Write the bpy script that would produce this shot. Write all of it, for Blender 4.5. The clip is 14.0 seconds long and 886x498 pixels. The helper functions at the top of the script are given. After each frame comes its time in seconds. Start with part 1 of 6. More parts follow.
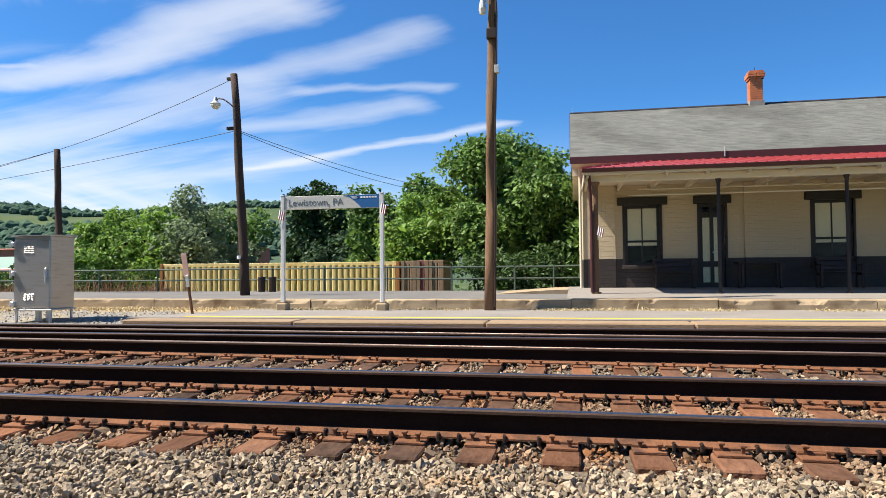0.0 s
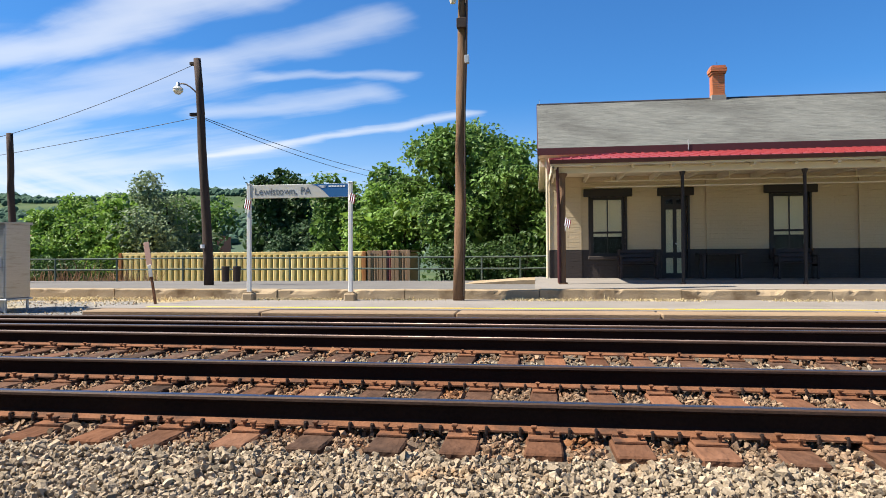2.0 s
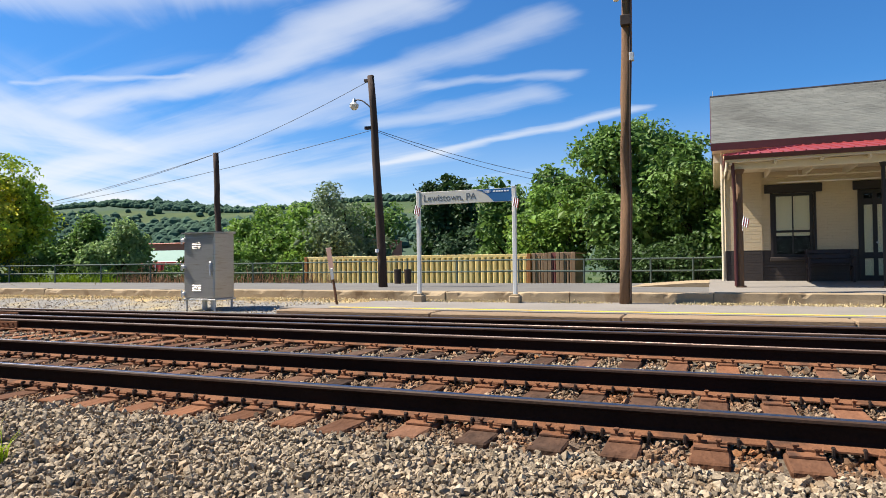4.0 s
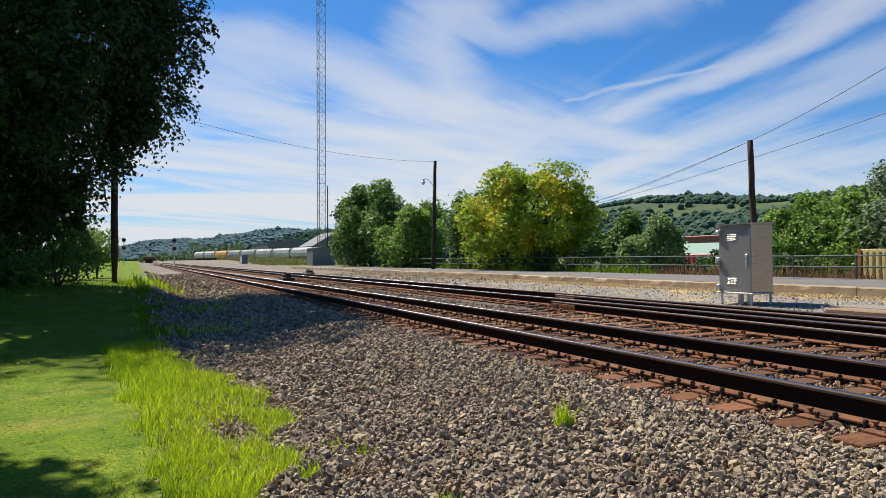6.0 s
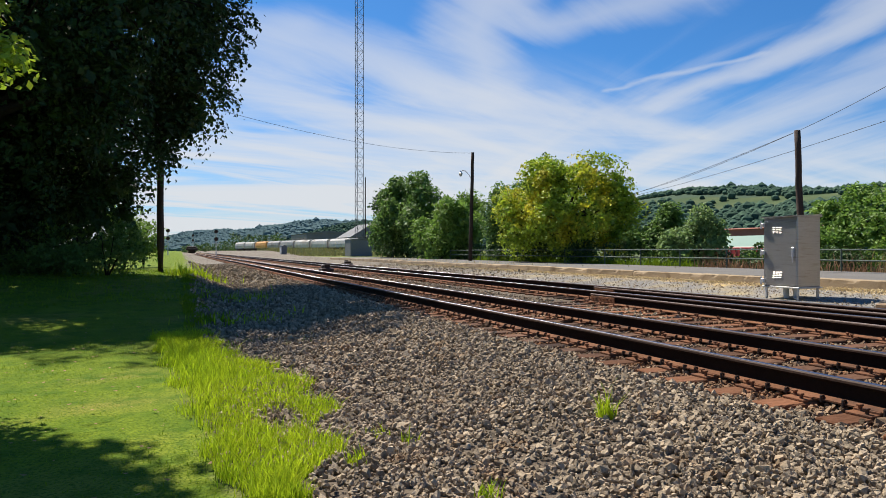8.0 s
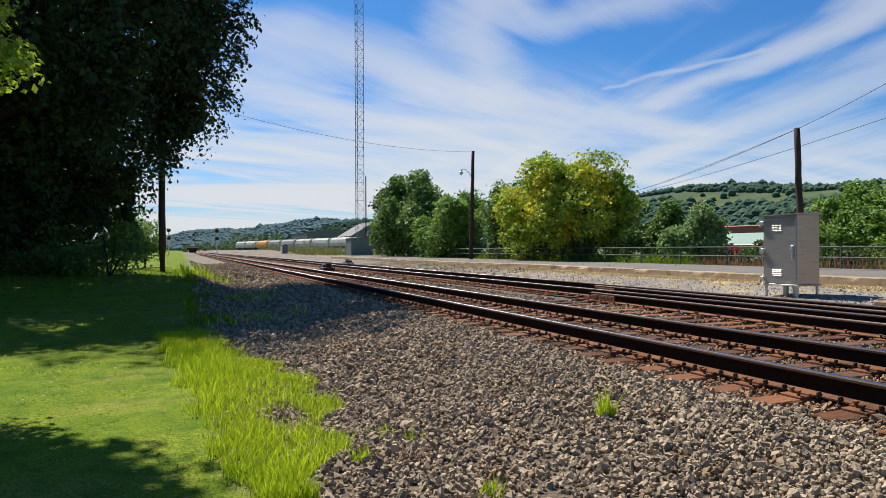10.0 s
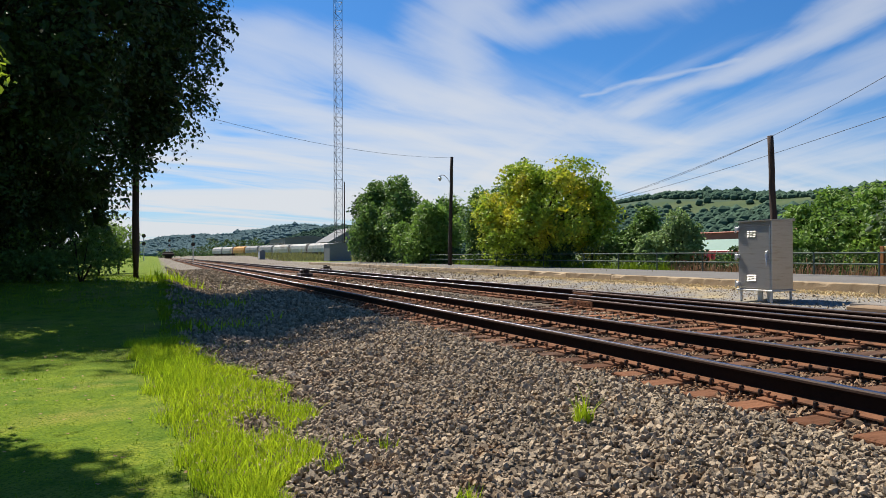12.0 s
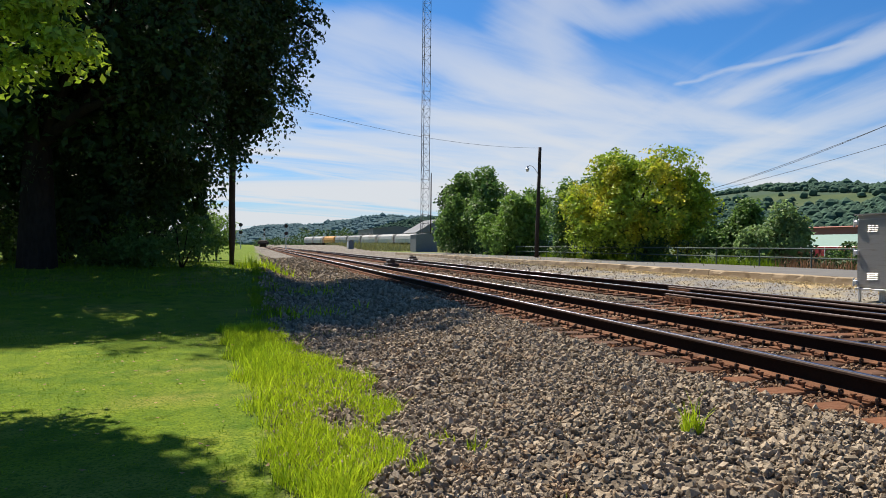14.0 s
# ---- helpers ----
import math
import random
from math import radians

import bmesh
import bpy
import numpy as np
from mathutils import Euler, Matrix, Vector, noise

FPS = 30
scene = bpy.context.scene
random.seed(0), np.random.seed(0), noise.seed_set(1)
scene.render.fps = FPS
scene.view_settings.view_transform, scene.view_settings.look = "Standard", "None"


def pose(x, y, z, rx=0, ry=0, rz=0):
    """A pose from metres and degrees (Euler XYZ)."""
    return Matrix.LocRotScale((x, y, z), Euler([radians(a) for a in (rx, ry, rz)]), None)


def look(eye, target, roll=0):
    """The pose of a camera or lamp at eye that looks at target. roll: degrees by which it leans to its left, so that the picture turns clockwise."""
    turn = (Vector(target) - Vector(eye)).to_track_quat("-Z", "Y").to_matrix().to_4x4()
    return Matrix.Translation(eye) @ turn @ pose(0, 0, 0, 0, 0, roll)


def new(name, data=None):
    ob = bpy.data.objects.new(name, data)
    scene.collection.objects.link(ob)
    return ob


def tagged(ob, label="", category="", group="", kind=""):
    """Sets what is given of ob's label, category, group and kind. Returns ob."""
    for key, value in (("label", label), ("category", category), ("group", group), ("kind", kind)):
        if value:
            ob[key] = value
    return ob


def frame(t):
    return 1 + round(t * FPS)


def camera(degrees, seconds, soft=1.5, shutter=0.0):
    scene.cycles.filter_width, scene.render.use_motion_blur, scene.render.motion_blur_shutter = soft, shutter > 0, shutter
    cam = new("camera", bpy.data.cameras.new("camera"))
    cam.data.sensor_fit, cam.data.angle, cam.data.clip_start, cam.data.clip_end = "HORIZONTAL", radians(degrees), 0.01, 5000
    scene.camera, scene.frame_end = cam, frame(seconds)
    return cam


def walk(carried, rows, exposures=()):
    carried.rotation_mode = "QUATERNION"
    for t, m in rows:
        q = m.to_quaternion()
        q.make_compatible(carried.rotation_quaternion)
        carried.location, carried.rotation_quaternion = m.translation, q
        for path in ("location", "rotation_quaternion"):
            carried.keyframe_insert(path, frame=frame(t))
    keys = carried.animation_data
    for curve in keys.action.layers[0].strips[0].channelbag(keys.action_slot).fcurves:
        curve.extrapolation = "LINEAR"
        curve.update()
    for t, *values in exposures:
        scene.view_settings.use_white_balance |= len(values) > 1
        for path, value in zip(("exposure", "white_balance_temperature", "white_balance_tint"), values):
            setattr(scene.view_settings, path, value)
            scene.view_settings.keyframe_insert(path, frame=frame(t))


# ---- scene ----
cam = camera(67.2, 14.0, soft=0.9)
PATH = [
    (0, (0.35, 0.9, 0.917), (-0.033, 2.861, 0.98), -0.5),
    (0.5, (0.429, 0.936, 0.952), (0.009, 2.891, 0.987), -0.5),
    (1, (0.298, 0.94, 0.935), (-0.132, 2.893, 0.949), -0.9),
    (1.5, (0.139, 0.922, 0.911), (-0.152, 2.9, 0.959), -1.7),
    (2, (0.222, 0.893, 0.933), (-0.053, 2.873, 0.964), -0.3),
    (2.2, (0.24, 0.877, 0.944), (-0.049, 2.856, 0.976), -0.2),
    (4.3, (0.303, 0.695, 0.964), (-0.687, 2.432, 1.007), -0.6),
    (4.5, (0.26, 0.706, 0.96), (-0.921, 2.32, 0.998), -0.5),
    (5, (0.184, 0.712, 0.956), (-1.365, 1.976, 0.988), -0.8),
    (5.5, (0.147, 0.718, 0.946), (-1.612, 1.67, 0.979), 0.0),
    (6, (0.15, 0.72, 0.956), (-1.669, 1.552, 0.987), -0.3),
    (6.5, (0.181, 0.672, 0.966), (-1.67, 1.43, 0.999), -0.9),
    (7, (0.167, 0.673, 0.955), (-1.686, 1.426, 0.975), -0.5),
    (7.5, (0.169, 0.669, 0.958), (-1.691, 1.403, 0.966), -0.2),
    (8, (0.181, 0.652, 0.958), (-1.68, 1.383, 0.964), -0.0),
    (10.3, (0.255, 0.611, 0.979), (-1.607, 1.342, 0.979), -0.3),
    (10.5, (0.233, 0.633, 0.973), (-1.616, 1.395, 0.974), -0.1),
    (11, (0.198, 0.657, 0.966), (-1.638, 1.45, 0.976), 0.1),
    (11.5, (0.19, 0.66, 0.965), (-1.648, 1.449, 0.983), -0.1),
    (12, (0.192, 0.664, 0.967), (-1.647, 1.452, 0.986), -0.2),
    (12.5, (0.164, 0.676, 0.966), (-1.682, 1.446, 0.959), 0.9),
    (13, (0.132, 0.676, 0.957), (-1.769, 1.296, 0.941), -0.1),
    (13.5, (0.134, 0.659, 0.957), (-1.778, 1.244, 0.951), 0.3),
    (14, (-0.14, 0.735, 0.951), (-2.063, 1.282, 0.944), 0.6),
]
walk(cam, [(t, look(eye, target, roll)) for t, eye, target, roll in PATH],
     exposures=((0, 1.2), (2.2, 1.2), (4.5, 1.02), (6.0, 0.76), (14, 0.74)))


# ---- world and sun ----
SUN = Vector((-0.565, -0.125, 0.815)).normalized()
world = bpy.data.worlds.new("sky")
scene.world = world
world.use_nodes = True
wn, wl = world.node_tree.nodes, world.node_tree.links
wn.clear()


def wnode(kind, **settings):
    n = wn.new(kind)
    for key, value in settings.items():
        if key == "operation":
            n.operation = value
        elif key == "sky_type":
            n.sky_type = value
        else:
            n.inputs[key].default_value = value
    return n


def wmath(op, a, b=None):
    n = wn.new("ShaderNodeMath")
    n.operation = op
    for k, v in enumerate((a, b)):
        if v is None:
            continue
        if isinstance(v, (int, float)):
            n.inputs[k].default_value = v
        else:
            wl.new(v, n.inputs[k])
    return n.outputs[0]


def build_sky():
    """Nishita daylight with thin cirrus streaks drawn on a flat layer high above."""
    sky = wnode("ShaderNodeTexSky", sky_type="NISHITA")
    sky.sun_disc = False
    sky.sun_elevation = math.asin(SUN.z)
    sky.sun_rotation = math.atan2(SUN.x, SUN.y)
    sky.altitude, sky.air_density, sky.dust_density, sky.ozone_density = 300, 1.0, 0.6, 2.2
    co = wn.new("ShaderNodeTexCoord")
    sep = wn.new("ShaderNodeSeparateXYZ")
    wl.new(co.outputs["Generated"], sep.inputs[0])
    up = wmath("MAXIMUM", wmath("ADD", sep.outputs[2], 0.06), 0.02)
    px, py = wmath("DIVIDE", sep.outputs[0], up), wmath("DIVIDE", sep.outputs[1], up)
    flat = wn.new("ShaderNodeCombineXYZ")
    wl.new(px, flat.inputs[0]), wl.new(py, flat.inputs[1])

    def streaks(turn, along, across, detail, warp, seed):
        """Noise drawn out along the direction turn (degrees from +x on the flat layer)."""
        r = wn.new("ShaderNodeVectorRotate")
        r.rotation_type = "Z_AXIS"
        r.inputs["Angle"].default_value = radians(-turn)
        wl.new(flat.outputs[0], r.inputs["Vector"])
        m = wn.new("ShaderNodeMapping")
        m.inputs["Scale"].default_value = (along, across, 1)
        m.inputs["Location"].default_value = (seed, seed * 0.7, seed)
        wl.new(r.outputs[0], m.inputs[0])
        n = wn.new("ShaderNodeTexNoise")
        n.inputs["Scale"].default_value, n.inputs["Detail"].default_value = 1.0, detail
        n.inputs["Roughness"].default_value, n.inputs["Distortion"].default_value = 0.56, warp
        wl.new(m.outputs[0], n.inputs["Vector"])
        return n.outputs[0]

    def ramp(v, lo, hi):
        r = wn.new("ShaderNodeMapRange")
        r.interpolation_type = "SMOOTHSTEP"
        r.inputs[1].default_value, r.inputs[2].default_value = lo, hi
        wl.new(v, r.inputs[0])
        return r.outputs[0]

    # uneven drift of the streaks
    drift = wn.new("ShaderNodeTexNoise")
    drift.inputs["Scale"].default_value, drift.inputs["Detail"].default_value = 1.6, 5.0
    wl.new(flat.outputs[0], drift.inputs["Vector"])
    dsep = wn.new("ShaderNodeSeparateColor")
    wl.new(drift.outputs[1], dsep.inputs[0])
    qx = wmath("ADD", px, wmath("MULTIPLY", wmath("SUBTRACT", dsep.outputs[0], 0.5), 0.34))
    qy = wmath("ADD", py, wmath("MULTIPLY", wmath("SUBTRACT", dsep.outputs[1], 0.5), 0.34))

    def reach(ax, ay, bx, by):
        """How far a place of the layer lies from the line between two others."""
        n = math.hypot(bx - ax, by - ay)
        ux, uy = (bx - ax) / n, (by - ay) / n
        dx, dy = wmath("SUBTRACT", qx, ax), wmath("SUBTRACT", qy, ay)
        along = wmath("ADD", wmath("MULTIPLY", dx, ux), wmath("MULTIPLY", dy, uy))
        on = wmath("MINIMUM", wmath("MAXIMUM", along, 0.0), n)
        ex, ey = wmath("SUBTRACT", dx, wmath("MULTIPLY", on, ux)), wmath("SUBTRACT", dy, wmath("MULTIPLY", on, uy))
        return wmath("SQRT", wmath("ADD", wmath("MULTIPLY", ex, ex), wmath("MULTIPLY", ey, ey)))

    def streamer(points, wide, dense, frayed):
        """One long cloud streak through some places of the layer, soft and frayed at its sides."""
        d = None
        for a, b in zip(points, points[1:]):
            e = reach(*a, *b)
            d = e if d is None else wmath("MINIMUM", d, e)
        d = wmath("ADD", d, wmath("MULTIPLY", wmath("SUBTRACT", frayed, 0.5), wide * 1.5))
        return wmath("MULTIPLY", wmath("SUBTRACT", 1.0, ramp(d, -0.2 * wide, 1.5 * wide)), dense)

    fine = streaks(-16, 0.9, 4.6, 7.0, 0.8, 5.2)
    wisp = streaks(118, 0.8, 3.6, 8.0, 1.2, 2.2)
    east_fan = wmath("MULTIPLY", ramp(streaks(-14, 0.30, 1.7, 7.0, 0.8, 3.1), 0.47, 0.72), wmath("MULTIPLY", ramp(py, 1.3, 2.3), ramp(wmath("MULTIPLY", px, -1.0), 0.9, 2.2)))
    west_fan = wmath("MULTIPLY", ramp(streaks(116, 0.35, 1.25, 8.0, 1.1, 1.3), 0.44, 0.68),
                     wmath("MULTIPLY", ramp(wmath("MULTIPLY", px, -1.0), 2.3, 3.3), wmath("SUBTRACT", 1.0, ramp(py, 1.6, 3.0))))
    veil = wmath("MULTIPLY", ramp(streaks(100, 0.3, 0.7, 7.0, 0.8, 2.4), 0.36, 0.66), ramp(wmath("MULTIPLY", px, -1.0), 2.6, 4.4))
    cover = wmath("ADD", wmath("ADD", wmath("MULTIPLY", east_fan, 0.35), wmath("MULTIPLY", west_fan, 0.8)), wmath("MULTIPLY", veil, 1.1))
    for points, wide, dense, frayed in (
            (((-2.92, 2.39), (-2.2, 2.34), (-1.75, 2.28), (-1.24, 2.1), (-0.9, 2.0)), 0.13, 1.0, fine),
            (((-2.19, 4.23), (-1.03, 3.84), (-0.39, 3.57)), 0.075, 0.9, fine),
            (((-1.7, 3.25), (-1.13, 3.25), (-0.79, 3.17)), 0.13, 0.5, fine),
            (((-1.31, 2.6), (-0.92, 2.52), (-0.54, 2.33)), 0.11, 0.5, fine),
            (((-1.19, 2.8), (-0.61, 2.92)), 0.06, 0.4, fine),
            (((-2.72, 1.98), (-2.08, 2.22)), 0.035, 0.5, fine),
            (((-4.65, 3.37), (-2.57, 3.02), (-1.49, 2.72)), 0.26, 0.6, fine),
            (((-2.2, 1.3), (-1.9, 1.5), (-1.31, 1.7)), 0.15, 0.6, wisp),
            (((-3.68, 4.4), (-2.53, 4.35), (-1.8, 4.05)), 0.3, 0.4, fine),
            (((-2.02, 1.02), (-2.45, 1.08), (-3.04, 1.55), (-3.17, 2.22), (-3.37, 2.92)), 0.17, 0.9, wisp),
            (((-3.22, 0.29), (-3.83, 0.92), (-3.81, 1.56)), 0.25, 0.8, wisp),
            (((-2.59, 0.4), (-2.83, 0.89), (-3.27, 1.53)), 0.22, 0.8, wisp),
            (((-3.3, 1.5), (-4.2, 2.4), (-5.6, 3.3)), 0.5, 0.7, wisp)):
        cover = wmath("ADD", cover, streamer(points, wide, dense, frayed))
    haze = wmath("MULTIPLY", ramp(wmath("MULTIPLY", sep.outputs[2], -1.0), -0.24, -0.01), 0.45)
    # thicker cloud whitens ever more slowly
    cover = wmath("MULTIPLY", wmath("DIVIDE", cover, wmath("ADD", cover, 0.8)), 1.12)
    cover = wmath("MINIMUM", wmath("ADD", wmath("MULTIPLY", cover, 0.95), haze), 0.95)
    tint = wn.new("ShaderNodeMix")
    tint.data_type, tint.blend_type = "RGBA", "MULTIPLY"
    tint.inputs[0].default_value = 1.0
    tint.inputs[7].default_value = SKY_TINT
    wl.new(sky.outputs[0], tint.inputs[6])
    mix = wn.new("ShaderNodeMix")
    mix.data_type = "RGBA"
    wl.new(cover, mix.inputs[0])
    wl.new(tint.outputs[2], mix.inputs[6])
    mix.inputs[7].default_value = CLOUD_WHITE
    bg = wn.new("ShaderNodeBackground")
    bg.inputs[1].default_value = SKY_STRENGTH
    wl.new(mix.outputs[2], bg.inputs[0])
    out = wn.new("ShaderNodeOutputWorld")
    wl.new(bg.outputs[0], out.inputs[0])


SKY_STRENGTH = 0.063
SKY_TINT = (0.32, 0.73, 1.13, 1)
CLOUD_WHITE = (6.9, 7.1, 7.4, 1)
build_sky()

sun_data = bpy.data.lights.new("sun", "SUN")
sun_data.energy, sun_data.angle, sun_data.color = 5.0, radians(0.53), (1.0, 0.92, 0.80)
sun = new("sun", sun_data)
sun.matrix_world = look((0, 0, 40), Vector((0, 0, 40)) - SUN)


# ---- materials ----
def surf(name, c1, c2, scale=4.0, rough=0.8, metal=0.0, bump=0.3, fine=40.0, stretch=(1, 1, 1), random=0.0, island=0.0,
         spec=0.4, c3=None, spot=(0.6, 0.75), spot_scale=1.5, depth=0.01, through_light=0.0):
    """Two colours mixed by coarse and fine noise, a third in patches, with relief; random: spread between objects or islands."""
    m = bpy.data.materials.new(name)
    m.use_nodes = True
    n, l = m.node_tree.nodes, m.node_tree.links
    bsdf = n["Principled BSDF"]
    bsdf.inputs["Roughness"].default_value, bsdf.inputs["Metallic"].default_value = rough, metal
    bsdf.inputs["Specular IOR Level"].default_value = spec
    geo = n.new("ShaderNodeNewGeometry")
    mp = n.new("ShaderNodeMapping")
    mp.inputs["Scale"].default_value = stretch
    l.new(geo.outputs["Position"], mp.inputs[0])

    def noise_of(s, detail=4.0):
        t = n.new("ShaderNodeTexNoise")
        t.inputs["Scale"].default_value, t.inputs["Detail"].default_value = s, detail
        l.new(mp.outputs[0], t.inputs["Vector"])
        return t.outputs[0]

    def mixed(f, a, b, blend="MIX"):
        x = n.new("ShaderNodeMix")
        x.data_type, x.blend_type = "RGBA", blend
        for sock, v in ((0, f), (6, a), (7, b)):
            if isinstance(v, (int, float)):
                x.inputs[sock].default_value = v
            elif isinstance(v, tuple):
                x.inputs[sock].default_value = (*v[:3], 1)
            else:
                l.new(v, x.inputs[sock])
        return x.outputs[2]

    def ranged(v, lo, hi, a=0.0, b=1.0):
        r = n.new("ShaderNodeMapRange")
        for k, q in enumerate((lo, hi, a, b)):
            r.inputs[k + 1].default_value = q
        l.new(v, r.inputs[0])
        return r.outputs[0]

    coarse, grain = noise_of(scale), noise_of(fine, 3.0)
    col = mixed(ranged(coarse, 0.35, 0.65), c1, c2)
    col = mixed(0.55, col, mixed(ranged(grain, 0.3, 0.7), c1, c2))
    if c3:
        col = mixed(ranged(noise_of(spot_scale, 6.0), *spot), col, c3)
    if random or island:
        if random:
            src = n.new("ShaderNodeObjectInfo").outputs["Random"]
        else:
            src = geo.outputs["Random Per Island"]
        k = random or island
        v = n.new("ShaderNodeHueSaturation")
        l.new(ranged(src, 0, 1, 1 - k, 1 + k), v.inputs["Value"])
        l.new(col, v.inputs["Color"])
        col = v.outputs[0]
    l.new(col, bsdf.inputs["Base Color"])
    if bump:
        b = n.new("ShaderNodeBump")
        b.inputs["Strength"].default_value, b.inputs["Distance"].default_value = bump, depth
        l.new(grain, b.inputs["Height"])
        l.new(b.outputs[0], bsdf.inputs["Normal"])
    if through_light:
        tr = n.new("ShaderNodeBsdfTranslucent")
        l.new(col, tr.inputs[0])
        mx = n.new("ShaderNodeMixShader")
        mx.inputs[0].default_value = through_light
        l.new(bsdf.outputs[0], mx.inputs[1])
        l.new(tr.outputs[0], mx.inputs[2])
        l.new(mx.outputs[0], n["Material Output"].inputs[0])
    return m


M = {}
M["rust"] = surf("rusty_steel", (0.115, 0.048, 0.023), (0.215, 0.098, 0.052), 3, 0.85, 0.0, 0.4, 60, random=0.1, c3=(0.07, 0.038, 0.026), spot=(0.5, 0.7), spot_scale=5, spec=0.15)
# grime plus the shade below the rail head, both in this near-black colour
M["rail_side"] = surf("grimy_shade_dark_rail_steel", (0.010, 0.0062, 0.0045), (0.022, 0.012, 0.008), 2, 0.8, 0.0, 0.3, 50, spec=0.08)
M["rail_top"] = surf("polished_steel", (0.42, 0.42, 0.45), (0.30, 0.30, 0.33), 0.6, 0.38, 1.0, 0.03, 30, (0.2, 4, 1))
M["rail_top_dull"] = surf("worn_rusty_steel", (0.36, 0.27, 0.22), (0.26, 0.17, 0.13), 0.7, 0.42, 0.7, 0.1, 30, (0.3, 4, 1))
M["rail_head"] = surf("brown_rail_head_steel", (0.045, 0.026, 0.018), (0.085, 0.05, 0.034), 2, 0.6, 0.0, 0.2, 50, spec=0.2)
M["black_iron"] = surf("black_iron", (0.025, 0.02, 0.018), (0.06, 0.035, 0.025), 20, 0.6, 0.3, 0.3, 90)
M["tie"] = surf("weathered_tie", (0.03, 0.018, 0.0125), (0.11, 0.064, 0.043), 1.4, 0.9, 0, 1.0, 16, (0.85, 0.48, 0.85), random=0.4,
                c3=(0.19, 0.078, 0.036), spot=(0.42, 0.66), spot_scale=0.35, depth=0.03, spec=0.15)
M["stone"] = surf("ballast_stone", (0.205, 0.16, 0.112), (0.385, 0.31, 0.218), 14, 0.95, 0, 0.5, 90, island=0.45, c3=(0.25, 0.15, 0.075),
                  spot=(0.56, 0.8), spot_scale=3, spec=0.06)
M["stone_rusty"] = surf("rust_stained_stone", (0.17, 0.112, 0.072), (0.30, 0.21, 0.135), 14, 0.95, 0, 0.5, 90, island=0.5,
                        c3=(0.21, 0.095, 0.042), spot=(0.45, 0.7), spot_scale=2, spec=0.08)
M["asphalt"] = surf("old_asphalt", (0.175, 0.156, 0.135), (0.24, 0.216, 0.188), 0.9, 0.92, 0, 0.4, 120, c3=(0.13, 0.117, 0.104), spot_scale=0.5)
M["asphalt_dark"] = surf("dark_asphalt", (0.105, 0.098, 0.09), (0.155, 0.147, 0.134), 0.7, 0.92, 0, 0.4, 120, c3=(0.21, 0.185, 0.15), spot_scale=0.6)
M["dead_leaf"] = surf("dead_leaf", (0.22, 0.12, 0.05), (0.34, 0.22, 0.11), 5, 0.8, 0, 0.0, island=0.3)
M["concrete"] = surf("old_concrete", (0.268, 0.197, 0.117), (0.373, 0.286, 0.18), 1.6, 0.9, 0, 0.7, 40, c3=(0.149, 0.0955, 0.0486), spot=(0.55, 0.72),
                     spot_scale=1.7, random=0.1)
M["edge_beam"] = surf("platform_edge_timber", (0.20, 0.132, 0.075), (0.30, 0.212, 0.128), 1.2, 0.85, 0, 0.5, 40, (0.32, 0.85, 0.85), random=0.12, c3=(0.12, 0.07, 0.04), spot=(0.55, 0.75), spot_scale=1.2)
M["yellow_line"] = surf("yellow_line_paint", (0.72, 0.50, 0.04), (0.62, 0.42, 0.06), 3, 0.7, 0, 0.2, 60, c3=(0.42, 0.36, 0.22), spot=(0.6, 0.7), spot_scale=4)
M["cream"] = surf("cream_paint", (0.50, 0.392, 0.25), (0.56, 0.45, 0.298), 0.8, 0.7, 0, 0.25, 30, random=0.03)
M["cream_trim"] = surf("cream_trim", (0.595, 0.51, 0.365), (0.646, 0.561, 0.416), 1.2, 0.6, 0, 0.1, 40)
M["dark_band"] = surf("dark_brown_paint", (0.034, 0.026, 0.023), (0.05, 0.038, 0.033), 1, 0.65, 0, 0.25, 30, random=0.06)
M["bench_wood"] = surf("dark_red_brown_bench_paint", (0.016, 0.007, 0.006), (0.03, 0.013, 0.010), 2, 0.5, 0, 0.2, 40)
M["dark_trim"] = surf("black_brown_trim", (0.0147, 0.0105, 0.0101), (0.0252, 0.0168, 0.0151), 2, 0.55, 0, 0.15, 50)
M["maroon"] = surf("maroon_paint", (0.06, 0.014, 0.015), (0.08, 0.02, 0.02), 1, 0.5, 0, 0.1, 30)
M["red_roof"] = surf("red_metal_roof", (0.221, 0.0256, 0.0279), (0.274, 0.0465, 0.0442), 0.7, 0.42, 0.0, 0.1, 20)
M["shingle"] = surf("grey_asphalt_shingle", (0.095, 0.10, 0.092), (0.15, 0.15, 0.135), 2.2, 0.95, 0, 0.5, 60, island=0.1, c3=(0.075, 0.075, 0.068), spot=(0.5, 0.72), spot_scale=0.4, spec=0.15)
M["brick_red"] = surf("orange_brick", (0.42, 0.12, 0.05), (0.52, 0.18, 0.075), 5, 0.85, 0, 0.5, 60, island=0.15)
M["mortar"] = surf("grey_mortar", (0.32, 0.29, 0.26), (0.26, 0.23, 0.2), 5, 0.9, 0, 0.4, 60)
M["shade_cloth"] = surf("window_blind", (0.828, 0.762, 0.546), (0.759, 0.694, 0.493), 2, 0.8, 0, 0.1, 80)
# near-black: the lack of light indoors is put into the colour
M["interior"] = surf("unlit_near_black_interior", (0.009, 0.009, 0.0096), (0.0135, 0.0129, 0.012), 2, 0.9, 0, 0.0)
M["pole"] = surf("weathered_pole", (0.145, 0.078, 0.04), (0.245, 0.142, 0.078), 2, 0.9, 0, 0.7, 22, (9, 9, 0.6), random=0.2, depth=0.02)
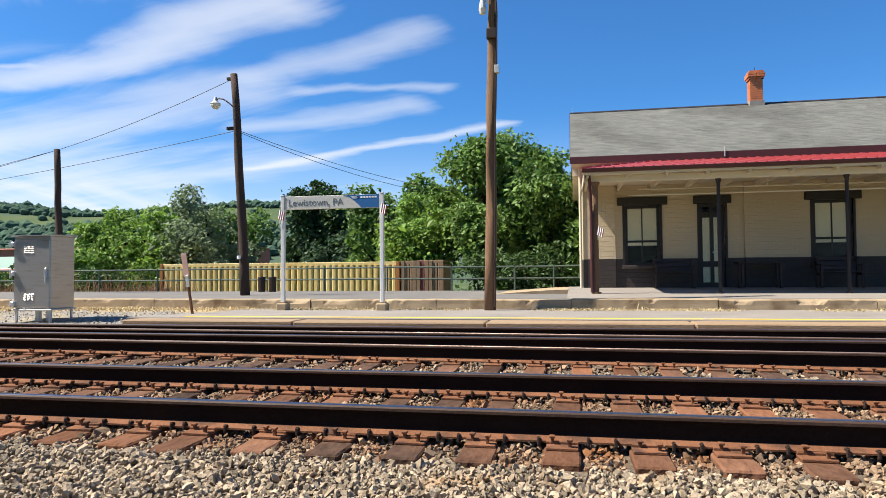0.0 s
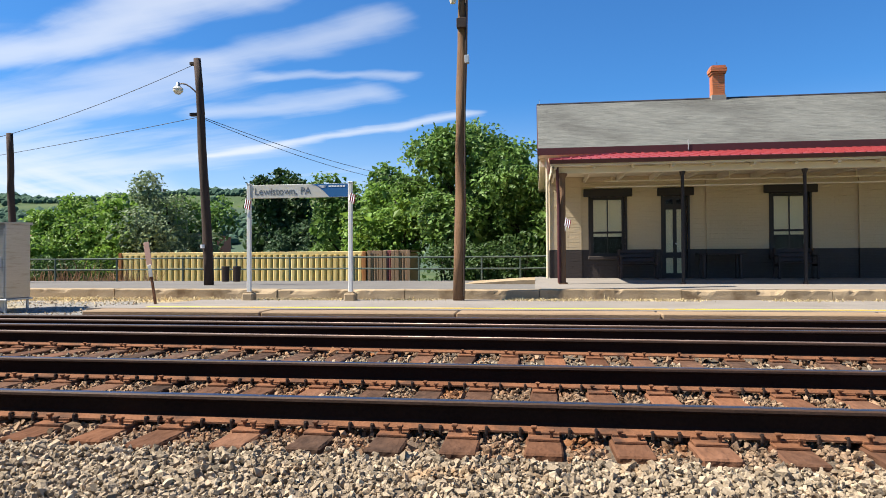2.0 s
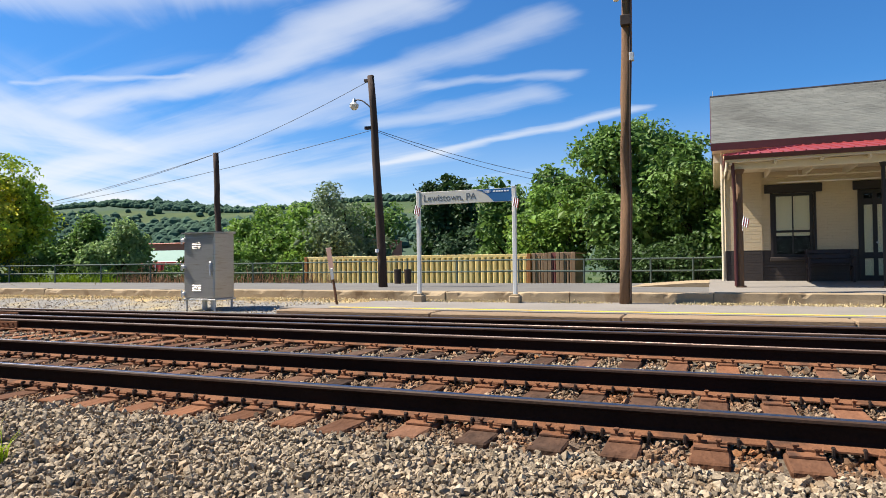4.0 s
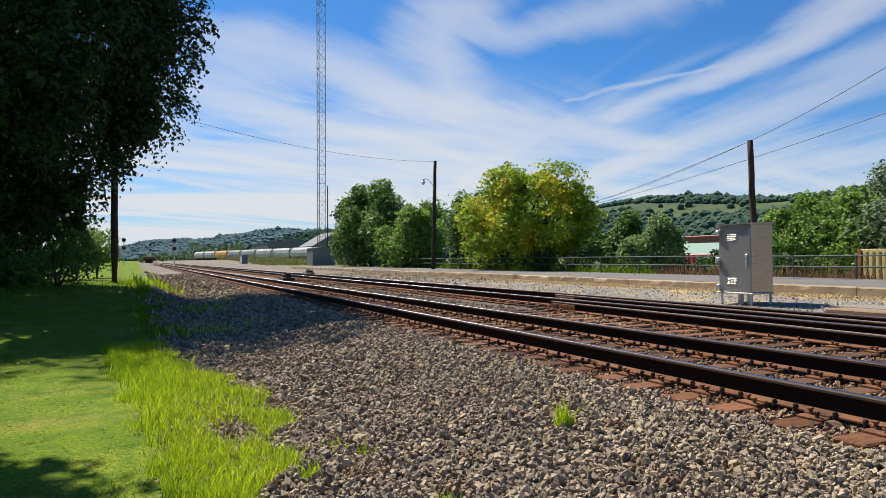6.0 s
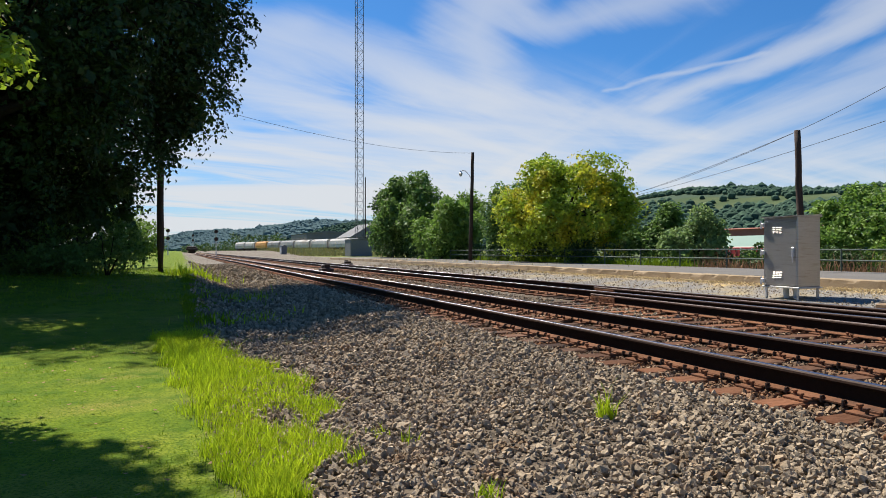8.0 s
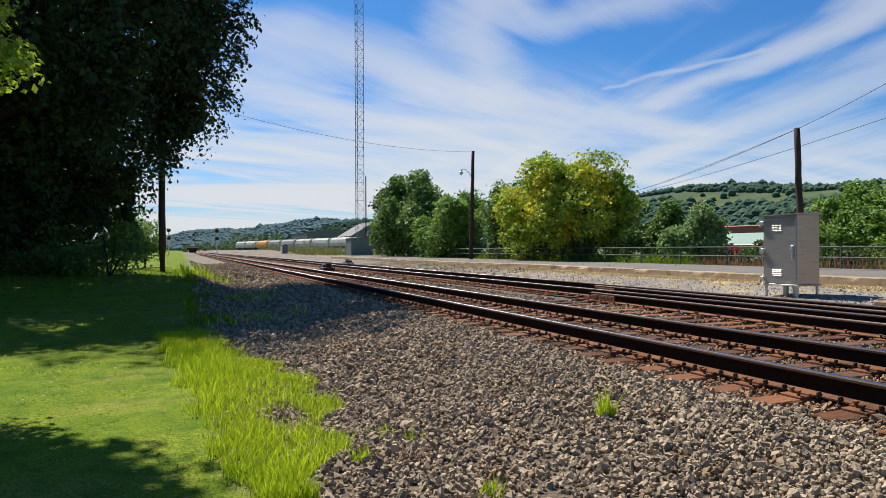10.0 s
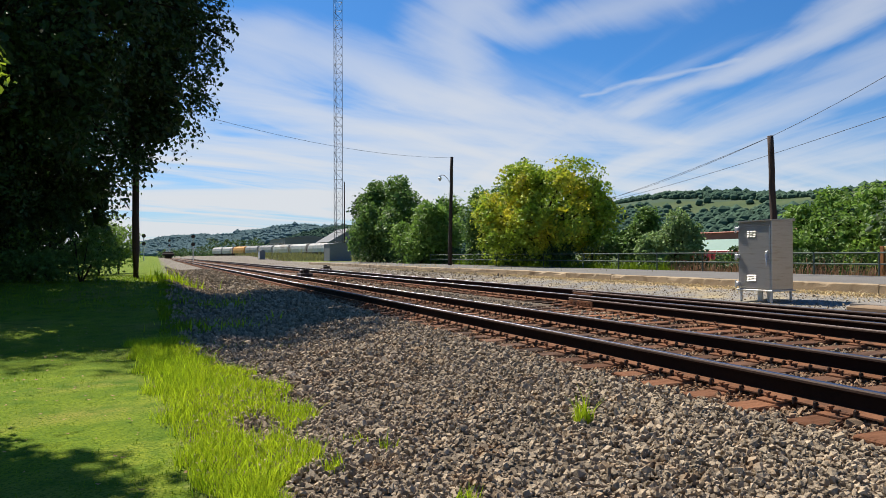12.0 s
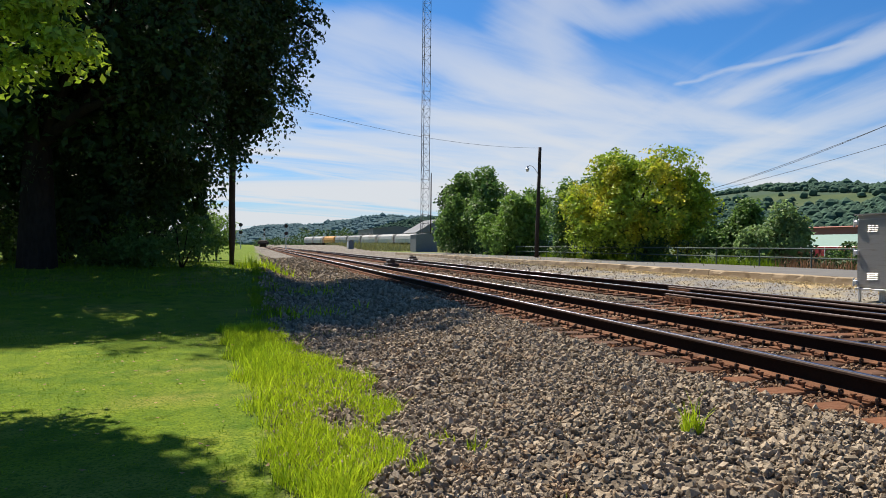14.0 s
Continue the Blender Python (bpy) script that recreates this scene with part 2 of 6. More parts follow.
M["pole_dark"] = surf("creosoted_pole", (0.036, 0.023, 0.018), (0.07, 0.043, 0.032), 2, 0.9, 0, 0.6, 22, (9, 9, 0.6), random=0.1, depth=0.02)
M["galv"] = surf("galvanised_steel", (0.48, 0.48, 0.47), (0.6, 0.6, 0.59), 6, 0.5, 0.5, 0.1, 60)
M["alu"] = surf("brushed_aluminium", (0.46, 0.445, 0.43), (0.56, 0.54, 0.52), 1.2, 0.40, 0.80, 0.06, 14, (1, 1, 12), c3=(0.36, 0.31, 0.25), spot=(0.55, 0.8), spot_scale=2.5)
M["mast_steel"] = surf("weathered_mast_steel", (0.085, 0.088, 0.092), (0.13, 0.13, 0.134), 0.5, 0.6, 0.3, 0.0)
M["fence"] = surf("green_painted_pipe", (0.0455, 0.0715, 0.0553), (0.091, 0.117, 0.0975), 5, 0.6, 0.1, 0.2, 50, random=0.08)
M["white_paint"] = surf("grey_white_paint", (0.60, 0.60, 0.58), (0.68, 0.68, 0.66), 2, 0.5, 0, 0.05, 50)
M["sign_grey"] = surf("sign_pale_grey", (0.52, 0.51, 0.46), (0.56, 0.55, 0.50), 1, 0.45, 0, 0.0)
M["sign_blue"] = surf("sign_blue", (0.022, 0.115, 0.30), (0.03, 0.135, 0.33), 1, 0.4, 0, 0.0)
M["sign_ink"] = surf("sign_slate_lettering", (0.10, 0.125, 0.15), (0.11, 0.135, 0.16), 1, 0.5, 0, 0.0)
M["white"] = surf("white_vinyl", (0.78, 0.78, 0.78), (0.74, 0.74, 0.74), 1, 0.5, 0, 0.0)
M["flag_red"] = surf("red_cloth", (0.5, 0.06, 0.06), (0.45, 0.05, 0.06), 6, 0.8, 0, 0.1)
M["flag_blue"] = surf("blue_cloth", (0.05, 0.07, 0.25), (0.06, 0.08, 0.28), 6, 0.8, 0, 0.1)
M["yellow_box"] = surf("faded_yellow_steel", (0.78, 0.53, 0.17), (0.84, 0.66, 0.30), 0.7, 0.55, 0, 0.2, 14, (1, 1, 0.35), c3=(0.36, 0.17, 0.07), spot=(0.62, 0.8), spot_scale=1.1)
M["orange_rust"] = surf("orange_rusted_steel", (0.33, 0.12, 0.035), (0.45, 0.19, 0.06), 1.5, 0.75, 0, 0.3, 20)
M["brown_box"] = surf("rusty_brown_steel", (0.25, 0.15, 0.085), (0.33, 0.22, 0.13), 0.9, 0.7, 0, 0.3, 14)
M["red_box"] = surf("maroon_steel", (0.20, 0.06, 0.055), (0.28, 0.09, 0.08), 0.9, 0.6, 0, 0.2, 14)
M["bark"] = surf("bark", (0.018, 0.013, 0.010), (0.038, 0.029, 0.022), 3, 0.95, 0, 1.0, 14, (0.85, 0.85, 0.3), depth=0.04, spec=0.1)
LEAF = dict(rough=0.55, bump=0.0, island=0.35, spec=0.3, through_light=0.35)
DEEP = dict(LEAF, through_light=0.22)
M["leaf_mid"] = surf("green_leaves", (0.08, 0.165, 0.036), (0.165, 0.265, 0.058), 0.9, **LEAF)
# darker copy of the green leaves, with shade under trees put into its colour
M["leaf_deep"] = surf("shade_deep_green_leaves", (0.038, 0.08, 0.022), (0.075, 0.13, 0.034), 0.9, **LEAF)
M["leaf_yellow"] = surf("yellow_green_leaves", (0.20, 0.33, 0.03), (0.38, 0.46, 0.04), 0.7, c3=(0.72, 0.57, 0.035), spot=(0.5, 0.72), spot_scale=0.45, **LEAF)
M["leaf_dark"] = surf("dark_green_leaves", (0.022, 0.052, 0.014), (0.046, 0.09, 0.022), 0.9, **DEEP)
M["leaf_grey"] = surf("grey_green_leaves", (0.14, 0.20, 0.10), (0.21, 0.27, 0.15), 0.9, **LEAF)
M["leaf_bright"] = surf("bright_green_leaves", (0.115, 0.22, 0.036), (0.205, 0.32, 0.056), 0.9, **LEAF)
M["leaf_pale"] = surf("pale_green_leaves", (0.17, 0.27, 0.09), (0.27, 0.37, 0.13), 0.9, **LEAF)
M["leaf_spruce"] = surf("blue_green_needles", (0.06, 0.115, 0.054), (0.10, 0.165, 0.085), 0.9, **LEAF)
M["grass"] = surf("lawn_grass", (0.12, 0.205, 0.011), (0.20, 0.285, 0.018), 0.7, rough=0.6, bump=0.0, island=0.16, spec=0.05, through_light=0.35)
M["grass_tall"] = surf("tall_yellow_green_grass", (0.25, 0.38, 0.0132), (0.43, 0.52, 0.0242), 1.2, rough=0.6, bump=0.0, island=0.4, spec=0.1, through_light=0.45)
M["straw"] = surf("dry_straw", (0.437, 0.336, 0.162), (0.57, 0.462, 0.27), 2, rough=0.8, bump=0.0, island=0.3, through_light=0.2)
M["weed_green"] = surf("dull_green_weeds", (0.14, 0.17, 0.05), (0.30, 0.26, 0.11), 1.5, rough=0.8, bump=0.0, island=0.3, through_light=0.2)
M["weed_brown"] = surf("dry_brown_weeds", (0.24, 0.13, 0.07), (0.36, 0.22, 0.12), 2, rough=0.8, bump=0.0, island=0.3, through_light=0.2)
M["cable"] = surf("black_cable", (0.02, 0.02, 0.022), (0.03, 0.03, 0.03), 3, 0.6, 0, 0)
# distant haze is mixed into both woods' base colours as a bluish tint
M["forest_far"] = surf("distant_haze_tinted_woods", (0.085, 0.135, 0.145), (0.125, 0.18, 0.18), 0.01, 0.95, 0, 0.6, 0.25, island=0.06, depth=1.0, spec=0.0)
M["forest"] = surf("haze_tinted_forest", (0.042, 0.076, 0.06), (0.078, 0.122, 0.08), 0.015, 0.95, 0, 0.8, 0.6, island=0.15, depth=0.8, spec=0.0)
M["slate"] = surf("grey_metal_roofing", (0.15, 0.155, 0.16), (0.2, 0.205, 0.21), 0.3, 0.75, 0.0, 0.1, 4, spec=0.15)
M["hopper"] = surf("pale_grey_car_paint", (0.50, 0.48, 0.455), (0.58, 0.56, 0.535), 0.25, 0.7, 0, 0.1, 3, c3=(0.34, 0.29, 0.24), spot=(0.55, 0.75), spot_scale=0.2, spec=0.1)
M["hopper_dull"] = surf("dull_grey_car_paint", (0.34, 0.335, 0.33), (0.42, 0.41, 0.40), 0.25, 0.7, 0, 0.1, 3, c3=(0.24, 0.19, 0.15), spot=(0.55, 0.75), spot_scale=0.2, spec=0.1)
M["hopper_orange"] = surf("orange_car_paint", (0.62, 0.30, 0.08), (0.70, 0.38, 0.12), 0.25, 0.6, 0, 0.1, 3)
M["roof_green"] = surf("pale_green_roof", (0.18, 0.272, 0.215), (0.216, 0.306, 0.247), 0.3, 0.6, 0, 0.1, 3)
M["wall_red"] = surf("far_red_brick", (0.30, 0.10, 0.065), (0.36, 0.14, 0.09), 0.4, 0.8, 0, 0.1, 3)
M["red_truck"] = surf("red_truck_paint", (0.36, 0.04, 0.045), (0.42, 0.06, 0.06), 0.5, 0.4, 0, 0.0)
M["lamp_glass"] = surf("frosted_lamp_glass", (0.72, 0.66, 0.55), (0.66, 0.6, 0.5), 4, 0.3, 0, 0.0)
M["stake"] = surf("faded_pink_plate", (0.46, 0.27, 0.22), (0.55, 0.36, 0.29), 8, 0.7, 0, 0.2, 60)
M["soil"] = surf("dark_soil", (0.10, 0.075, 0.05), (0.15, 0.115, 0.08), 3, 0.95, 0, 0.5, 40)


def glass():
    m = bpy.data.materials.new("window_glass")
    m.use_nodes = True
    n, l = m.node_tree.nodes, m.node_tree.links
    tr, gl, mx, fr = (n.new(k) for k in ("ShaderNodeBsdfTransparent", "ShaderNodeBsdfGlossy", "ShaderNodeMixShader", "ShaderNodeFresnel"))
    tr.inputs[0].default_value = (0.95, 0.95, 0.93, 1)
    gl.inputs[1].default_value = 0.03
    fr.inputs[0].default_value = 1.22
    l.new(fr.outputs[0], mx.inputs[0]), l.new(tr.outputs[0], mx.inputs[1]), l.new(gl.outputs[0], mx.inputs[2])
    l.new(mx.outputs[0], n["Material Output"].inputs[0])
    return m


M["glass"] = glass()


def ground_material():
    """Lawn on the near side, gravel along the tracks, rough grass beyond, wooded green on the hills."""
    # gravel colour is darkened to imitate shade in gaps between the loose stones
    m = surf("ground_gap_shade_gravel", (0.085, 0.066, 0.048), (0.15, 0.12, 0.09), 7, 0.95, 0, 0.9, 26, c3=(0.13, 0.11, 0.09), spot_scale=4, depth=0.04, spec=0.1)
    n, l = m.node_tree.nodes, m.node_tree.links
    bsdf = n["Principled BSDF"]
    gravel = bsdf.inputs["Base Color"].links[0].from_socket
    geo = n.new("ShaderNodeNewGeometry")
    sep = n.new("ShaderNodeSeparateXYZ")
    l.new(geo.outputs["Position"], sep.inputs[0])

    def tex(s, d=4.0):
        t = n.new("ShaderNodeTexNoise")
        t.inputs["Scale"].default_value, t.inputs["Detail"].default_value = s, d
        l.new(geo.outputs["Position"], t.inputs["Vector"])
        return t.outputs[0]

    def calc(op, a, b):
        q = n.new("ShaderNodeMath")
        q.operation = op
        for k, v in enumerate((a, b)):
            if isinstance(v, (int, float)):
                q.inputs[k].default_value = v
            else:
                l.new(v, q.inputs[k])
        return q.outputs[0]

    def step(v, lo, hi):
        r = n.new("ShaderNodeMapRange")
        r.inputs[1].default_value, r.inputs[2].default_value = lo, hi
        l.new(v, r.inputs[0])
        return r.outputs[0]

    def mixed(f, a, b):
        x = n.new("ShaderNodeMix")
        x.data_type = "RGBA"
        for sock, v in ((0, f), (6, a), (7, b)):
            if isinstance(v, tuple):
                x.inputs[sock].default_value = (*v, 1)
            else:
                l.new(v, x.inputs[sock])
        return x.outputs[2]

    lawn = mixed(step(tex(1.1), 0.35, 0.65), (0.112, 0.168, 0.009), (0.165, 0.22, 0.013))
    lawn = mixed(step(tex(0.55, 6.0), 0.50, 0.73), lawn, (0.21, 0.19, 0.045))
    lawn = mixed(step(tex(3.2, 6.0), 0.46, 0.70), lawn, (0.065, 0.125, 0.008))
    lawn = mixed(step(tex(45.0), 0.46, 0.68), lawn, (0.055, 0.10, 0.008))
    wavy = calc("ADD", sep.outputs[1], calc("MULTIPLY", calc("SUBTRACT", tex(1.3), 0.5), 1.3))
    col = mixed(step(wavy, 1.15, 0.85), gravel, lawn)
    yard = mixed(step(tex(24.0, 6.0), 0.38, 0.62), (0.12, 0.112, 0.10), (0.30, 0.285, 0.26))
    yard = mixed(step(tex(0.8, 6.0), 0.5, 0.7), yard, (0.33, 0.27, 0.16))
    col = mixed(step(sep.outputs[1], 12.2, 12.8), col, yard)
    # dry straw matted along the foot of the kerb
    straw = calc("MULTIPLY", step(calc("ADD", sep.outputs[1], calc("MULTIPLY", calc("SUBTRACT", tex(0.9, 5.0), 0.5), 2.2)), 15.1, 15.6), step(sep.outputs[1], 17.0, 16.5))
    col = mixed(calc("MULTIPLY", straw, step(tex(9.0, 5.0), 0.36, 0.58)), col, (0.47, 0.33, 0.14))
    # coarse grey-brown stone down the line, rustier between the rails, with grass creeping in
    line = mixed(step(tex(11.0, 6.0), 0.38, 0.6), (0.085, 0.072, 0.058), (0.24, 0.212, 0.172))
    line = mixed(calc("MULTIPLY", step(tex(0.35, 6.0), 0.5, 0.66), 0.7), line, (0.25, 0.222, 0.18))
    rusty = calc("MULTIPLY", step(sep.outputs[1], 4.5, 5.2), step(sep.outputs[1], 12.6, 11.9))
    line = mixed(calc("MULTIPLY", rusty, 0.75), line, mixed(step(tex(5.0, 5.0), 0.4, 0.62), (0.07, 0.04, 0.026), (0.20, 0.13, 0.085)))
    line = mixed(calc("MULTIPLY", step(wavy, 2.2, 0.9), step(tex(0.5, 6.0), 0.44, 0.56)), line, (0.12, 0.17, 0.02))
    col = mixed(step(sep.outputs[0], -24.0, -34.0), col, mixed(step(wavy, 1.15, 0.85), line, lawn))
    far = mixed(step(tex(0.02, 6.0), 0.4, 0.62), (0.055, 0.085, 0.038), (0.085, 0.108, 0.048))
    col = mixed(step(wavy, 21.5, 23.0), col, far)
    west = calc("ADD", sep.outputs[0], calc("MULTIPLY", wavy, 0.9))
    col = mixed(calc("MULTIPLY", step(west, -62, -70), calc("MULTIPLY", step(wavy, 20.5, 21.5), step(wavy, 90.0, 80.0))), col, mixed(step(tex(0.35, 6.0), 0.42, 0.6), (0.09, 0.125, 0.03), (0.21, 0.21, 0.07)))
    # wooded floor on the ridge above and below the open strip
    hill = step(sep.outputs[1], 240.0, 260.0)
    wavy_z = calc("ADD", sep.outputs[2], calc("MULTIPLY", calc("SUBTRACT", tex(0.012), 0.5), 22.0))
    shut = calc("MAXIMUM", calc("MAXIMUM", step(wavy_z, 51.0, 54.0), step(wavy_z, 39.0, 35.0)), step(sep.outputs[0], -680.0, -740.0))
    col = mixed(calc("MULTIPLY", hill, shut), col, (0.055, 0.085, 0.055))
    l.new(col, bsdf.inputs["Base Color"])
    return m


M["ground"] = ground_material()


# ---- builders ----
def tube(bm, p0, p1, r0, r1=None, n=10):
    """A capped tapered cylinder between two points."""
    p0, p1 = Vector(p0), Vector(p1)
    r1 = r0 if r1 is None else r1
    q = (p1 - p0).to_track_quat("Z", "Y").to_matrix()
    rings = []
    for p, r in ((p0, r0), (p1, r1)):
        rings.append([bm.verts.new(p + q @ Vector((r * math.cos(a), r * math.sin(a), 0))) for a in (2 * math.pi * k / n for k in range(n))])
    for k in range(n):
        bm.faces.new((rings[0][k], rings[0][(k + 1) % n], rings[1][(k + 1) % n], rings[1][k]))
    bm.faces.new(rings[0][::-1])
    bm.faces.new(rings[1])
    return rings


def limb(bm, points, radii, n=10):
    """One continuous tapered tube through several points, capped."""
    rings = []
    for k, (p, r) in enumerate(zip(points, radii)):
        a, b = Vector(points[max(k - 1, 0)]), Vector(points[min(k + 1, len(points) - 1)])
        q = (b - a).to_track_quat("Z", "Y").to_matrix()
        rings.append([bm.verts.new(Vector(p) + q @ Vector((r * math.cos(t), r * math.sin(t), 0))) for t in (2 * math.pi * j / n for j in range(n))])
    for u, v in zip(rings, rings[1:]):
        for j in range(n):
            bm.faces.new((u[j], u[(j + 1) % n], v[(j + 1) % n], v[j]))
    bm.faces.new(rings[0][::-1])
    bm.faces.new(rings[-1])


def box(bm, x0, y0, z0, x1, y1, z1, bevel=0.0, m=None):
    """An upright box, with its edges chamfered if asked for, turned by m."""
    r = bmesh.ops.create_cube(bm, size=1.0)
    vs = r["verts"]
    for v in vs:
        v.co = Vector((x0 if v.co.x < 0 else x1, y0 if v.co.y < 0 else y1, z0 if v.co.z < 0 else z1))
    if bevel:
        edges = list({e for v in vs for e in v.link_edges})
        r = bmesh.ops.bevel(bm, geom=edges, offset=bevel, segments=1, affect="EDGES", profile=0.5)
        vs = list({v for f in r["faces"] for v in f.verts} | {v for v in vs if v.is_valid})
    if m is not None:
        bmesh.ops.transform(bm, matrix=m, verts=vs)
    return vs


def prism(bm, profile, axis, a, b):
    """Extrudes a closed profile along an axis from a to b. profile: pairs in the two other axes, in order."""
    def place(p, s):
        if axis == "x":
            return (s, p[0], p[1])
        if axis == "y":
            return (p[0], s, p[1])
        return (p[0], p[1], s)
    r0 = [bm.verts.new(place(p, a)) for p in profile]
    r1 = [bm.verts.new(place(p, b)) for p in profile]
    n = len(profile)
    for k in range(n):
        bm.faces.new((r0[k], r0[(k + 1) % n], r1[(k + 1) % n], r1[k]))
    bm.faces.new(r0[::-1])
    bm.faces.new(r1)


def finish(bm, smooth=False):
    bmesh.ops.recalc_face_normals(bm, faces=bm.faces)
    me = bpy.data.meshes.new("mesh")
    bm.to_mesh(me)
    bm.free()
    if smooth:
        for p in me.polygons:
            p.use_smooth = True
    return me


def part(name, bm, material, parent, label="", smooth=False):
    """Links a bmesh (or a mesh) as one mesh object under a thing."""
    me = bm if isinstance(bm, bpy.types.Mesh) else finish(bm, smooth)
    if not me.materials:
        me.materials.append(material)
    ob = new(name, me)
    if parent is not None:
        ob.parent = parent
    if label:
        ob["label"] = label
    return ob


def thing(name, x, y, z, label, category, group="", kind="", turn=0.0):
    ob = new(name)
    ob.matrix_world = pose(x, y, z, 0, 0, turn)
    return tagged(ob, label, category, group, kind)


def solid(name, bm, material, label, category="", kind="", group="", smooth=False):
    return tagged(part(name, bm, material, None, smooth=smooth), label, category, group, kind)


def raw(name, verts, faces, material, label, category="", kind="stuff", parent=None):
    """One mesh from arrays: faces all of the same number of corners."""
    me = bpy.data.meshes.new("mesh")
    verts, faces = np.asarray(verts, np.float32), np.asarray(faces, np.int32)
    me.vertices.add(len(verts))
    me.vertices.foreach_set("co", verts.ravel())
    k = faces.shape[1]
    me.loops.add(faces.size)
    me.loops.foreach_set("vertex_index", faces.ravel())
    me.polygons.add(len(faces))
    me.polygons.foreach_set("loop_start", np.arange(0, faces.size, k, dtype=np.int32))
    me.update(calc_edges=True)
    me.shade_flat()
    me.materials.append(material)
    ob = new(name, me)
    if parent is not None:
        ob.parent = parent
        ob["kind"] = "stuff"
        if label:
            ob["label"] = label
        return ob
    return tagged(ob, label, category, "", kind)


rng = np.random.default_rng(7)


def ss(v):
    v = np.clip(v, 0, 1)
    return v * v * (3 - 2 * v)


def height(x, y):
    """The ground's height: lawn, ballast shoulder, track bed, gravel yard, the bank behind the platform, valley and ridge."""
    x, y = np.asarray(x, float), np.asarray(y, float)
    lawn = -0.52 + 0.60 * ss((-x - 11) / 15) + np.clip(-y - 3, 0, 40) * 0.02
    low = -0.50 + 0.20 * ss((-x - 12) / 22)
    bed = -0.25
    z = np.where(y < 0.8, lawn, lawn + (low - lawn) * ss((y - 0.8) / 1.6))
    z = np.where(y > 2.2, low + (bed - low) * ss((y - 2.0) / 2.6), z)
    z = np.where(y > 12.4, bed + 0.085 * ss((y - 12.4) / 1.0) + 0.17 * ss((y - 13.6) / 2.2), z)
    z = np.where(y > 16.3, 0.005 + 0.06 * ss((y - 16.3) / 1.0), z)
    drop = ss((x + 78) / 20)
    z = np.where(y > 22.2, 0.065 - 2.3 * drop * ss((y - 22.2) / 5) - 2.0 * drop * ss((y - 30) / 60), z)
    z = z + 1.0 * ss((-x - 110) / 60) * ss((y - 11) / 8)
    yc = 560 - 0.22 * np.clip(-x - 800, 0, 4000)
    top = 60 + 0.004 * np.clip(-x - 300, 0, 3000) + 7 * np.sin(x * 0.006) + 4 * np.sin(x * 0.021 + 1)
    d = np.abs(y - yc)
    return z + top * ss((330 - d) / 330) ** 1.15


# ---- ground ----
def build_ground():
    xs = np.unique(np.concatenate([np.linspace(-3600, -700, 60), np.linspace(-700, -120, 30), np.arange(-120, -30, 6), np.arange(-30, 14, 0.5),
                                   np.arange(14, 80, 6), np.linspace(80, 900, 18)]))
    ys = np.unique(np.concatenate([np.linspace(-900, -60, 14), np.arange(-60, -8, 4), np.arange(-8, 0, 1), np.arange(0, 5.2, 0.2), np.arange(5.2, 12, 1.7), np.arange(12, 18, 0.4),
                                   np.arange(18, 32, 1.0), np.arange(32, 220, 12), np.arange(220, 900, 16), np.linspace(900, 1500, 10)]))
    gx, gy = np.meshgrid(xs, ys)
    gz = height(gx, gy)
    rough = np.array([noise.noise(Vector((a * 0.9, b * 0.9, 0.0))) for a, b in zip(gx.ravel(), gy.ravel())]).reshape(gx.shape)
    gz = gz + np.where((gy > -60) & (gy < 4.4), 0.025 * rough, 0.0)
    nx, ny = len(xs), len(ys)
    idx = np.arange(nx * ny).reshape(ny, nx)
    faces = np.stack([idx[:-1, :-1], idx[:-1, 1:], idx[1:, 1:], idx[1:, :-1]], -1).reshape(-1, 4)
    ob = raw("ground", np.stack([gx, gy, gz], -1).reshape(-1, 3), faces, M["ground"], "lawn, gravel track bed and wooded valley ground", "ground", "structure")
    for p in ob.data.polygons:
        p.use_smooth = True


build_ground()


# ---- tracks ----
FOOT = ((-0.076, -0.186), (0.076, -0.186), (0.076, -0.174), (0.021, -0.154), (-0.021, -0.154), (-0.076, -0.174))
RAIL = ((0.02, -0.155), (0.010, -0.13), (0.010, -0.05), (0.034, -0.038), (0.036, -0.012),
        (0.030, -0.004), (-0.030, -0.004), (-0.036, -0.012), (-0.034, -0.038), (-0.010, -0.05), (-0.010, -0.13), (-0.02, -0.155))


def steel_rail(x0, y0, x1, y1, label, group, top):
    """A flat-bottomed rail with its polished running surface."""
    t = thing("rail", x0, y0, 0, label, "rail", group, turn=math.degrees(math.atan2(y1 - y0, x1 - x0)))
    n = math.hypot(x1 - x0, y1 - y0)
    bm = bmesh.new()
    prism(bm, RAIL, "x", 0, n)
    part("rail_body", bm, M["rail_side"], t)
    bm = bmesh.new()
    prism(bm, ((0.0372, -0.030), (0.0372, -0.012), (0.031, -0.003), (0.024, -0.0015), (-0.024, -0.0015), (-0.031, -0.003), (-0.0372, -0.012), (-0.0372, -0.030)), "x", 0, n)
    part("rail_head", bm, M["rail_head"], t, "brown rail head")
    bm = bmesh.new()
    prism(bm, FOOT, "x", 0, n)
    part("rail_foot", bm, M["rust"], t, "rusty rail foot")
    bm = bmesh.new()
    prism(bm, ((-0.027, -0.004), (0.027, -0.004), (0.0265, -0.0005), (0.014, 0.0015), (-0.014, 0.0015), (-0.0265, -0.0005)), "x", 0, n)
    part("running_surface", bm, top, t, "worn bright running surface", smooth=True)
    return t


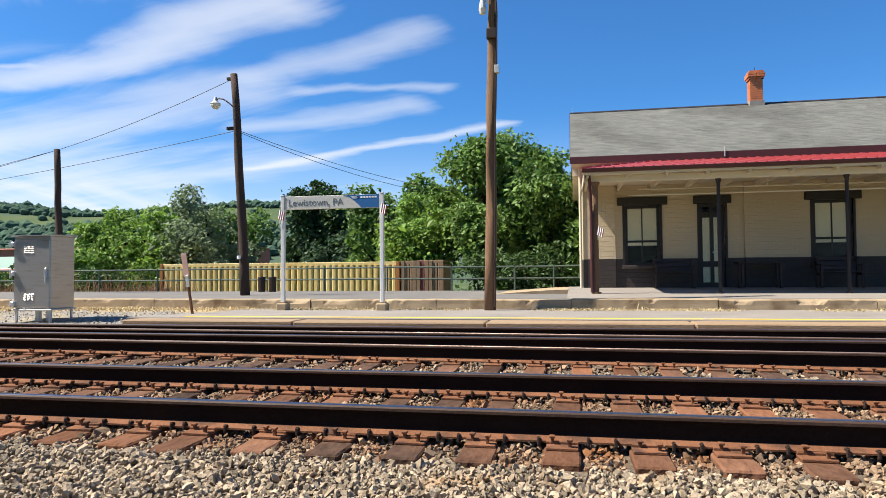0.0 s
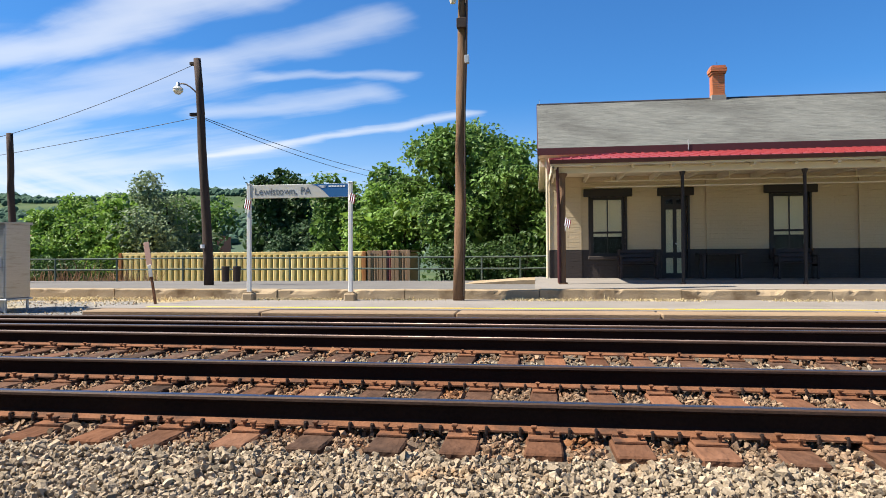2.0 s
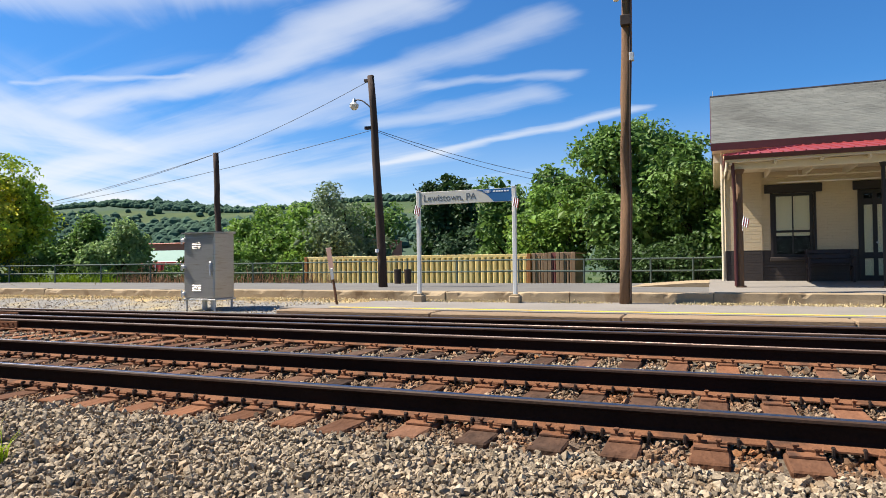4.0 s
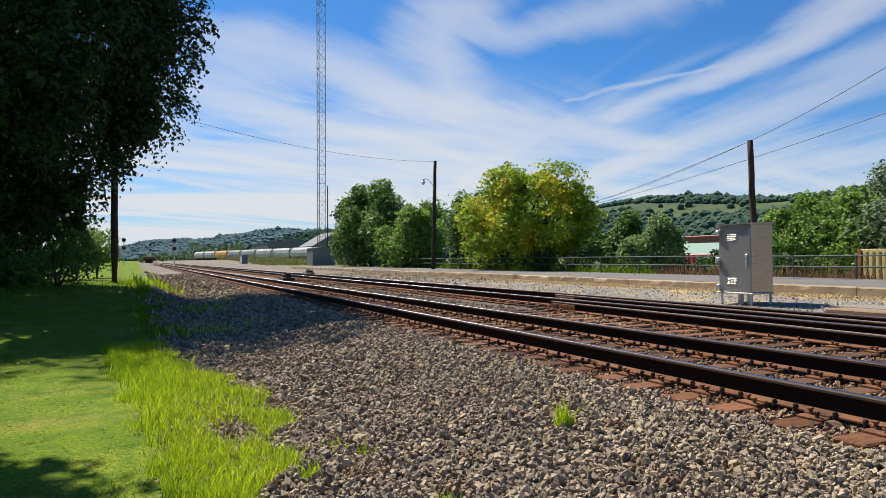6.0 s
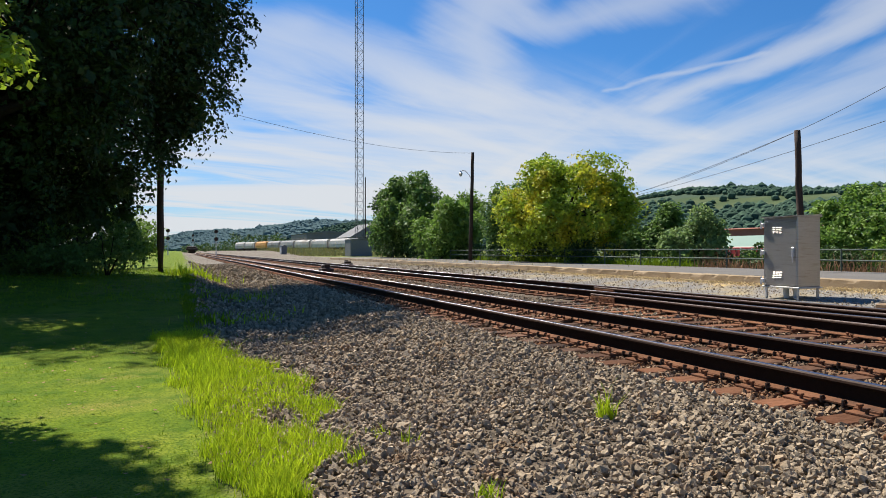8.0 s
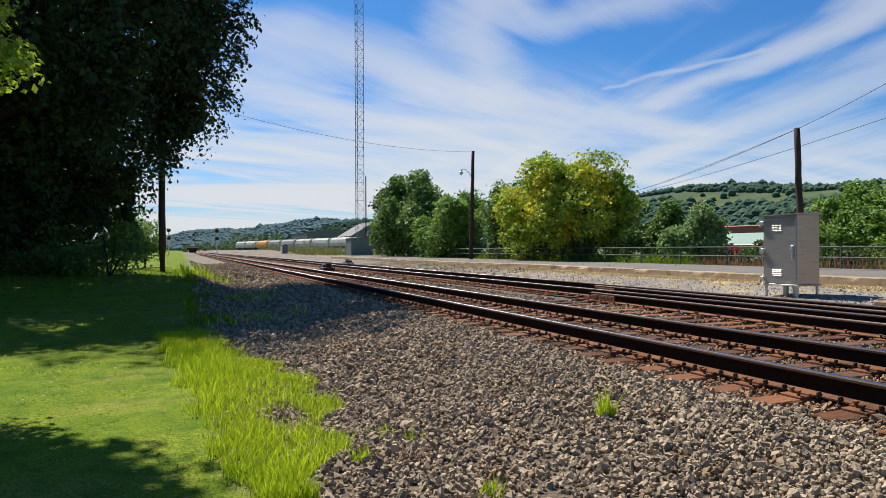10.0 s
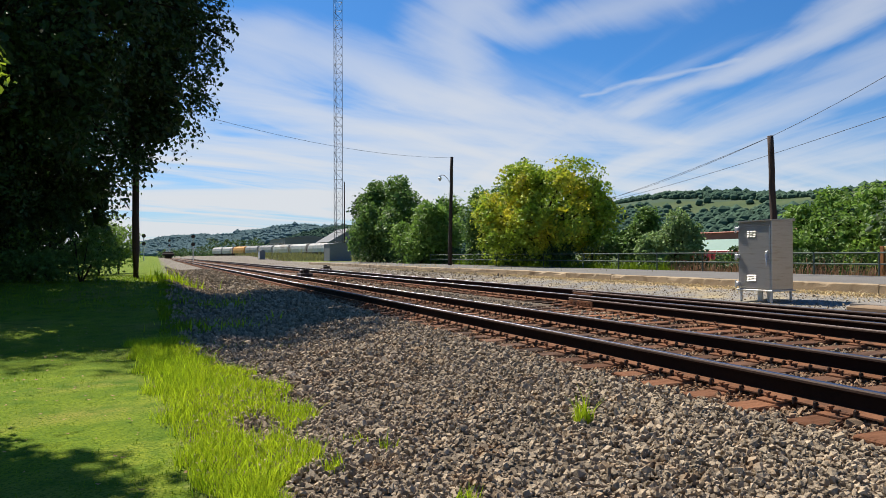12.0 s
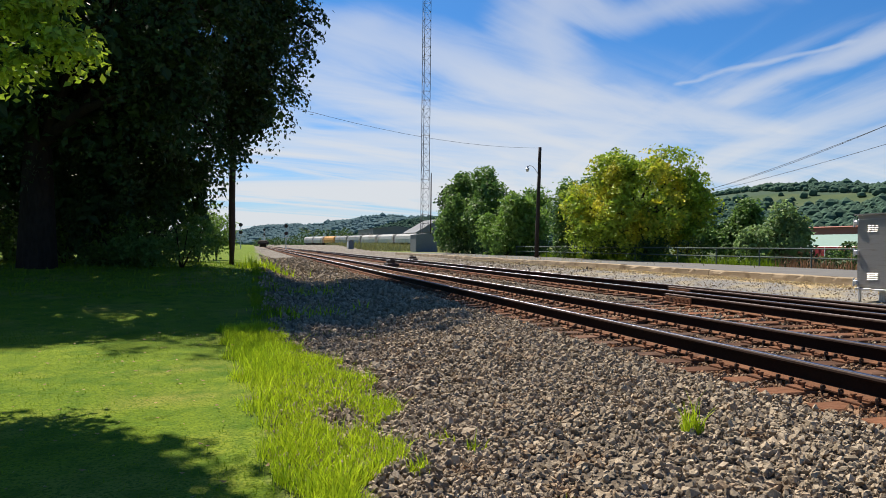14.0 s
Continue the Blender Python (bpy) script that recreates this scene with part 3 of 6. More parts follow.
near_rails = [steel_rail(-320, y, 70, y, "long steel rail with a polished head on spiked ties", "rails of the near track", M["rail_top"]) for y in (5.30, 6.81)]
far_rails = [steel_rail(-320, y, 70, y, "steel rail of the far main track beside the platform", "rails of the far track", M["rail_top"]) for y in (9.99, 11.515)]
turnout_rails = [steel_rail(-12.6, 9.27, 26, 8.0, "rusty steel turnout rail running off the far track", "rails of the turnout", M["rail_top_dull"]),
                 steel_rail(-15.0, 11.0, 26, 9.55, "rusty steel turnout rail running off the far track", "rails of the turnout", M["rail_top_dull"])]


def joint_bar(parent_rail, x):
    """A bolted plate on the web at the end of a turnout rail."""
    j = bmesh.new()
    box(j, x, -0.05, -0.15, x + 0.9, -0.012, -0.04, 0.006)
    for k in range(6):
        tube(j, (x + 0.1 + k * 0.14, -0.05, -0.09), (x + 0.1 + k * 0.14, -0.085, -0.09), 0.018, n=6)
    part("joint_bar", j, M["rust"], parent_rail, "bolted joint bar")


for r in turnout_rails:
    joint_bar(r, 0.05)

# meshes shared by all ties
_bm = bmesh.new()
box(_bm, -0.115, -1.26, -0.385, 0.115, 1.26, -0.207, 0.012)
TIE = finish(_bm)
_bm = bmesh.new()
box(_bm, -0.115, -2.10, -0.385, 0.115, 2.10, -0.207, 0.012)
LONG_TIE = finish(_bm)
LONG_TIE.materials.append(M["tie"])
TIE.materials.append(M["tie"])
_bm = bmesh.new()
box(_bm, -0.10, -0.19, -0.207, 0.10, 0.19, -0.186, 0.005)
box(_bm, -0.10, -0.100, -0.187, 0.10, -0.080, -0.170, 0.003)
box(_bm, -0.10, 0.080, -0.187, 0.10, 0.100, -0.170, 0.003)
PLATE = finish(_bm)
PLATE.materials.append(M["rust"])
_bm = bmesh.new()
box(_bm, -0.010, -0.010, -0.2, 0.010, 0.010, -0.152)
box(_bm, -0.019, -0.024, -0.156, 0.019, 0.014, -0.140, 0.004)
SPIKE = finish(_bm)
SPIKE.materials.append(M["rust"])
_bm = bmesh.new()
for s in (-1, 1):
    tube(_bm, (0, s * 0.083, -0.196), (0, s * 0.083, -0.152), 0.011, n=6)
tube(_bm, (0, -0.083, -0.198), (0, 0.083, -0.198), 0.011, n=6)
tube(_bm, (0, -0.083, -0.152), (0, -0.052, -0.160), 0.011, n=6)
tube(_bm, (0, 0.083, -0.152), (0, 0.052, -0.160), 0.011, n=6)
ANCHOR = finish(_bm)
ANCHOR.materials.append(M["black_iron"])


def crosstie(x, yc, rails, turn, group, label, dz, timber=None):
    t = new("railroad_tie")
    t.matrix_world = pose(x, yc, dz, 0, 0, turn)
    tagged(t, label, "railroad tie", group)
    part("timber", timber or TIE, M["tie"], t)
    for y in rails:
        p = part("tie_plate", PLATE, M["rust"], t, "rusty steel tie plate")
        p.location = (0, y - yc, 0)
        for sx, sy in ((-0.055, -0.092), (0.055, 0.092), (0.05, -0.155), (-0.05, 0.15)):
            s = part("spike", SPIKE, M["rust"], p)
            s.location = (sx + random.uniform(-0.008, 0.008), sy, random.uniform(-0.004, 0.012))
            s.rotation_euler = (0, 0, 0 if sy < 0 else math.pi)
    return t


xs_near, xs_far = [], []
x = -24.0
while x < 7.0:
    xs_near.append(x)
    crosstie(x, 6.055 + random.uniform(-0.07, 0.07), (5.30, 6.81), random.uniform(-2.2, 2.2), "ties of the near track", "weathered rust-stained timber tie half bedded in ballast", random.uniform(-0.006, 0.0))
    x += 0.49 + random.uniform(-0.05, 0.05)
x = -22.0
while x < 8.0:
    xs_far.append(x)
    if x > -13.5:
        # turnout timbers carry four rails
        crosstie(x, 10.25 + random.uniform(-0.06, 0.06), (9.27 - 0.0329 * (x + 12.6), 9.99, 11.0 - 0.0354 * (x + 15), 11.515), random.uniform(-0.6, 0.6), "ties of the turnout",
                 "long weathered turnout tie under the far track", random.uniform(-0.004, 0.0), LONG_TIE)
    else:
        crosstie(x, 10.75, (9.99, 11.515), random.uniform(-1.2, 1.2), "ties of the far track", "weathered timber tie under the far track", random.uniform(-0.006, 0.0))
    x += 0.50 + random.uniform(-0.03, 0.03)

for r, y in zip(near_rails, (5.30, 6.81)):
    for k, tx in enumerate(xs_near):
        if tx < -16:
            continue
        for s in (-1, 1):
            a = part("rail_anchor", ANCHOR, M["black_iron"], r, "black spring rail anchor")
            a.location = (tx + s * 0.16 + 320 + random.uniform(-0.015, 0.015), 0, random.uniform(-0.006, 0.003))


def far_ties(yc, x0, x1):
    c = np.arange(x0, x1, 0.5) + rng.uniform(-0.04, 0.04, len(np.arange(x0, x1, 0.5)))
    cube = np.array([(a, b, z) for a in (-0.115, 0.115) for b in (-1.3, 1.3) for z in (-0.385, -0.207)])
    q = np.array([(0, 1, 3, 2), (4, 6, 7, 5), (0, 4, 5, 1), (2, 3, 7, 6), (0, 2, 6, 4), (1, 5, 7, 3)])
    v = np.concatenate([cube + (cx, yc, 0) for cx in c])
    f = np.concatenate([q + 8 * k for k in range(len(c))])
    return v, f


va, fa = far_ties(6.055, -200, -24.4)
vb, fb = far_ties(10.75, -200, -22.4)
raw("distant_railroad_ties", np.concatenate([va, vb]), np.concatenate([fa, fb + len(va)]), M["tie"], "row of weathered timber ties far down the tracks", "railroad ties")


# ---- ballast ----
def stone_shape():
    """A crushed stone: the hull of eight well-spread corners, twelve faces."""
    while True:
        c = []
        while len(c) < 8:
            d = rng.normal(size=3)
            d /= np.linalg.norm(d)
            if all(np.dot(d, e) < 0.62 for e in c):
                c.append(d)
        c = np.array(c) * rng.uniform(0.86, 1.14, (8, 1)) * (1.12, 0.86, 0.66)
        b = bmesh.new()
        vs = [b.verts.new(p) for p in c]
        bmesh.ops.convex_hull(b, input=vs)
        b.verts.index_update()
        f = np.array([[v.index for v in q.verts] for q in b.faces if len(q.verts) == 3])
        whole = len(f) == 12 and len(b.verts) == 8
        c = np.array([v.co[:] for v in b.verts])
        b.free()
        if whole:
            return c, f


_shapes = [stone_shape() for _k in range(24)]
SHAPES, SHAPE_F = np.array([q[0] for q in _shapes]), np.array([q[1] for q in _shapes])


def rotations(n):
    q = rng.normal(size=(n, 4))
    q /= np.linalg.norm(q, axis=1)[:, None]
    w, x, y, z = q.T
    return np.stack([1 - 2 * (y * y + z * z), 2 * (x * y - z * w), 2 * (x * z + y * w), 2 * (x * y + z * w), 1 - 2 * (x * x + z * z), 2 * (y * z - x * w),
                     2 * (x * z - y * w), 2 * (y * z + x * w), 1 - 2 * (x * x + y * y)], -1).reshape(n, 3, 3)


def stones(name, regions, material, label):
    """Crushed stones, one angular block each. regions: x0, x1, y0, y1, number per square metre, size, how far raised."""
    allv, allf, n0 = [], [], 0
    for x0, x1, y0, y1, per, size, lift in regions:
        n = int((x1 - x0) * (y1 - y0) * per)
        px, py = rng.uniform(x0, x1, n), rng.uniform(y0, y1, n)
        # lower edge frays into the lawn
        keep = (py > 1.25 + 0.22 * np.sin(px * 1.3) + 0.16 * np.sin(px * 3.1 + 1) + rng.uniform(-0.35, 0.35, n))
        px, py = px[keep], py[keep]
        for yc, half, list_x in ((6.055, 1.30, np.array(xs_near)), (10.3, 2.15, np.array(xs_far))):
            on = (np.abs(py - yc) < half) & (np.abs(px[:, None] - list_x[None]).min(1) < 0.125)
            px, py = px[~on], py[~on]
        n = len(px)
        s = size * rng.lognormal(0, 0.30, n)
        kind = rng.integers(0, len(SHAPES), n)
        v = SHAPES[kind] * s[:, None, None] * 0.5
        v = np.einsum("nij,nkj->nki", rotations(n), v)
        pz = height(px, py) + lift + rng.uniform(-0.5, 0.85, n) * size
        v += np.stack([px, py, pz], -1)[:, None, :]
        allv.append(v.reshape(-1, 3))
        allf.append((SHAPE_F[kind] + 8 * (n0 + np.arange(n))[:, None, None]).reshape(-1, 3))
        n0 += n
    return raw(name, np.concatenate(allv), np.concatenate(allf), material, label, "ballast")


stones("ballast_shoulder", [(-3.2, 2.8, 2.7, 4.85, 1900, 0.040, 0.004), (-3.2, 6, 1.1, 2.7, 180, 0.055, 0.004), (2.8, 8, 2.7, 4.85, 220, 0.055, 0.004), (-6.5, -3.2, 0.9, 4.85, 1350, 0.044, 0.004), (-11, -6.5, 0.9, 4.8, 740, 0.052, 0.006), (-16, -11, 0.9, 4.8, 400, 0.064, 0.008),
                            (-27, -16, 0.9, 4.8, 135, 0.086, 0.01), (-60, -27, 1.2, 4.8, 26, 0.13, 0.012), (-9, 7, 7.35, 8.4, 380, 0.048, 0.0), (-24, -9, 7.35, 9.0, 160, 0.06, 0.01)],
       M["stone"], "loose grey and tan crushed stone ballast")
stones("ballast_cribs", [(-7, 4.0, 4.76, 7.35, 1050, 0.040, 0.004), (-9, -7, 4.76, 7.35, 750, 0.043, 0.0), (-20, -9, 4.76, 7.35, 280, 0.058, 0.0), (-12, 7, 8.3, 12.2, 190, 0.052, 0.0), (-40, -20, 5.5, 12.0, 14, 0.1, 0.01)],
       M["stone_rusty"], "rust-stained crushed stone between the ties")
stones("gravel_yard", [(-26, -7.5, 12.5, 15.9, 60, 0.036, 0.0), (-50, -26, 12.4, 15.9, 24, 0.07, 0.0)], M["stone"], "pale gravel beside the tracks")


# ---- platforms ----
def build_platforms():
    pl = thing("lower_platform", 0, 12.4, 0, "low grey asphalt platform with a yellow line", "platform", kind="structure")
    bm = bmesh.new()
    box(bm, -7.6, 0.62, -0.25, 60, 3.72, 0.012)
    # the slanting end
    prism(bm, ((-7.62, 0.62), (-7.62, 2.2), (-8.6, 1.1), (-8.6, 0.62)), "z", -0.25, 0.008)
    part("paving", bm, M["asphalt"], pl)
    bm = bmesh.new()
    box(bm, -7.5, 0.86, 0.012, 60, 1.02, 0.0175)
    part("yellow_line", bm, M["yellow_line"], pl, "worn yellow safety line")
    x = -8.25
    while x < 40:
        n = 3.55 + random.uniform(-0.1, 0.1)
        bm = bmesh.new()
        box(bm, 0.012, 0, -0.30, n - 0.012, 0.615, 0.0, 0.02)
        p = part("edge_beam", bm, M["edge_beam"], pl, "tan weathered platform edge beam")
        p.location = (x, random.uniform(-0.012, 0.012), random.uniform(-0.006, 0.008))
        x += n
    up = thing("upper_platform", 0, 16.12, 0, "raised asphalt platform behind an old concrete kerb", "platform", kind="structure")
    bm = bmesh.new()
    prism(bm, ((0.30, -0.2), (0.30, 0.235), (6.0, 0.25), (6.0, -0.4)), "x", -75, 0.2)
    part("paving", bm, M["asphalt_dark"], up)
    bm = bmesh.new()
    prism(bm, ((0.30, -0.2), (0.30, 0.238), (1.6, 0.30), (4.6, 0.362), (6.1, 0.362), (6.1, -0.4)), "x", 0.2, 60)
    part("station_apron", bm, M["asphalt"], up, "pale worn station apron")
    bm = bmesh.new()
    prism(bm, ((-2.4, 0.2), (0.2, 0.2), (0.2, 0.355), (-0.2, 0.35)), "y", 3.2, 5.9)
    part("ramp", bm, M["concrete"], up, "pale concrete ramp up to the apron")
    x = -74
    while x < 40:
        n = random.choice((2.9, 3.1, 4.2))
        bm = bmesh.new()
        across = ((0.0, -0.4), (-0.012, 0.0), (0.0, 0.13), (0.004, 0.225), (0.03, 0.245), (0.16, 0.246), (0.31, 0.245), (0.31, -0.4))
        cuts = 30 if x > -24 else 6
        rows = []
        for q in range(cuts + 1):
            u = 0.01 + (n - 0.02) * q / cuts
            chip = max(0.0, noise.noise(Vector((x + u, 9, 0)) * 2.6) - 0.18) + 0.6 * max(0.0, noise.noise(Vector((x + u, 4, 0)) * 7.0) - 0.2)
            row = []
            for k, (yy, zz) in enumerate(across):
                w = Vector((x + u, yy, zz)) * 4.0
                if k in (3, 4, 5):
                    zz -= chip * (0.10 if k < 5 else 0.03)
                    yy += chip * (0.10 if k < 5 else 0.02)
                if k < 7 and zz > -0.3:
                    yy, zz = yy + 0.010 * noise.noise(w), zz + 0.008 * noise.noise(w + Vector((0, 5, 0)))
                row.append(bm.verts.new((u, yy, zz)))
            rows.append(row)
        for a, b in zip(rows, rows[1:]):
            for k in range(len(across)):
                m = (k + 1) % len(across)
                bm.faces.new((a[k], a[m], b[m], b[k]))
        bm.faces.new(rows[0])
        bm.faces.new(rows[-1][::-1])
        p = part("kerb_block", bm, M["concrete"], up, "cracked stained concrete kerb block")
        p.location = (x, random.uniform(-0.02, 0.02), random.uniform(-0.02, 0.012))
        p.rotation_euler = (0, random.uniform(-0.002, 0.002), random.uniform(-0.004, 0.004))
        x += n


build_platforms()


def blades(name, n, place, tall, wide, material, label, lean=0.5, category="grass"):
    """Grass: one bent blade of two triangles' width each. place(n) gives x, y; tall and wide are means."""
    px, py = place(n)
    n = len(px)
    pz = height(px, py)
    hgt = tall * rng.lognormal(0, 0.35, n)
    w = wide * rng.uniform(0.6, 1.4, n)
    a = rng.uniform(0, 2 * np.pi, n)
    dx, dy = np.cos(a), np.sin(a)
    b = a + rng.uniform(-2, 2, n)
    lx, ly = np.cos(b) * hgt * lean * rng.uniform(0.1, 1, n), np.sin(b) * hgt * lean * rng.uniform(0.1, 1, n)
    base = np.stack([px, py, pz - 0.01], -1)
    side = np.stack([dx * w / 2, dy * w / 2, np.zeros(n)], -1)
    mid = base + np.stack([lx * 0.35, ly * 0.35, hgt * 0.6], -1)
    tip = base + np.stack([lx, ly, hgt], -1)
    v = np.stack([base - side, base + side, mid + side * 0.8, tip, mid - side * 0.8], 1).reshape(-1, 3)
    f = np.array([(0, 1, 2), (0, 2, 4), (4, 2, 3)])
    f = (f[None] + 5 * np.arange(n)[:, None, None]).reshape(-1, 3)
    return raw(name, v, f, material, label, category)


def lawn_area(n):
    x, y = rng.uniform(-17, -3.0, n), rng.uniform(-4.5, 1.1, n)
    k = y < 0.75 + 0.25 * np.sin(x * 1.1)
    return x[k], y[k]


def tall_strip(n):
    x = rng.uniform(-12.2, -3.7, n)
    lo = 0.27 + (x + 12) * 0.088 + 0.07 * np.sin(x * 4.3) + 0.05 * np.sin(x * 9.1) - np.abs(rng.normal(0, 0.05, n))
    hi = np.where(x < -9, 1.0 + (x + 12) * 0.1, 1.45 + 0.42 * np.sin((x + 9) * 0.62)) + 0.16 * np.sin(x * 5.1)
    y = lo + (hi - lo) * rng.uniform(0, 1, n) ** 0.8
    k = (y < hi) & (rng.uniform(0, 1, n) > 0.08 + 0.25 * np.sin(x * 3.7 + y * 4.1)) & (((x + 5.6) / 0.5) ** 2 + ((y - 1.45) / 0.2) ** 2 > rng.uniform(0.3, 1.6, n))
    return x[k], y[k]


def clump(cx, cy, r):
    def where(n):
        return rng.normal(cx, r, n), rng.normal(cy, r, n)
    return where


def straw_strip(n):
    x = rng.uniform(-30, 9, n)
    y = 16.06 - np.abs(rng.normal(0, 0.28, n))
    k = (np.sin(x * 0.9) + np.sin(x * 2.3 + 1) + rng.uniform(-1, 1, n) > -0.2)
    return x[k], y[k]


blades("lawn_grass", 34000, lawn_area, 0.019, 0.006, M["grass"], "short mown green lawn grass")
blades("lawn_grass_far", 8000, lambda n: (rng.uniform(-34, -17, n), rng.uniform(-9, 0.8, n)), 0.05, 0.03, M["grass"], "mown lawn grass in tree shade")
blades("tall_grass", 33000, tall_strip, 0.10, 0.0072, M["grass_tall"], "uncut yellow-green grass along the ballast edge", 0.9)


def ragged_edge(n):
    """Where lawn runs out into stone under the tree's shade."""
    x = rng.uniform(-30, -10, n)
    y = 0.7 + np.abs(rng.normal(0, 0.55, n)) * (1 + 0.5 * np.sin(x * 1.7) + 0.4 * np.sin(x * 0.6))
    k = (np.sin(x * 2.9 + y * 5) + np.sin(x * 0.9 - y * 3) + rng.uniform(-1, 1, n) > -0.3) & (y < 2.8)
    return x[k], y[k]


blades("edge_grass", 9000, ragged_edge, 0.075, 0.018, M["grass"], "ragged grass creeping into the ballast edge", 0.9)
for _x, _y, _n, _t in ((-4.09, 3.66, 70, 0.17), (-4.6, 2.25, 40, 0.07), (-4.3, 1.75, 60, 0.09), (-3.3, 2.3, 60, 0.09), (-4.9, 2.1, 30, 0.07), (-14, 1.9, 160, 0.14), (-19, 2.2, 200, 0.16),
                       (-26, 1.2, 300, 0.3)):
    blades("grass_tuft", _n, clump(_x, _y, 0.04 if _x > -10 else 0.5), _t, 0.010 if _x > -10 else 0.03, M["grass_tall"], "small green grass tuft growing in ballast", 0.8)
blades("dry_grass", 24000, straw_strip, 0.04, 0.022, M["straw"], "dry straw-coloured grass along the kerb", 1.6)
blades("dry_grass_verge", 9000, lambda n: (rng.uniform(-46, -8.5, n), 16.08 - np.abs(rng.normal(0, 0.5, n))), 0.045, 0.024, M["straw"], "dry matted grass on the gravel verge", 1.6)


def fallen_leaves(n):
    x, y = rng.uniform(-16, -3.5, n), rng.uniform(-4.5, 0.9, n)
    z = height(x, y) + 0.035
    w = rng.uniform(0.02, 0.055, n)
    base = np.array([(-0.5, 0, 0.1), (0, 0.35, 0), (0.55, 0, 0.25), (0, -0.35, 0.05)])
    a = rng.uniform(0, 6.28, n)
    rot = np.stack([np.cos(a), -np.sin(a), 0 * a, np.sin(a), np.cos(a), 0 * a, 0 * a, 0 * a, 1 + 0 * a], -1).reshape(n, 3, 3)
    v = np.einsum("nij,kj->nki", rot, base) * w[:, None, None] + np.stack([x, y, z], -1)[:, None, :]
    raw("fallen_leaves", v.reshape(-1, 3), np.arange(n * 4).reshape(n, 4), M["dead_leaf"], "scattered brown dead leaves on the lawn", "leaves")


fallen_leaves(420)


# ---- poles, wires ----
def utility_pole(x, y, z, tx, ty, tz, r0, r1, material, label):
    t = thing("utility_pole", x, y, z, label, "utility pole")
    bm = bmesh.new()
    pts = [(tx * k / 8 + 0.012 * math.sin(k * 1.7 + x), ty * k / 8 + 0.012 * math.sin(k * 2.1 + y), tz * k / 8 - (0.3 if k == 0 else 0)) for k in range(9)]
    limb(bm, pts, [r0 + (r1 - r0) * k / 8 for k in range(9)], 14)
    part("pole_shaft", bm, material, t, smooth=True)
    return t


def street_lamp_arm(t, z, reach, rise, at, drop=0.28):
    """A curved bracket with a bell-shaped lamp that hangs at its end."""
    ax, ay = at
    bm = bmesh.new()
    pts = [Vector((ax, ay, z)) + Vector((reach * s, 0, rise * math.sin(s * 1.9))) for s in (0, 0.2, 0.4, 0.6, 0.8, 1.0)]
    for p, q in zip(pts, pts[1:]):
        tube(bm, p, q, 0.022, n=6)
    arm = part("lamp_arm", bm, M["black_iron"], t)
    e = pts[-1]
    bm = bmesh.new()
    tube(bm, e + Vector((0, 0, 0.06)), e + Vector((0, 0, -0.06)), 0.04, 0.07, 10)
    tube(bm, e + Vector((0, 0, -0.06)), e + Vector((0, 0, -0.13)), 0.07, 0.15, 12)
    part("lamp_hood", bm, M["galv"], t)
    bm = bmesh.new()
    tube(bm, e + Vector((0, 0, -0.13)), e + Vector((0, 0, -0.2)), 0.14, 0.135, 12)
    tube(bm, e + Vector((0, 0, -0.2)), e + Vector((0, 0, -drop)), 0.135, 0.07, 12)
    part("lamp_glass", bm, M["lamp_glass"], t, "frosted lamp glass")


pole_a = utility_pole(-8.88, 18.6, 0.28, -0.36, 0, 6.38, 0.14, 0.10, M["pole_dark"], "dark leaning timber utility pole with a lamp on the platform")
street_lamp_arm(pole_a, 5.36, -0.60, 0.32, (-0.32, -0.06))
for dz in (6.2, 4.75):
    bm = bmesh.new()
    box(bm, -0.36 - 0.22, -0.06, dz, -0.36 + 0.06, 0.06, dz + 0.09, 0.01)
    part("insulator_bracket", bm, M["black_iron"], pole_a)
bm = bmesh.new()
tube(bm, (-0.12, -0.17, 1.0), (-0.12, -0.17, 1.1), 0.055, n=10)
part("meter", bm, M["white"], pole_a, "small white meter")

pole_b = utility_pole(-1.49, 15.78, 0.0, 0.16, 0, 9.0, 0.135, 0.105, M["pole"], "tall weathered brown timber pole on the lower platform")
bm = bmesh.new()
tube(bm, (0.12, -0.11, 0.1), (0.22, -0.10, 8.0), 0.018, n=6)
part("conduit", bm, M["black_iron"], pole_b)
bm = bmesh.new()
box(bm, 0.17, -0.14, 5.32, 0.27, -0.02, 5.50, 0.01)
part("junction_box", bm, M["galv"], pole_b)
bm = bmesh.new()
tube(bm, (0.02, -0.1, 6.95), (-0.08, -0.16, 6.95), 0.03, n=8)
tube(bm, (-0.08, -0.16, 7.0), (-0.08, -0.16, 6.78), 0.05, 0.09, 10)
part("lamp_hood", bm, M["galv"], pole_b)
bm = bmesh.new()
tube(bm, (-0.08, -0.16, 6.78), (-0.08, -0.16, 6.66), 0.09, 0.06, 10)
part("lamp_glass", bm, M["lamp_glass"], pole_b, "frosted lamp glass")
for dz in (6.1, 7.4):
    bm = bmesh.new()
    box(bm, 0.0, -0.2, dz, 0.22, -0.05, dz + 0.22, 0.01)
    part("bracket", bm, M["black_iron"], pole_b)

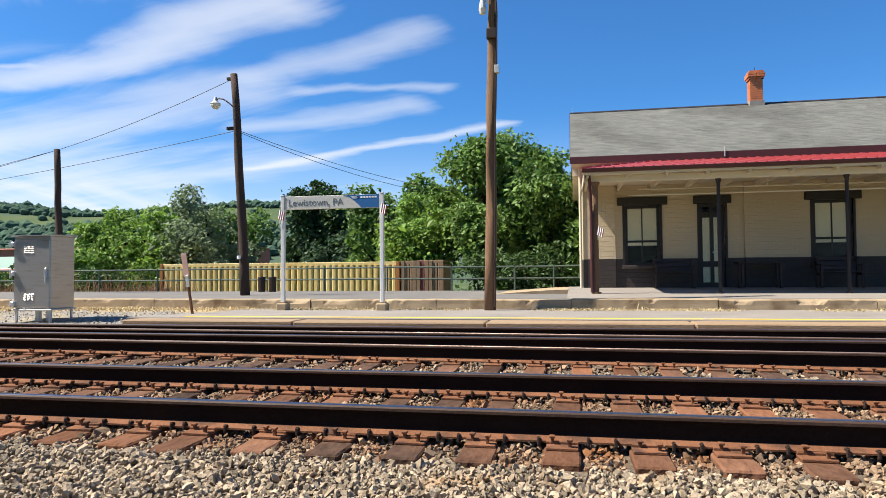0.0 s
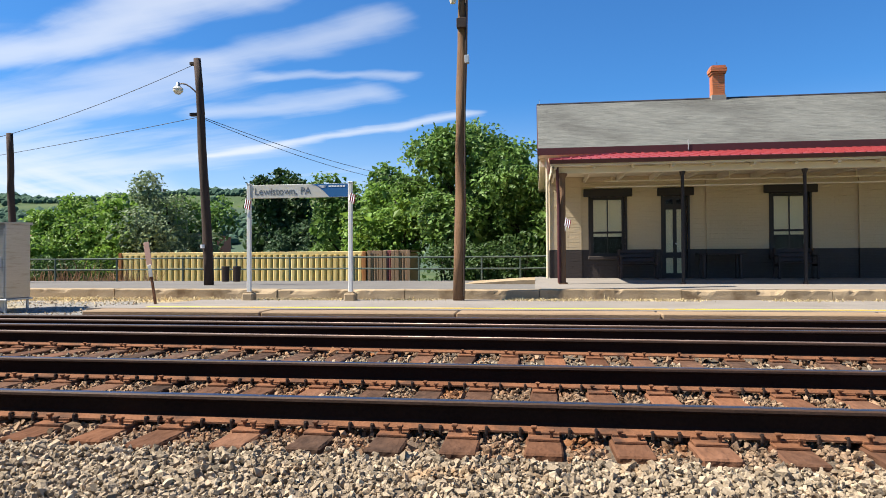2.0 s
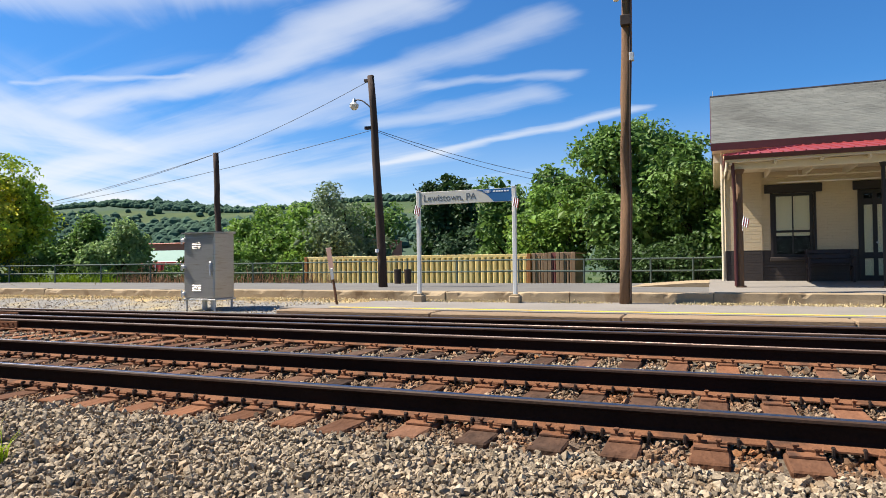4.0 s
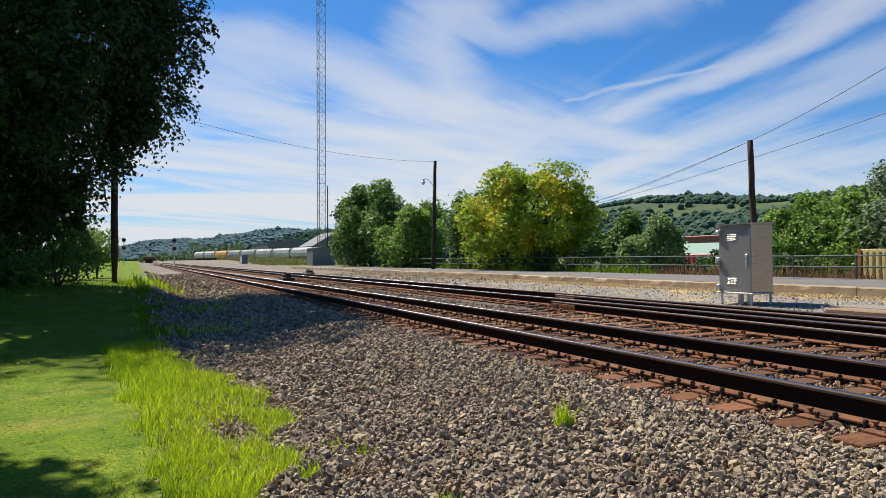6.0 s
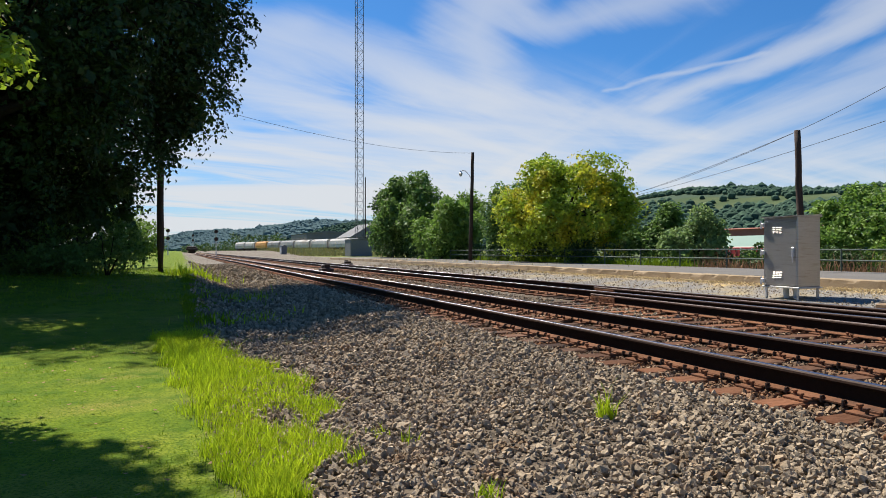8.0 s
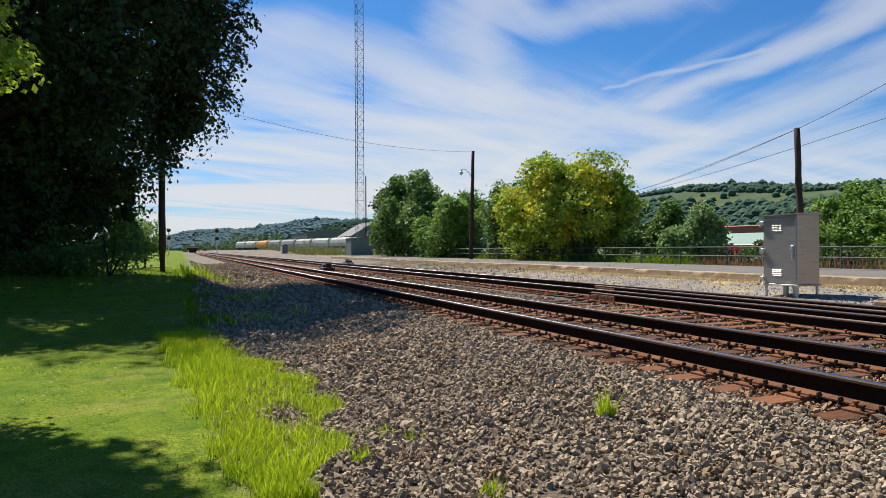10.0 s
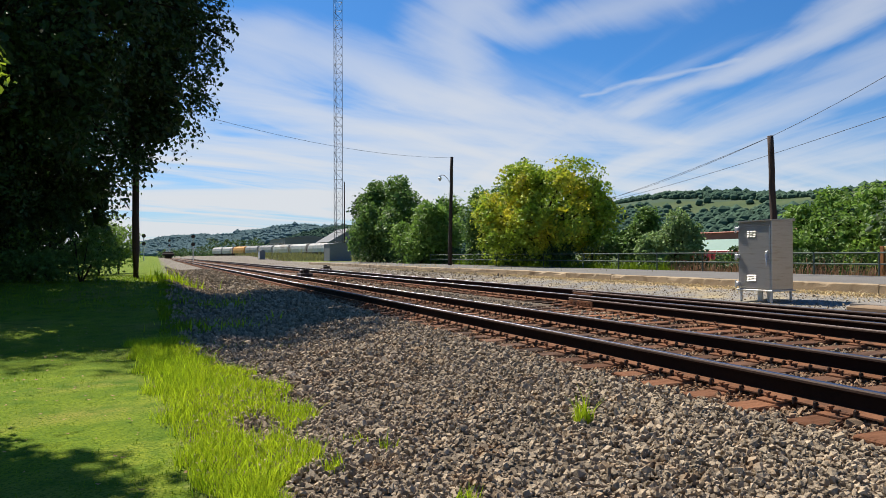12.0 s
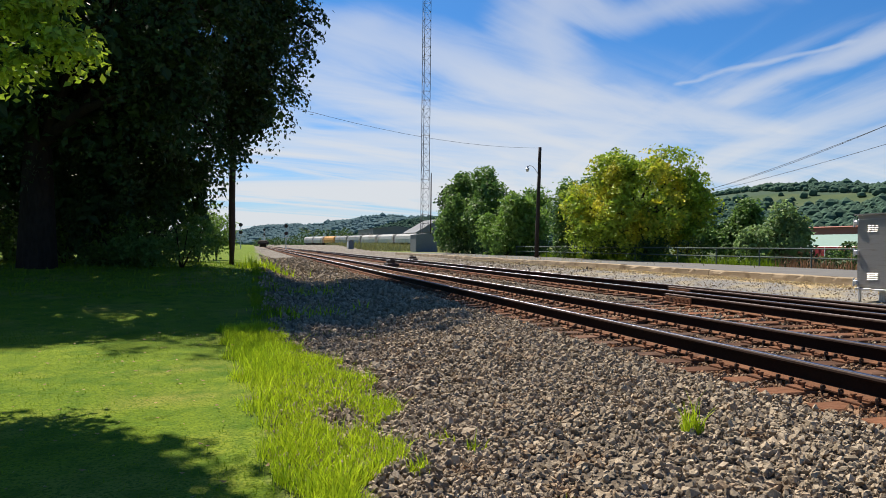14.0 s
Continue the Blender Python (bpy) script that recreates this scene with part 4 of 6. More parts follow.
pole_c = utility_pole(-16.72, 20.6, 0.28, -0.17, 0, 4.87, 0.12, 0.10, M["pole_dark"], "dark creosoted timber pole behind the equipment cabinet")
pole_d = utility_pole(-44.4, 20.3, 0.2, 0.46, 0, 7.9, 0.15, 0.11, M["pole_dark"], "dark timber pole with a lamp arm between trees")
street_lamp_arm(pole_d, 5.9, -2.1, 0.9, (0.32, 0), 0.36)
pole_e = utility_pole(-30.0, -0.15, -0.1, 0.15, 0, 10.5, 0.145, 0.12, M["pole_dark"], "dark timber pole standing in lawn beside the big tree")


def wire(name, p0, p1, sag, r, label):
    cu = bpy.data.curves.new(name, "CURVE")
    cu.dimensions, cu.bevel_depth, cu.bevel_resolution = "3D", r, 1
    sp = cu.splines.new("POLY")
    n = 24
    sp.points.add(n)
    for k in range(n + 1):
        s = k / n
        p = Vector(p0).lerp(Vector(p1), s) - Vector((0, 0, sag * 4 * s * (1 - s)))
        sp.points[k].co = (*p, 1)
    cu.materials.append(M["cable"])
    tagged(new(name, cu), label, "cable", "overhead cables")


A_TOP, C_TOP, D_TOP = Vector((-9.3, 18.6, 6.52)), Vector((-16.9, 20.6, 5.12)), Vector((-43.95, 20.3, 8.05))
wire("overhead_cable", A_TOP, C_TOP, 0.12, 0.0085, "thin black overhead cable between timber poles")
wire("overhead_cable", C_TOP, (-60, 34, 4.9), 0.8, 0.0085, "thin black overhead cable running off behind trees")
wire("overhead_cable", C_TOP, (-62, 40, 6.6), 0.9, 0.0085, "thin black overhead cable running off behind trees")
wire("overhead_cable", (-9.2, 18.6, 5.0), (-55, 33, 5.0), 0.7, 0.0085, "thin black overhead cable running off behind trees")
wire("overhead_cable", (-9.15, 18.6, 5.02), (-4.2, 30, 4.3), 0.25, 0.0085, "thin black overhead cable running into a tree")
wire("overhead_cable", (-9.15, 18.6, 4.98), (-4.0, 31, 4.2), 0.38, 0.0085, "thin black overhead cable running into a tree")
wire("overhead_cable", D_TOP, (-32, 1.5, 7.6), 0.55, 0.0085, "thin black overhead cable crossing the tracks")


# ---- platform things ----
def small_flag(parent, x, y, z, turn):
    """A little striped flag that hangs on a short stick."""
    bm = bmesh.new()
    tube(bm, (x, y, z), (x + 0.02, y - 0.02, z + 0.34), 0.006, n=6)
    f = part("flag", bm, M["white"], parent, "small striped hanging flag")
    for k in range(6):
        bm = bmesh.new()
        pts = [(x + 0.015 + 0.022 * k, y - 0.02 - 0.008 * (k % 2), z + 0.33 - 0.012 * k), (x + 0.015 + 0.022 * (k + 1), y - 0.02 - 0.008 * ((k + 1) % 2), z + 0.33 - 0.012 * (k + 1))]
        a, b = (Vector(p) for p in pts)
        low = Vector((-0.035, 0, -0.2))
        vs = [bm.verts.new(p) for p in (a, b, b + low, a + low)]
        bm.faces.new(vs)
        g = bmesh.ops.extrude_face_region(bm, geom=bm.faces[:])
        bmesh.ops.translate(bm, vec=(0, 0.003, 0), verts=[v for v in g["geom"] if isinstance(v, bmesh.types.BMVert)])
        part("stripe", bm, M["flag_red"] if k % 2 else M["white"], f)


def station_sign():
    s = thing("station_sign", -5.14, 15.6, 0.03, "pale grey and blue station name sign on two posts", "sign")
    for x, top in ((-1.22, 2.66), (1.20, 2.66)):
        bm = bmesh.new()
        box(bm, x - 0.045, -0.045, 0.12, x + 0.045, 0.045, top, 0.012)
        box(bm, x - 0.05, -0.05, top, x + 0.05, 0.05, top + 0.02, 0.004)
        part("post", bm, M["white_paint"], s, "grey painted square post")
        bm = bmesh.new()
        box(bm, x - 0.13, -0.13, -0.06, x + 0.13, 0.13, 0.15, 0.03)
        box(bm, x - 0.085, -0.085, 0.15, x + 0.085, 0.085, 0.18, 0.01)
        part("footing", bm, M["concrete"], s, "square concrete footing")
    bm = bmesh.new()
    box(bm, -1.175, -0.03, 2.335, 1.155, 0.03, 2.645, 0.006)
    panel = part("panel", bm, M["sign_grey"], s, "pale grey panel")
    # blue field with a swept left edge
    bm = bmesh.new()
    arc = [(0.28 + 0.44 * t ** 0.6 - 0.0, 2.641 - 0.302 * t) for t in (0, 0.15, 0.35, 0.55, 0.75, 0.9, 1.0)]
    prism(bm, [(1.151, 2.641)] + arc + [(1.151, 2.339)], "y", -0.034, -0.029)
    part("blue_field", bm, M["sign_blue"], panel, "blue swept field")
    txt = bpy.data.curves.new("lettering", "FONT")
    txt.body, txt.size, txt.extrude = "Lewistown, PA", 0.225, 0.002
    txt.align_x, txt.align_y = "LEFT", "CENTER"
    txt.materials.append(M["sign_ink"])
    ob = new("lettering", txt)
    ob.parent = panel
    ob.matrix_local = pose(-1.08, -0.033, 2.485, 90, 0, 0)
    # maker's mark as plain shapes
    bm = bmesh.new()
    for k in range(3):
        prism(bm, ((0.45 + 0.02 * k, 2.605 - 0.022 * k), (0.66, 2.615 - 0.022 * k), (0.60, 2.602 - 0.022 * k), (0.50 + 0.02 * k, 2.597 - 0.022 * k)), "y", -0.038, -0.033)
    for k in range(6):
        box(bm, 0.70 + 0.067 * k, -0.038, 2.565, 0.752 + 0.067 * k, -0.033, 2.60)
    part("mark", bm, M["white"], panel, "white mark of plain bars")
    small_flag(s, -1.29, -0.06, 2.0, 0)
    small_flag(s, 1.20, -0.07, 2.1, 0)


def marker_stake():
    s = thing("marker_post", -7.84, 14.2, -0.02, "leaning rusty marker post with a faded pink plate", "marker post")
    bm = bmesh.new()
    box(bm, -0.025, -0.02, -0.3, 0.025, 0.02, 0.98, 0.004, pose(0, 0, 0, 0, -9.5, 0))
    part("post", bm, M["tie"], s)
    bm = bmesh.new()
    box(bm, -0.06, -0.035, 0.86, 0.07, -0.022, 1.37, 0.005, pose(0, 0, 0, 0, -9, 0))
    part("plate", bm, M["stake"], s)
    bm = bmesh.new()
    box(bm, -0.035, -0.04, 0.62, 0.045, -0.025, 0.88, 0.004, pose(0, 0, 0, 0, -9, 0))
    part("tag", bm, M["galv"], s, "small pale metal tag")


def equipment_cabinet():
    c = thing("equipment_cabinet", -11.36, 13.95, -0.16, "brushed aluminium trackside equipment cabinet on legs", "cabinet")
    hx, hy, z0, z1 = 0.47, 0.35, 0.30, 1.90
    bm = bmesh.new()
    box(bm, -hx, -hy, z0, hx, hy, z1, 0.012)
    body = part("body", bm, M["alu"], c)
    bm = bmesh.new()
    prism(bm, ((-hy - 0.07, z1 + 0.0), (-hy - 0.07, z1 + 0.025), (hy + 0.03, z1 + 0.06), (hy + 0.03, z1)), "x", -hx - 0.03, hx + 0.03)
    part("lid", bm, M["alu"], c, "sloping rain lid")
    bm = bmesh.new()
    box(bm, -hx + 0.02, -hy - 0.028, z0 + 0.03, hx - 0.02, -hy - 0.003, z1 - 0.09, 0.008)
    door = part("door", bm, M["alu"], c)
    for zc in (z0 + 0.26, z1 - 0.30):
        bm = bmesh.new()
        for col in (-1, 0, 1):
            for row in range(4):
                zz = zc + (row - 1.5) * 0.042
                prism(bm, ((-hy - 0.040, zz), (-hy - 0.026, zz + 0.012), (-hy - 0.026, zz - 0.004)), "x", -0.06 + col * 0.09 - 0.032, -0.06 + col * 0.09 + 0.032)
        part("vent", bm, M["alu"], door, "pale louvred vent")
    for zc in (z0 + 0.12, 1.08, z1 - 0.17):
        bm = bmesh.new()
        box(bm, -hx - 0.02, -hy - 0.09, zc - 0.05, -hx + 0.07, -hy - 0.02, zc + 0.05, 0.015)
        tube(bm, (-hx - 0.03, -hy - 0.06, zc - 0.09), (-hx - 0.03, -hy - 0.06, zc + 0.09), 0.022, n=8)
        part("hinge", bm, M["galv"], door)
    bm = bmesh.new()
    box(bm, hx - 0.13, -hy - 0.06, 0.98, hx - 0.07, -hy - 0.02, 1.2, 0.01)
    tube(bm, (hx - 0.10, -hy - 0.07, 1.13), (hx - 0.05, -hy - 0.10, 0.86), 0.018, 0.014, 8)
    part("handle", bm, M["galv"], door)
    for x in (-hx + 0.04, hx - 0.04):
        for y in (-hy + 0.04, hy - 0.04):
            bm = bmesh.new()
            box(bm, x - 0.022, y - 0.022, -0.1, x + 0.022, y + 0.022, z0 - 0.03, 0.003)
            part("leg", bm, M["galv"], c)
    bm = bmesh.new()
    box(bm, -hx - 0.04, -hy - 0.03, z0 - 0.035, hx + 0.04, hy + 0.03, z0 - 0.002, 0.004)
    part("base_frame", bm, M["galv"], c)
    for x in (-0.15, 0.12):
        bm = bmesh.new()
        tube(bm, (x, 0, -0.1), (x, 0, z0), 0.065, n=12)
        part("conduit", bm, M["white_paint"], c, "grey cable conduit")


station_sign()
marker_stake()
equipment_cabinet()


# ---- fence ----
def pipe_fence():
    f = thing("pipe_fence", 0, 21.85, 0.2, "two-rail pipe fence behind the platform", "fence")
    posts = [-52, -46, -40, -34, -30, -27.0, -24.2, -21.4, -18.8, -16.2, -13.9, -11.5, -9.6, -7.76, -5.6, -3.47, -1.46, -0.25]
    for x in posts:
        bm = bmesh.new()
        tube(bm, (x, 0, -0.2), (x, 0, 0.83), 0.03, n=8)
        part("post", bm, M["fence"], f)
    for z in (0.81, 0.44):
        ends = posts + [0.62]
        for a, b in zip(ends, ends[1:]):
            bm = bmesh.new()
            tube(bm, (a, 0, z + 0.012 * math.sin(a * 2)), (b, 0, z + 0.012 * math.sin(b * 2)), 0.026, n=8)
            part("rail", bm, M["fence"], f)


pipe_fence()


def waste_bin(x, y, z):
    b = thing("waste_bin", x, y, z, "dark round waste bin on the platform by the fence", "waste bin", "waste bins")
    bm = bmesh.new()
    tube(bm, (0, 0, 0), (0, 0, 0.46), 0.11, 0.125, 14)
    part("drum", bm, M["black_iron"], b)
    bm = bmesh.new()
    tube(bm, (0, 0, 0.46), (0, 0, 0.5), 0.13, 0.12, 14)
    part("rim", bm, M["dark_trim"], b)


waste_bin(-9.72, 21.3, 0.245)
waste_bin(-9.36, 21.35, 0.245)


# ---- containers beyond the fence ----
def corrugated(x0, x1, y, z0, z1, pitch, material, label):
    c = thing("freight_container", (x0 + x1) / 2, y, z0, label, "container")
    hx = (x1 - x0) / 2
    prof = []
    dep = min(0.17, pitch * 0.6)
    x = -hx + 0.12
    while x < hx - 0.12 - pitch:
        prof += [(x, dep - 0.1), (x + pitch * 0.14, dep - 0.1), (x + pitch * 0.22, dep * 0.3 - 0.1), (x + pitch * 0.40, -0.1), (x + pitch * 0.76, -0.1), (x + pitch * 0.94, dep * 0.3 - 0.1), (x + pitch, dep - 0.1)]
        x += pitch
    bm = bmesh.new()
    prism(bm, prof + [(hx - 0.12, 0.0), (hx - 0.12, 2.35), (-hx + 0.12, 2.35)], "z", 0.14, z1 - z0 - 0.12)
    part("corrugated_wall", bm, material, c)
    for a, b in ((-hx, -hx + 0.14), (hx - 0.14, hx)):
        bm = bmesh.new()
        box(bm, a, -0.12, 0, b, 0.06, z1 - z0, 0.01)
        part("corner_post", bm, M["orange_rust"] if hx > 2 else M["brown_box"], c)
    bm = bmesh.new()
    box(bm, -hx, -0.085, z1 - z0 - 0.13, hx, 0.06, z1 - z0, 0.01)
    part("top_rail", bm, material, c)
    bm = bmesh.new()
    box(bm, -hx, -0.085, 0, hx, 0.06, 0.15, 0.01)
    part("bottom_rail", bm, material, c)
    bm = bmesh.new()
    box(bm, -hx + 0.01, 0.06, z1 - z0 - 0.06, hx - 0.01, 2.4, z1 - z0 - 0.01)
    part("roof", bm, material, c)


corrugated(-16.55, -6.25, 26.0, -1.6, 1.26, 0.245, M["yellow_box"], "faded yellow corrugated freight container")
corrugated(-6.2, -5.6, 26.02, -1.6, 1.28, 0.11, M["brown_box"], "rusty brown steel container end panel")
corrugated(-5.58, -5.12, 26.02, -1.6, 1.29, 0.09, M["red_box"], "dull maroon steel container end panel")
corrugated(-5.1, -4.52, 26.02, -1.6, 1.30, 0.11, M["brown_box"], "rusty brown steel container end panel")


# ---- station ----
WALL_Y, X0, X1 = 20.8, 0.64, 34.0
FLOOR = 0.37


def bricks_on(parent, x0, x1, z0, z1, y, material, holes=()):
    """Courses of painted brick, joined in one part: each brick a few millimetres proud."""
    v, f, k = [], [], 0
    course, length = 0.073, 0.215
    row, z = 0, z0
    while z + course <= z1 + 0.001:
        x = x0 - (length / 2 if row % 2 else 0)
        while x < x1:
            a, b = max(x + 0.0035, x0), min(x + length - 0.0035, x1)
            mid = (a + b) / 2
            if b - a > 0.03 and not any(h[0] < mid < h[1] and h[2] < z + course / 2 < h[3] for h in holes):
                d = y - 0.005 - 0.0012 * ((row * 7 + int(x * 31)) % 3)
                za, zb = z + 0.0035, z + course - 0.0035
                v += [(a, d, za), (b, d, za), (b, d, zb), (a, d, zb), (a - 0.003, y, za - 0.003), (b + 0.003, y, za - 0.003), (b + 0.003, y, zb + 0.003), (a - 0.003, y, zb + 0.003)]
                f += [(k, k + 1, k + 2, k + 3), (k, k + 4, k + 5, k + 1), (k + 1, k + 5, k + 6, k + 2), (k + 2, k + 6, k + 7, k + 3), (k + 3, k + 7, k + 4, k)]
                k += 8
            x += length
        z += course
        row += 1
    raw("brickwork", v, f, material, "", parent=parent)


def station():
    st = thing("station_house", X0, WALL_Y, FLOOR, "single-storey cream brick station with dark base and red canopy", "building")
    W = lambda x: x - X0
    Z = lambda z: z - FLOOR
    openings = [(1.82, 2.80, 1.0, 2.73, "w"), (3.87, 4.55, 0.38, 2.73, "d"), (6.82, 7.83, 1.0, 2.76, "w"), (10.2, 10.9, 0.38, 2.73, "d"), (12.6, 13.6, 1.0, 2.76, "w"), (16.6, 17.6, 1.0, 2.76, "w")]
    band = 1.19
    # walls with real openings, in upright strips
    for nm, zlo, zhi, mt in (("base_band", 0.2, band, M["dark_band"]), ("wall", band, 4.1, M["cream"])):
        bm = bmesh.new()
        xs = [X0]
        for o in openings:
            xs += [o[0], o[1]]
        xs.append(X1)
        for k in range(0, len(xs), 2):
            box(bm, W(xs[k]), 0, Z(zlo), W(xs[k + 1]), 0.35, Z(zhi))
        for o in openings:
            if o[2] > zlo and min(o[2], zhi) > zlo:
                box(bm, W(o[0]), 0.0, Z(zlo), W(o[1]), 0.35, Z(min(o[2], zhi)))
            if o[3] < zhi:
                box(bm, W(o[0]), 0.0, Z(max(o[3], zlo)), W(o[1]), 0.35, Z(zhi))
        # end wall and back
        box(bm, 0, 0.35, Z(zlo), 0.35, 8.0, Z(zhi))
        box(bm, W(X1) - 0.35, 0.35, Z(zlo), W(X1), 8.0, Z(zhi))
        box(bm, 0.35, 7.65, Z(zlo), W(X1) - 0.35, 8.0, Z(zhi))
        part(nm, bm, mt, st)
    bm = bmesh.new()
    prism(bm, ((0.02, Z(4.1)), (7.98, Z(4.1)), (4.0, Z(6.4))), "x", 0.0, 0.3)
    part("gable", bm, M["cream"], st)
    # room surfaces coloured near-black to stand for an unlit room
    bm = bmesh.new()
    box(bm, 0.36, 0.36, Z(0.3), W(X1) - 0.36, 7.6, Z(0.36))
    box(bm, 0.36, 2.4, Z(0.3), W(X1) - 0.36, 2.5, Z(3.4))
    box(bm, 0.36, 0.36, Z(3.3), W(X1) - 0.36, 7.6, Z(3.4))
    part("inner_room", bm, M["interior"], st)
    # pilasters
    for a, b in ((0.64, 1.55), (5.05, 5.72), (9.1, 9.8), (14.3, 15.0)):
        for nm, zlo, zhi, mt in (("pilaster_base", 0.2, band, M["dark_band"]), ("pilaster", band, 3.95, M["cream"])):
            bm = bmesh.new()
            box(bm, W(a), -0.07, Z(zlo), W(b), 0.0, Z(zhi))
            p = part(nm, bm, mt, st)
            bricks_on(p, W(a), W(b), Z(zlo), Z(zhi), -0.07, mt)
    holes = [(W(o[0]) - 0.17, W(o[1]) + 0.17, Z(o[2]) - 0.14 if o[4] == "w" else -1, Z(o[3]) + 0.05) for o in openings]
    holes += [(W(o[0]) - 0.31, W(o[1]) + 0.31, Z(o[3]) - 0.05, Z(o[3]) + 0.27) for o in openings]
    holes += [(W(a), W(b), -1, 9) for a, b in ((0.64, 1.55), (5.05, 5.72))]
    bricks_on(st, 0, W(9.1), Z(band), Z(3.9), 0.0, M["cream"], holes)
    bricks_on(st, 0, W(9.1), Z(0.36), Z(band - 0.03), 0.0, M["dark_band"], holes)
    for x0, x1, z0, z1, kind in openings:
        if kind == "w":
            w = part("window", M_box(W(x0), 0.06, Z(z0), W(x1), 0.12, Z(z1), 0.085), M["dark_trim"], st, "dark sash window with a half-drawn blind")
            zm = Z(z0) + (z1 - z0) * 0.40
            xm = (W(x0) + W(x1)) / 2
            bm = bmesh.new()
            box(bm, W(x0) + 0.08, 0.065, zm - 0.03, W(x1) - 0.08, 0.115, zm + 0.03, 0.005)
            box(bm, xm - 0.015, 0.07, Z(z0) + 0.08, xm + 0.015, 0.11, Z(z1) - 0.08)
            part("sash_bar", bm, M["dark_trim"], w)
            bm = bmesh.new()
            box(bm, W(x0) + 0.07, 0.102, zm + 0.02 - 0.14, W(x1) - 0.07, 0.106, Z(z1) - 0.07)
            part("blind", bm, M["shade_cloth"], w, "pale half-drawn roller blind")
            bm = bmesh.new()
            for (a, b) in ((W(x0) + 0.07, xm), (xm, W(x1) - 0.07)):
                box(bm, a, 0.09, Z(z0) + 0.07, b - 0.001, 0.094, Z(z1) - 0.07)
            g = part("pane", bm, M["glass"], w)
            g.visible_shadow = False
            bm = bmesh.new()
            box(bm, W(x0) - 0.08, -0.11, Z(z0) - 0.10, W(x1) + 0.08, 0.1, Z(z0), 0.01)
            part("sill", bm, M["dark_band"], w)
        else:
            d = part("door", M_box(W(x0), 0.08, Z(z0), W(x1), 0.16, Z(z1), 0.09), M["dark_trim"], st, "dark double door with tall narrow panes")
            xm = (W(x0) + W(x1)) / 2
            bm = bmesh.new()
            box(bm, xm - 0.05, 0.085, Z(z0), xm + 0.05, 0.155, Z(z1))
            for z in (Z(0.42), Z(1.02), Z(2.42)):
                box(bm, W(x0) + 0.05, 0.09, z - 0.08, W(x1) - 0.05, 0.15, z + 0.08)
            part("door_rail", bm, M["dark_trim"], d)
            bm = bmesh.new()
            for a, b in ((W(x0) + 0.085, xm - 0.045), (xm + 0.045, W(x1) - 0.085)):
                box(bm, a, 0.118, Z(0.5), b, 0.122, Z(2.36))
            part("curtain", bm, M["shade_cloth"], d, "pale curtain behind glass")
            bm = bmesh.new()
            box(bm, W(x0) + 0.09, 0.11, Z(0.5), W(x1) - 0.09, 0.114, Z(2.64))
            g = part("pane", bm, M["glass"], d)
            g.visible_shadow = False
            bm = bmesh.new()
            tube(bm, (xm + 0.03, 0.07, Z(1.35)), (xm + 0.03, 0.02, Z(1.35)), 0.025, n=8)
            part("knob", bm, M["galv"], d)
        bm = bmesh.new()
        over = 0.2 if kind == "w" else 0.165
        box(bm, W(x0) - over, -0.10, Z(z1) + 0.0, W(x1) + over, 0.05, Z(z1) + 0.23, 0.012)
        box(bm, W(x0) - 0.06, -0.03, Z(max(z0, 0.38)), W(x0), 0.05, Z(z1))
        box(bm, W(x1), -0.03, Z(max(z0, 0.38)), W(x1) + 0.06, 0.05, Z(z1))
        part("lintel", bm, M["dark_trim"], st, "heavy dark timber lintel and jambs")
    # main roof
    ridge_y, ridge_z, eave_y, eave_z = 4.0, Z(6.42), -0.62, Z(4.10)
    bm = bmesh.new()
    back = 2 * ridge_y - eave_y
    prism(bm, ((eave_y, eave_z - 0.05), (eave_y, eave_z), (ridge_y, ridge_z), (back, eave_z), (back, eave_z - 0.05), (ridge_y, ridge_z - 0.12)), "x", -0.32, W(X1) + 0.3)
    roof = part("roof", bm, M["shingle"], st, "weathered grey shingle roof")
    sl = math.hypot(ridge_y - eave_y, ridge_z - eave_z)
    ux, uz = (ridge_y - eave_y) / sl, (ridge_z - eave_z) / sl
    v, f, k = [], [], 0
    rows = int(sl / 0.14)
    for r in range(rows):
        s0, s1 = r * sl / rows, (r + 1) * sl / rows + 0.02
        x = -0.33 - (r % 3) * 0.11
        while x < W(13.0):
            n = 0.30 + random.uniform(-0.04, 0.04)
            h0, h1 = 0.0016 + random.uniform(0, 0.003), 0.001
            a, b = max(x, -0.33), x + n - 0.006
            e = max(s0 + random.uniform(-0.022, 0.022), 0.0)
            for (q, s, h) in ((a, e, h0), (b, e, h0), (b, s1, h1), (a, s1, h1), (a, e, 0), (b, e, 0)):
                v.append((q, eave_y + ux * s - uz * h, eave_z + uz * s + ux * h))
            f += [(k, k + 1, k + 2, k + 3), (k + 4, k + 5, k + 1, k)]
            k += 6
            x += n
    raw("shingles", v, f, M["shingle"], "overlapping grey shingles", parent=roof)
    bm = bmesh.new()
    prism(bm, ((ridge_y - 0.1, ridge_z - 0.03), (ridge_y, ridge_z + 0.03), (ridge_y + 0.1, ridge_z - 0.03)), "x", -0.34, W(X1) + 0.3)
    part("ridge_cap", bm, M["dark_trim"], roof)
    bm = bmesh.new()
    box(bm, -0.34, eave_y - 0.03, eave_z - 0.20, W(X1) + 0.3, eave_y, eave_z - 0.005)
    prism(bm, ((eave_y, eave_z - 0.18), (eave_y, eave_z - 0.01), (ridge_y, ridge_z - 0.01), (ridge_y, ridge_z - 0.18)), "x", -0.35, -0.318)
    part("fascia", bm, M["maroon"], st, "maroon painted fascia")
    bm = bmesh.new()
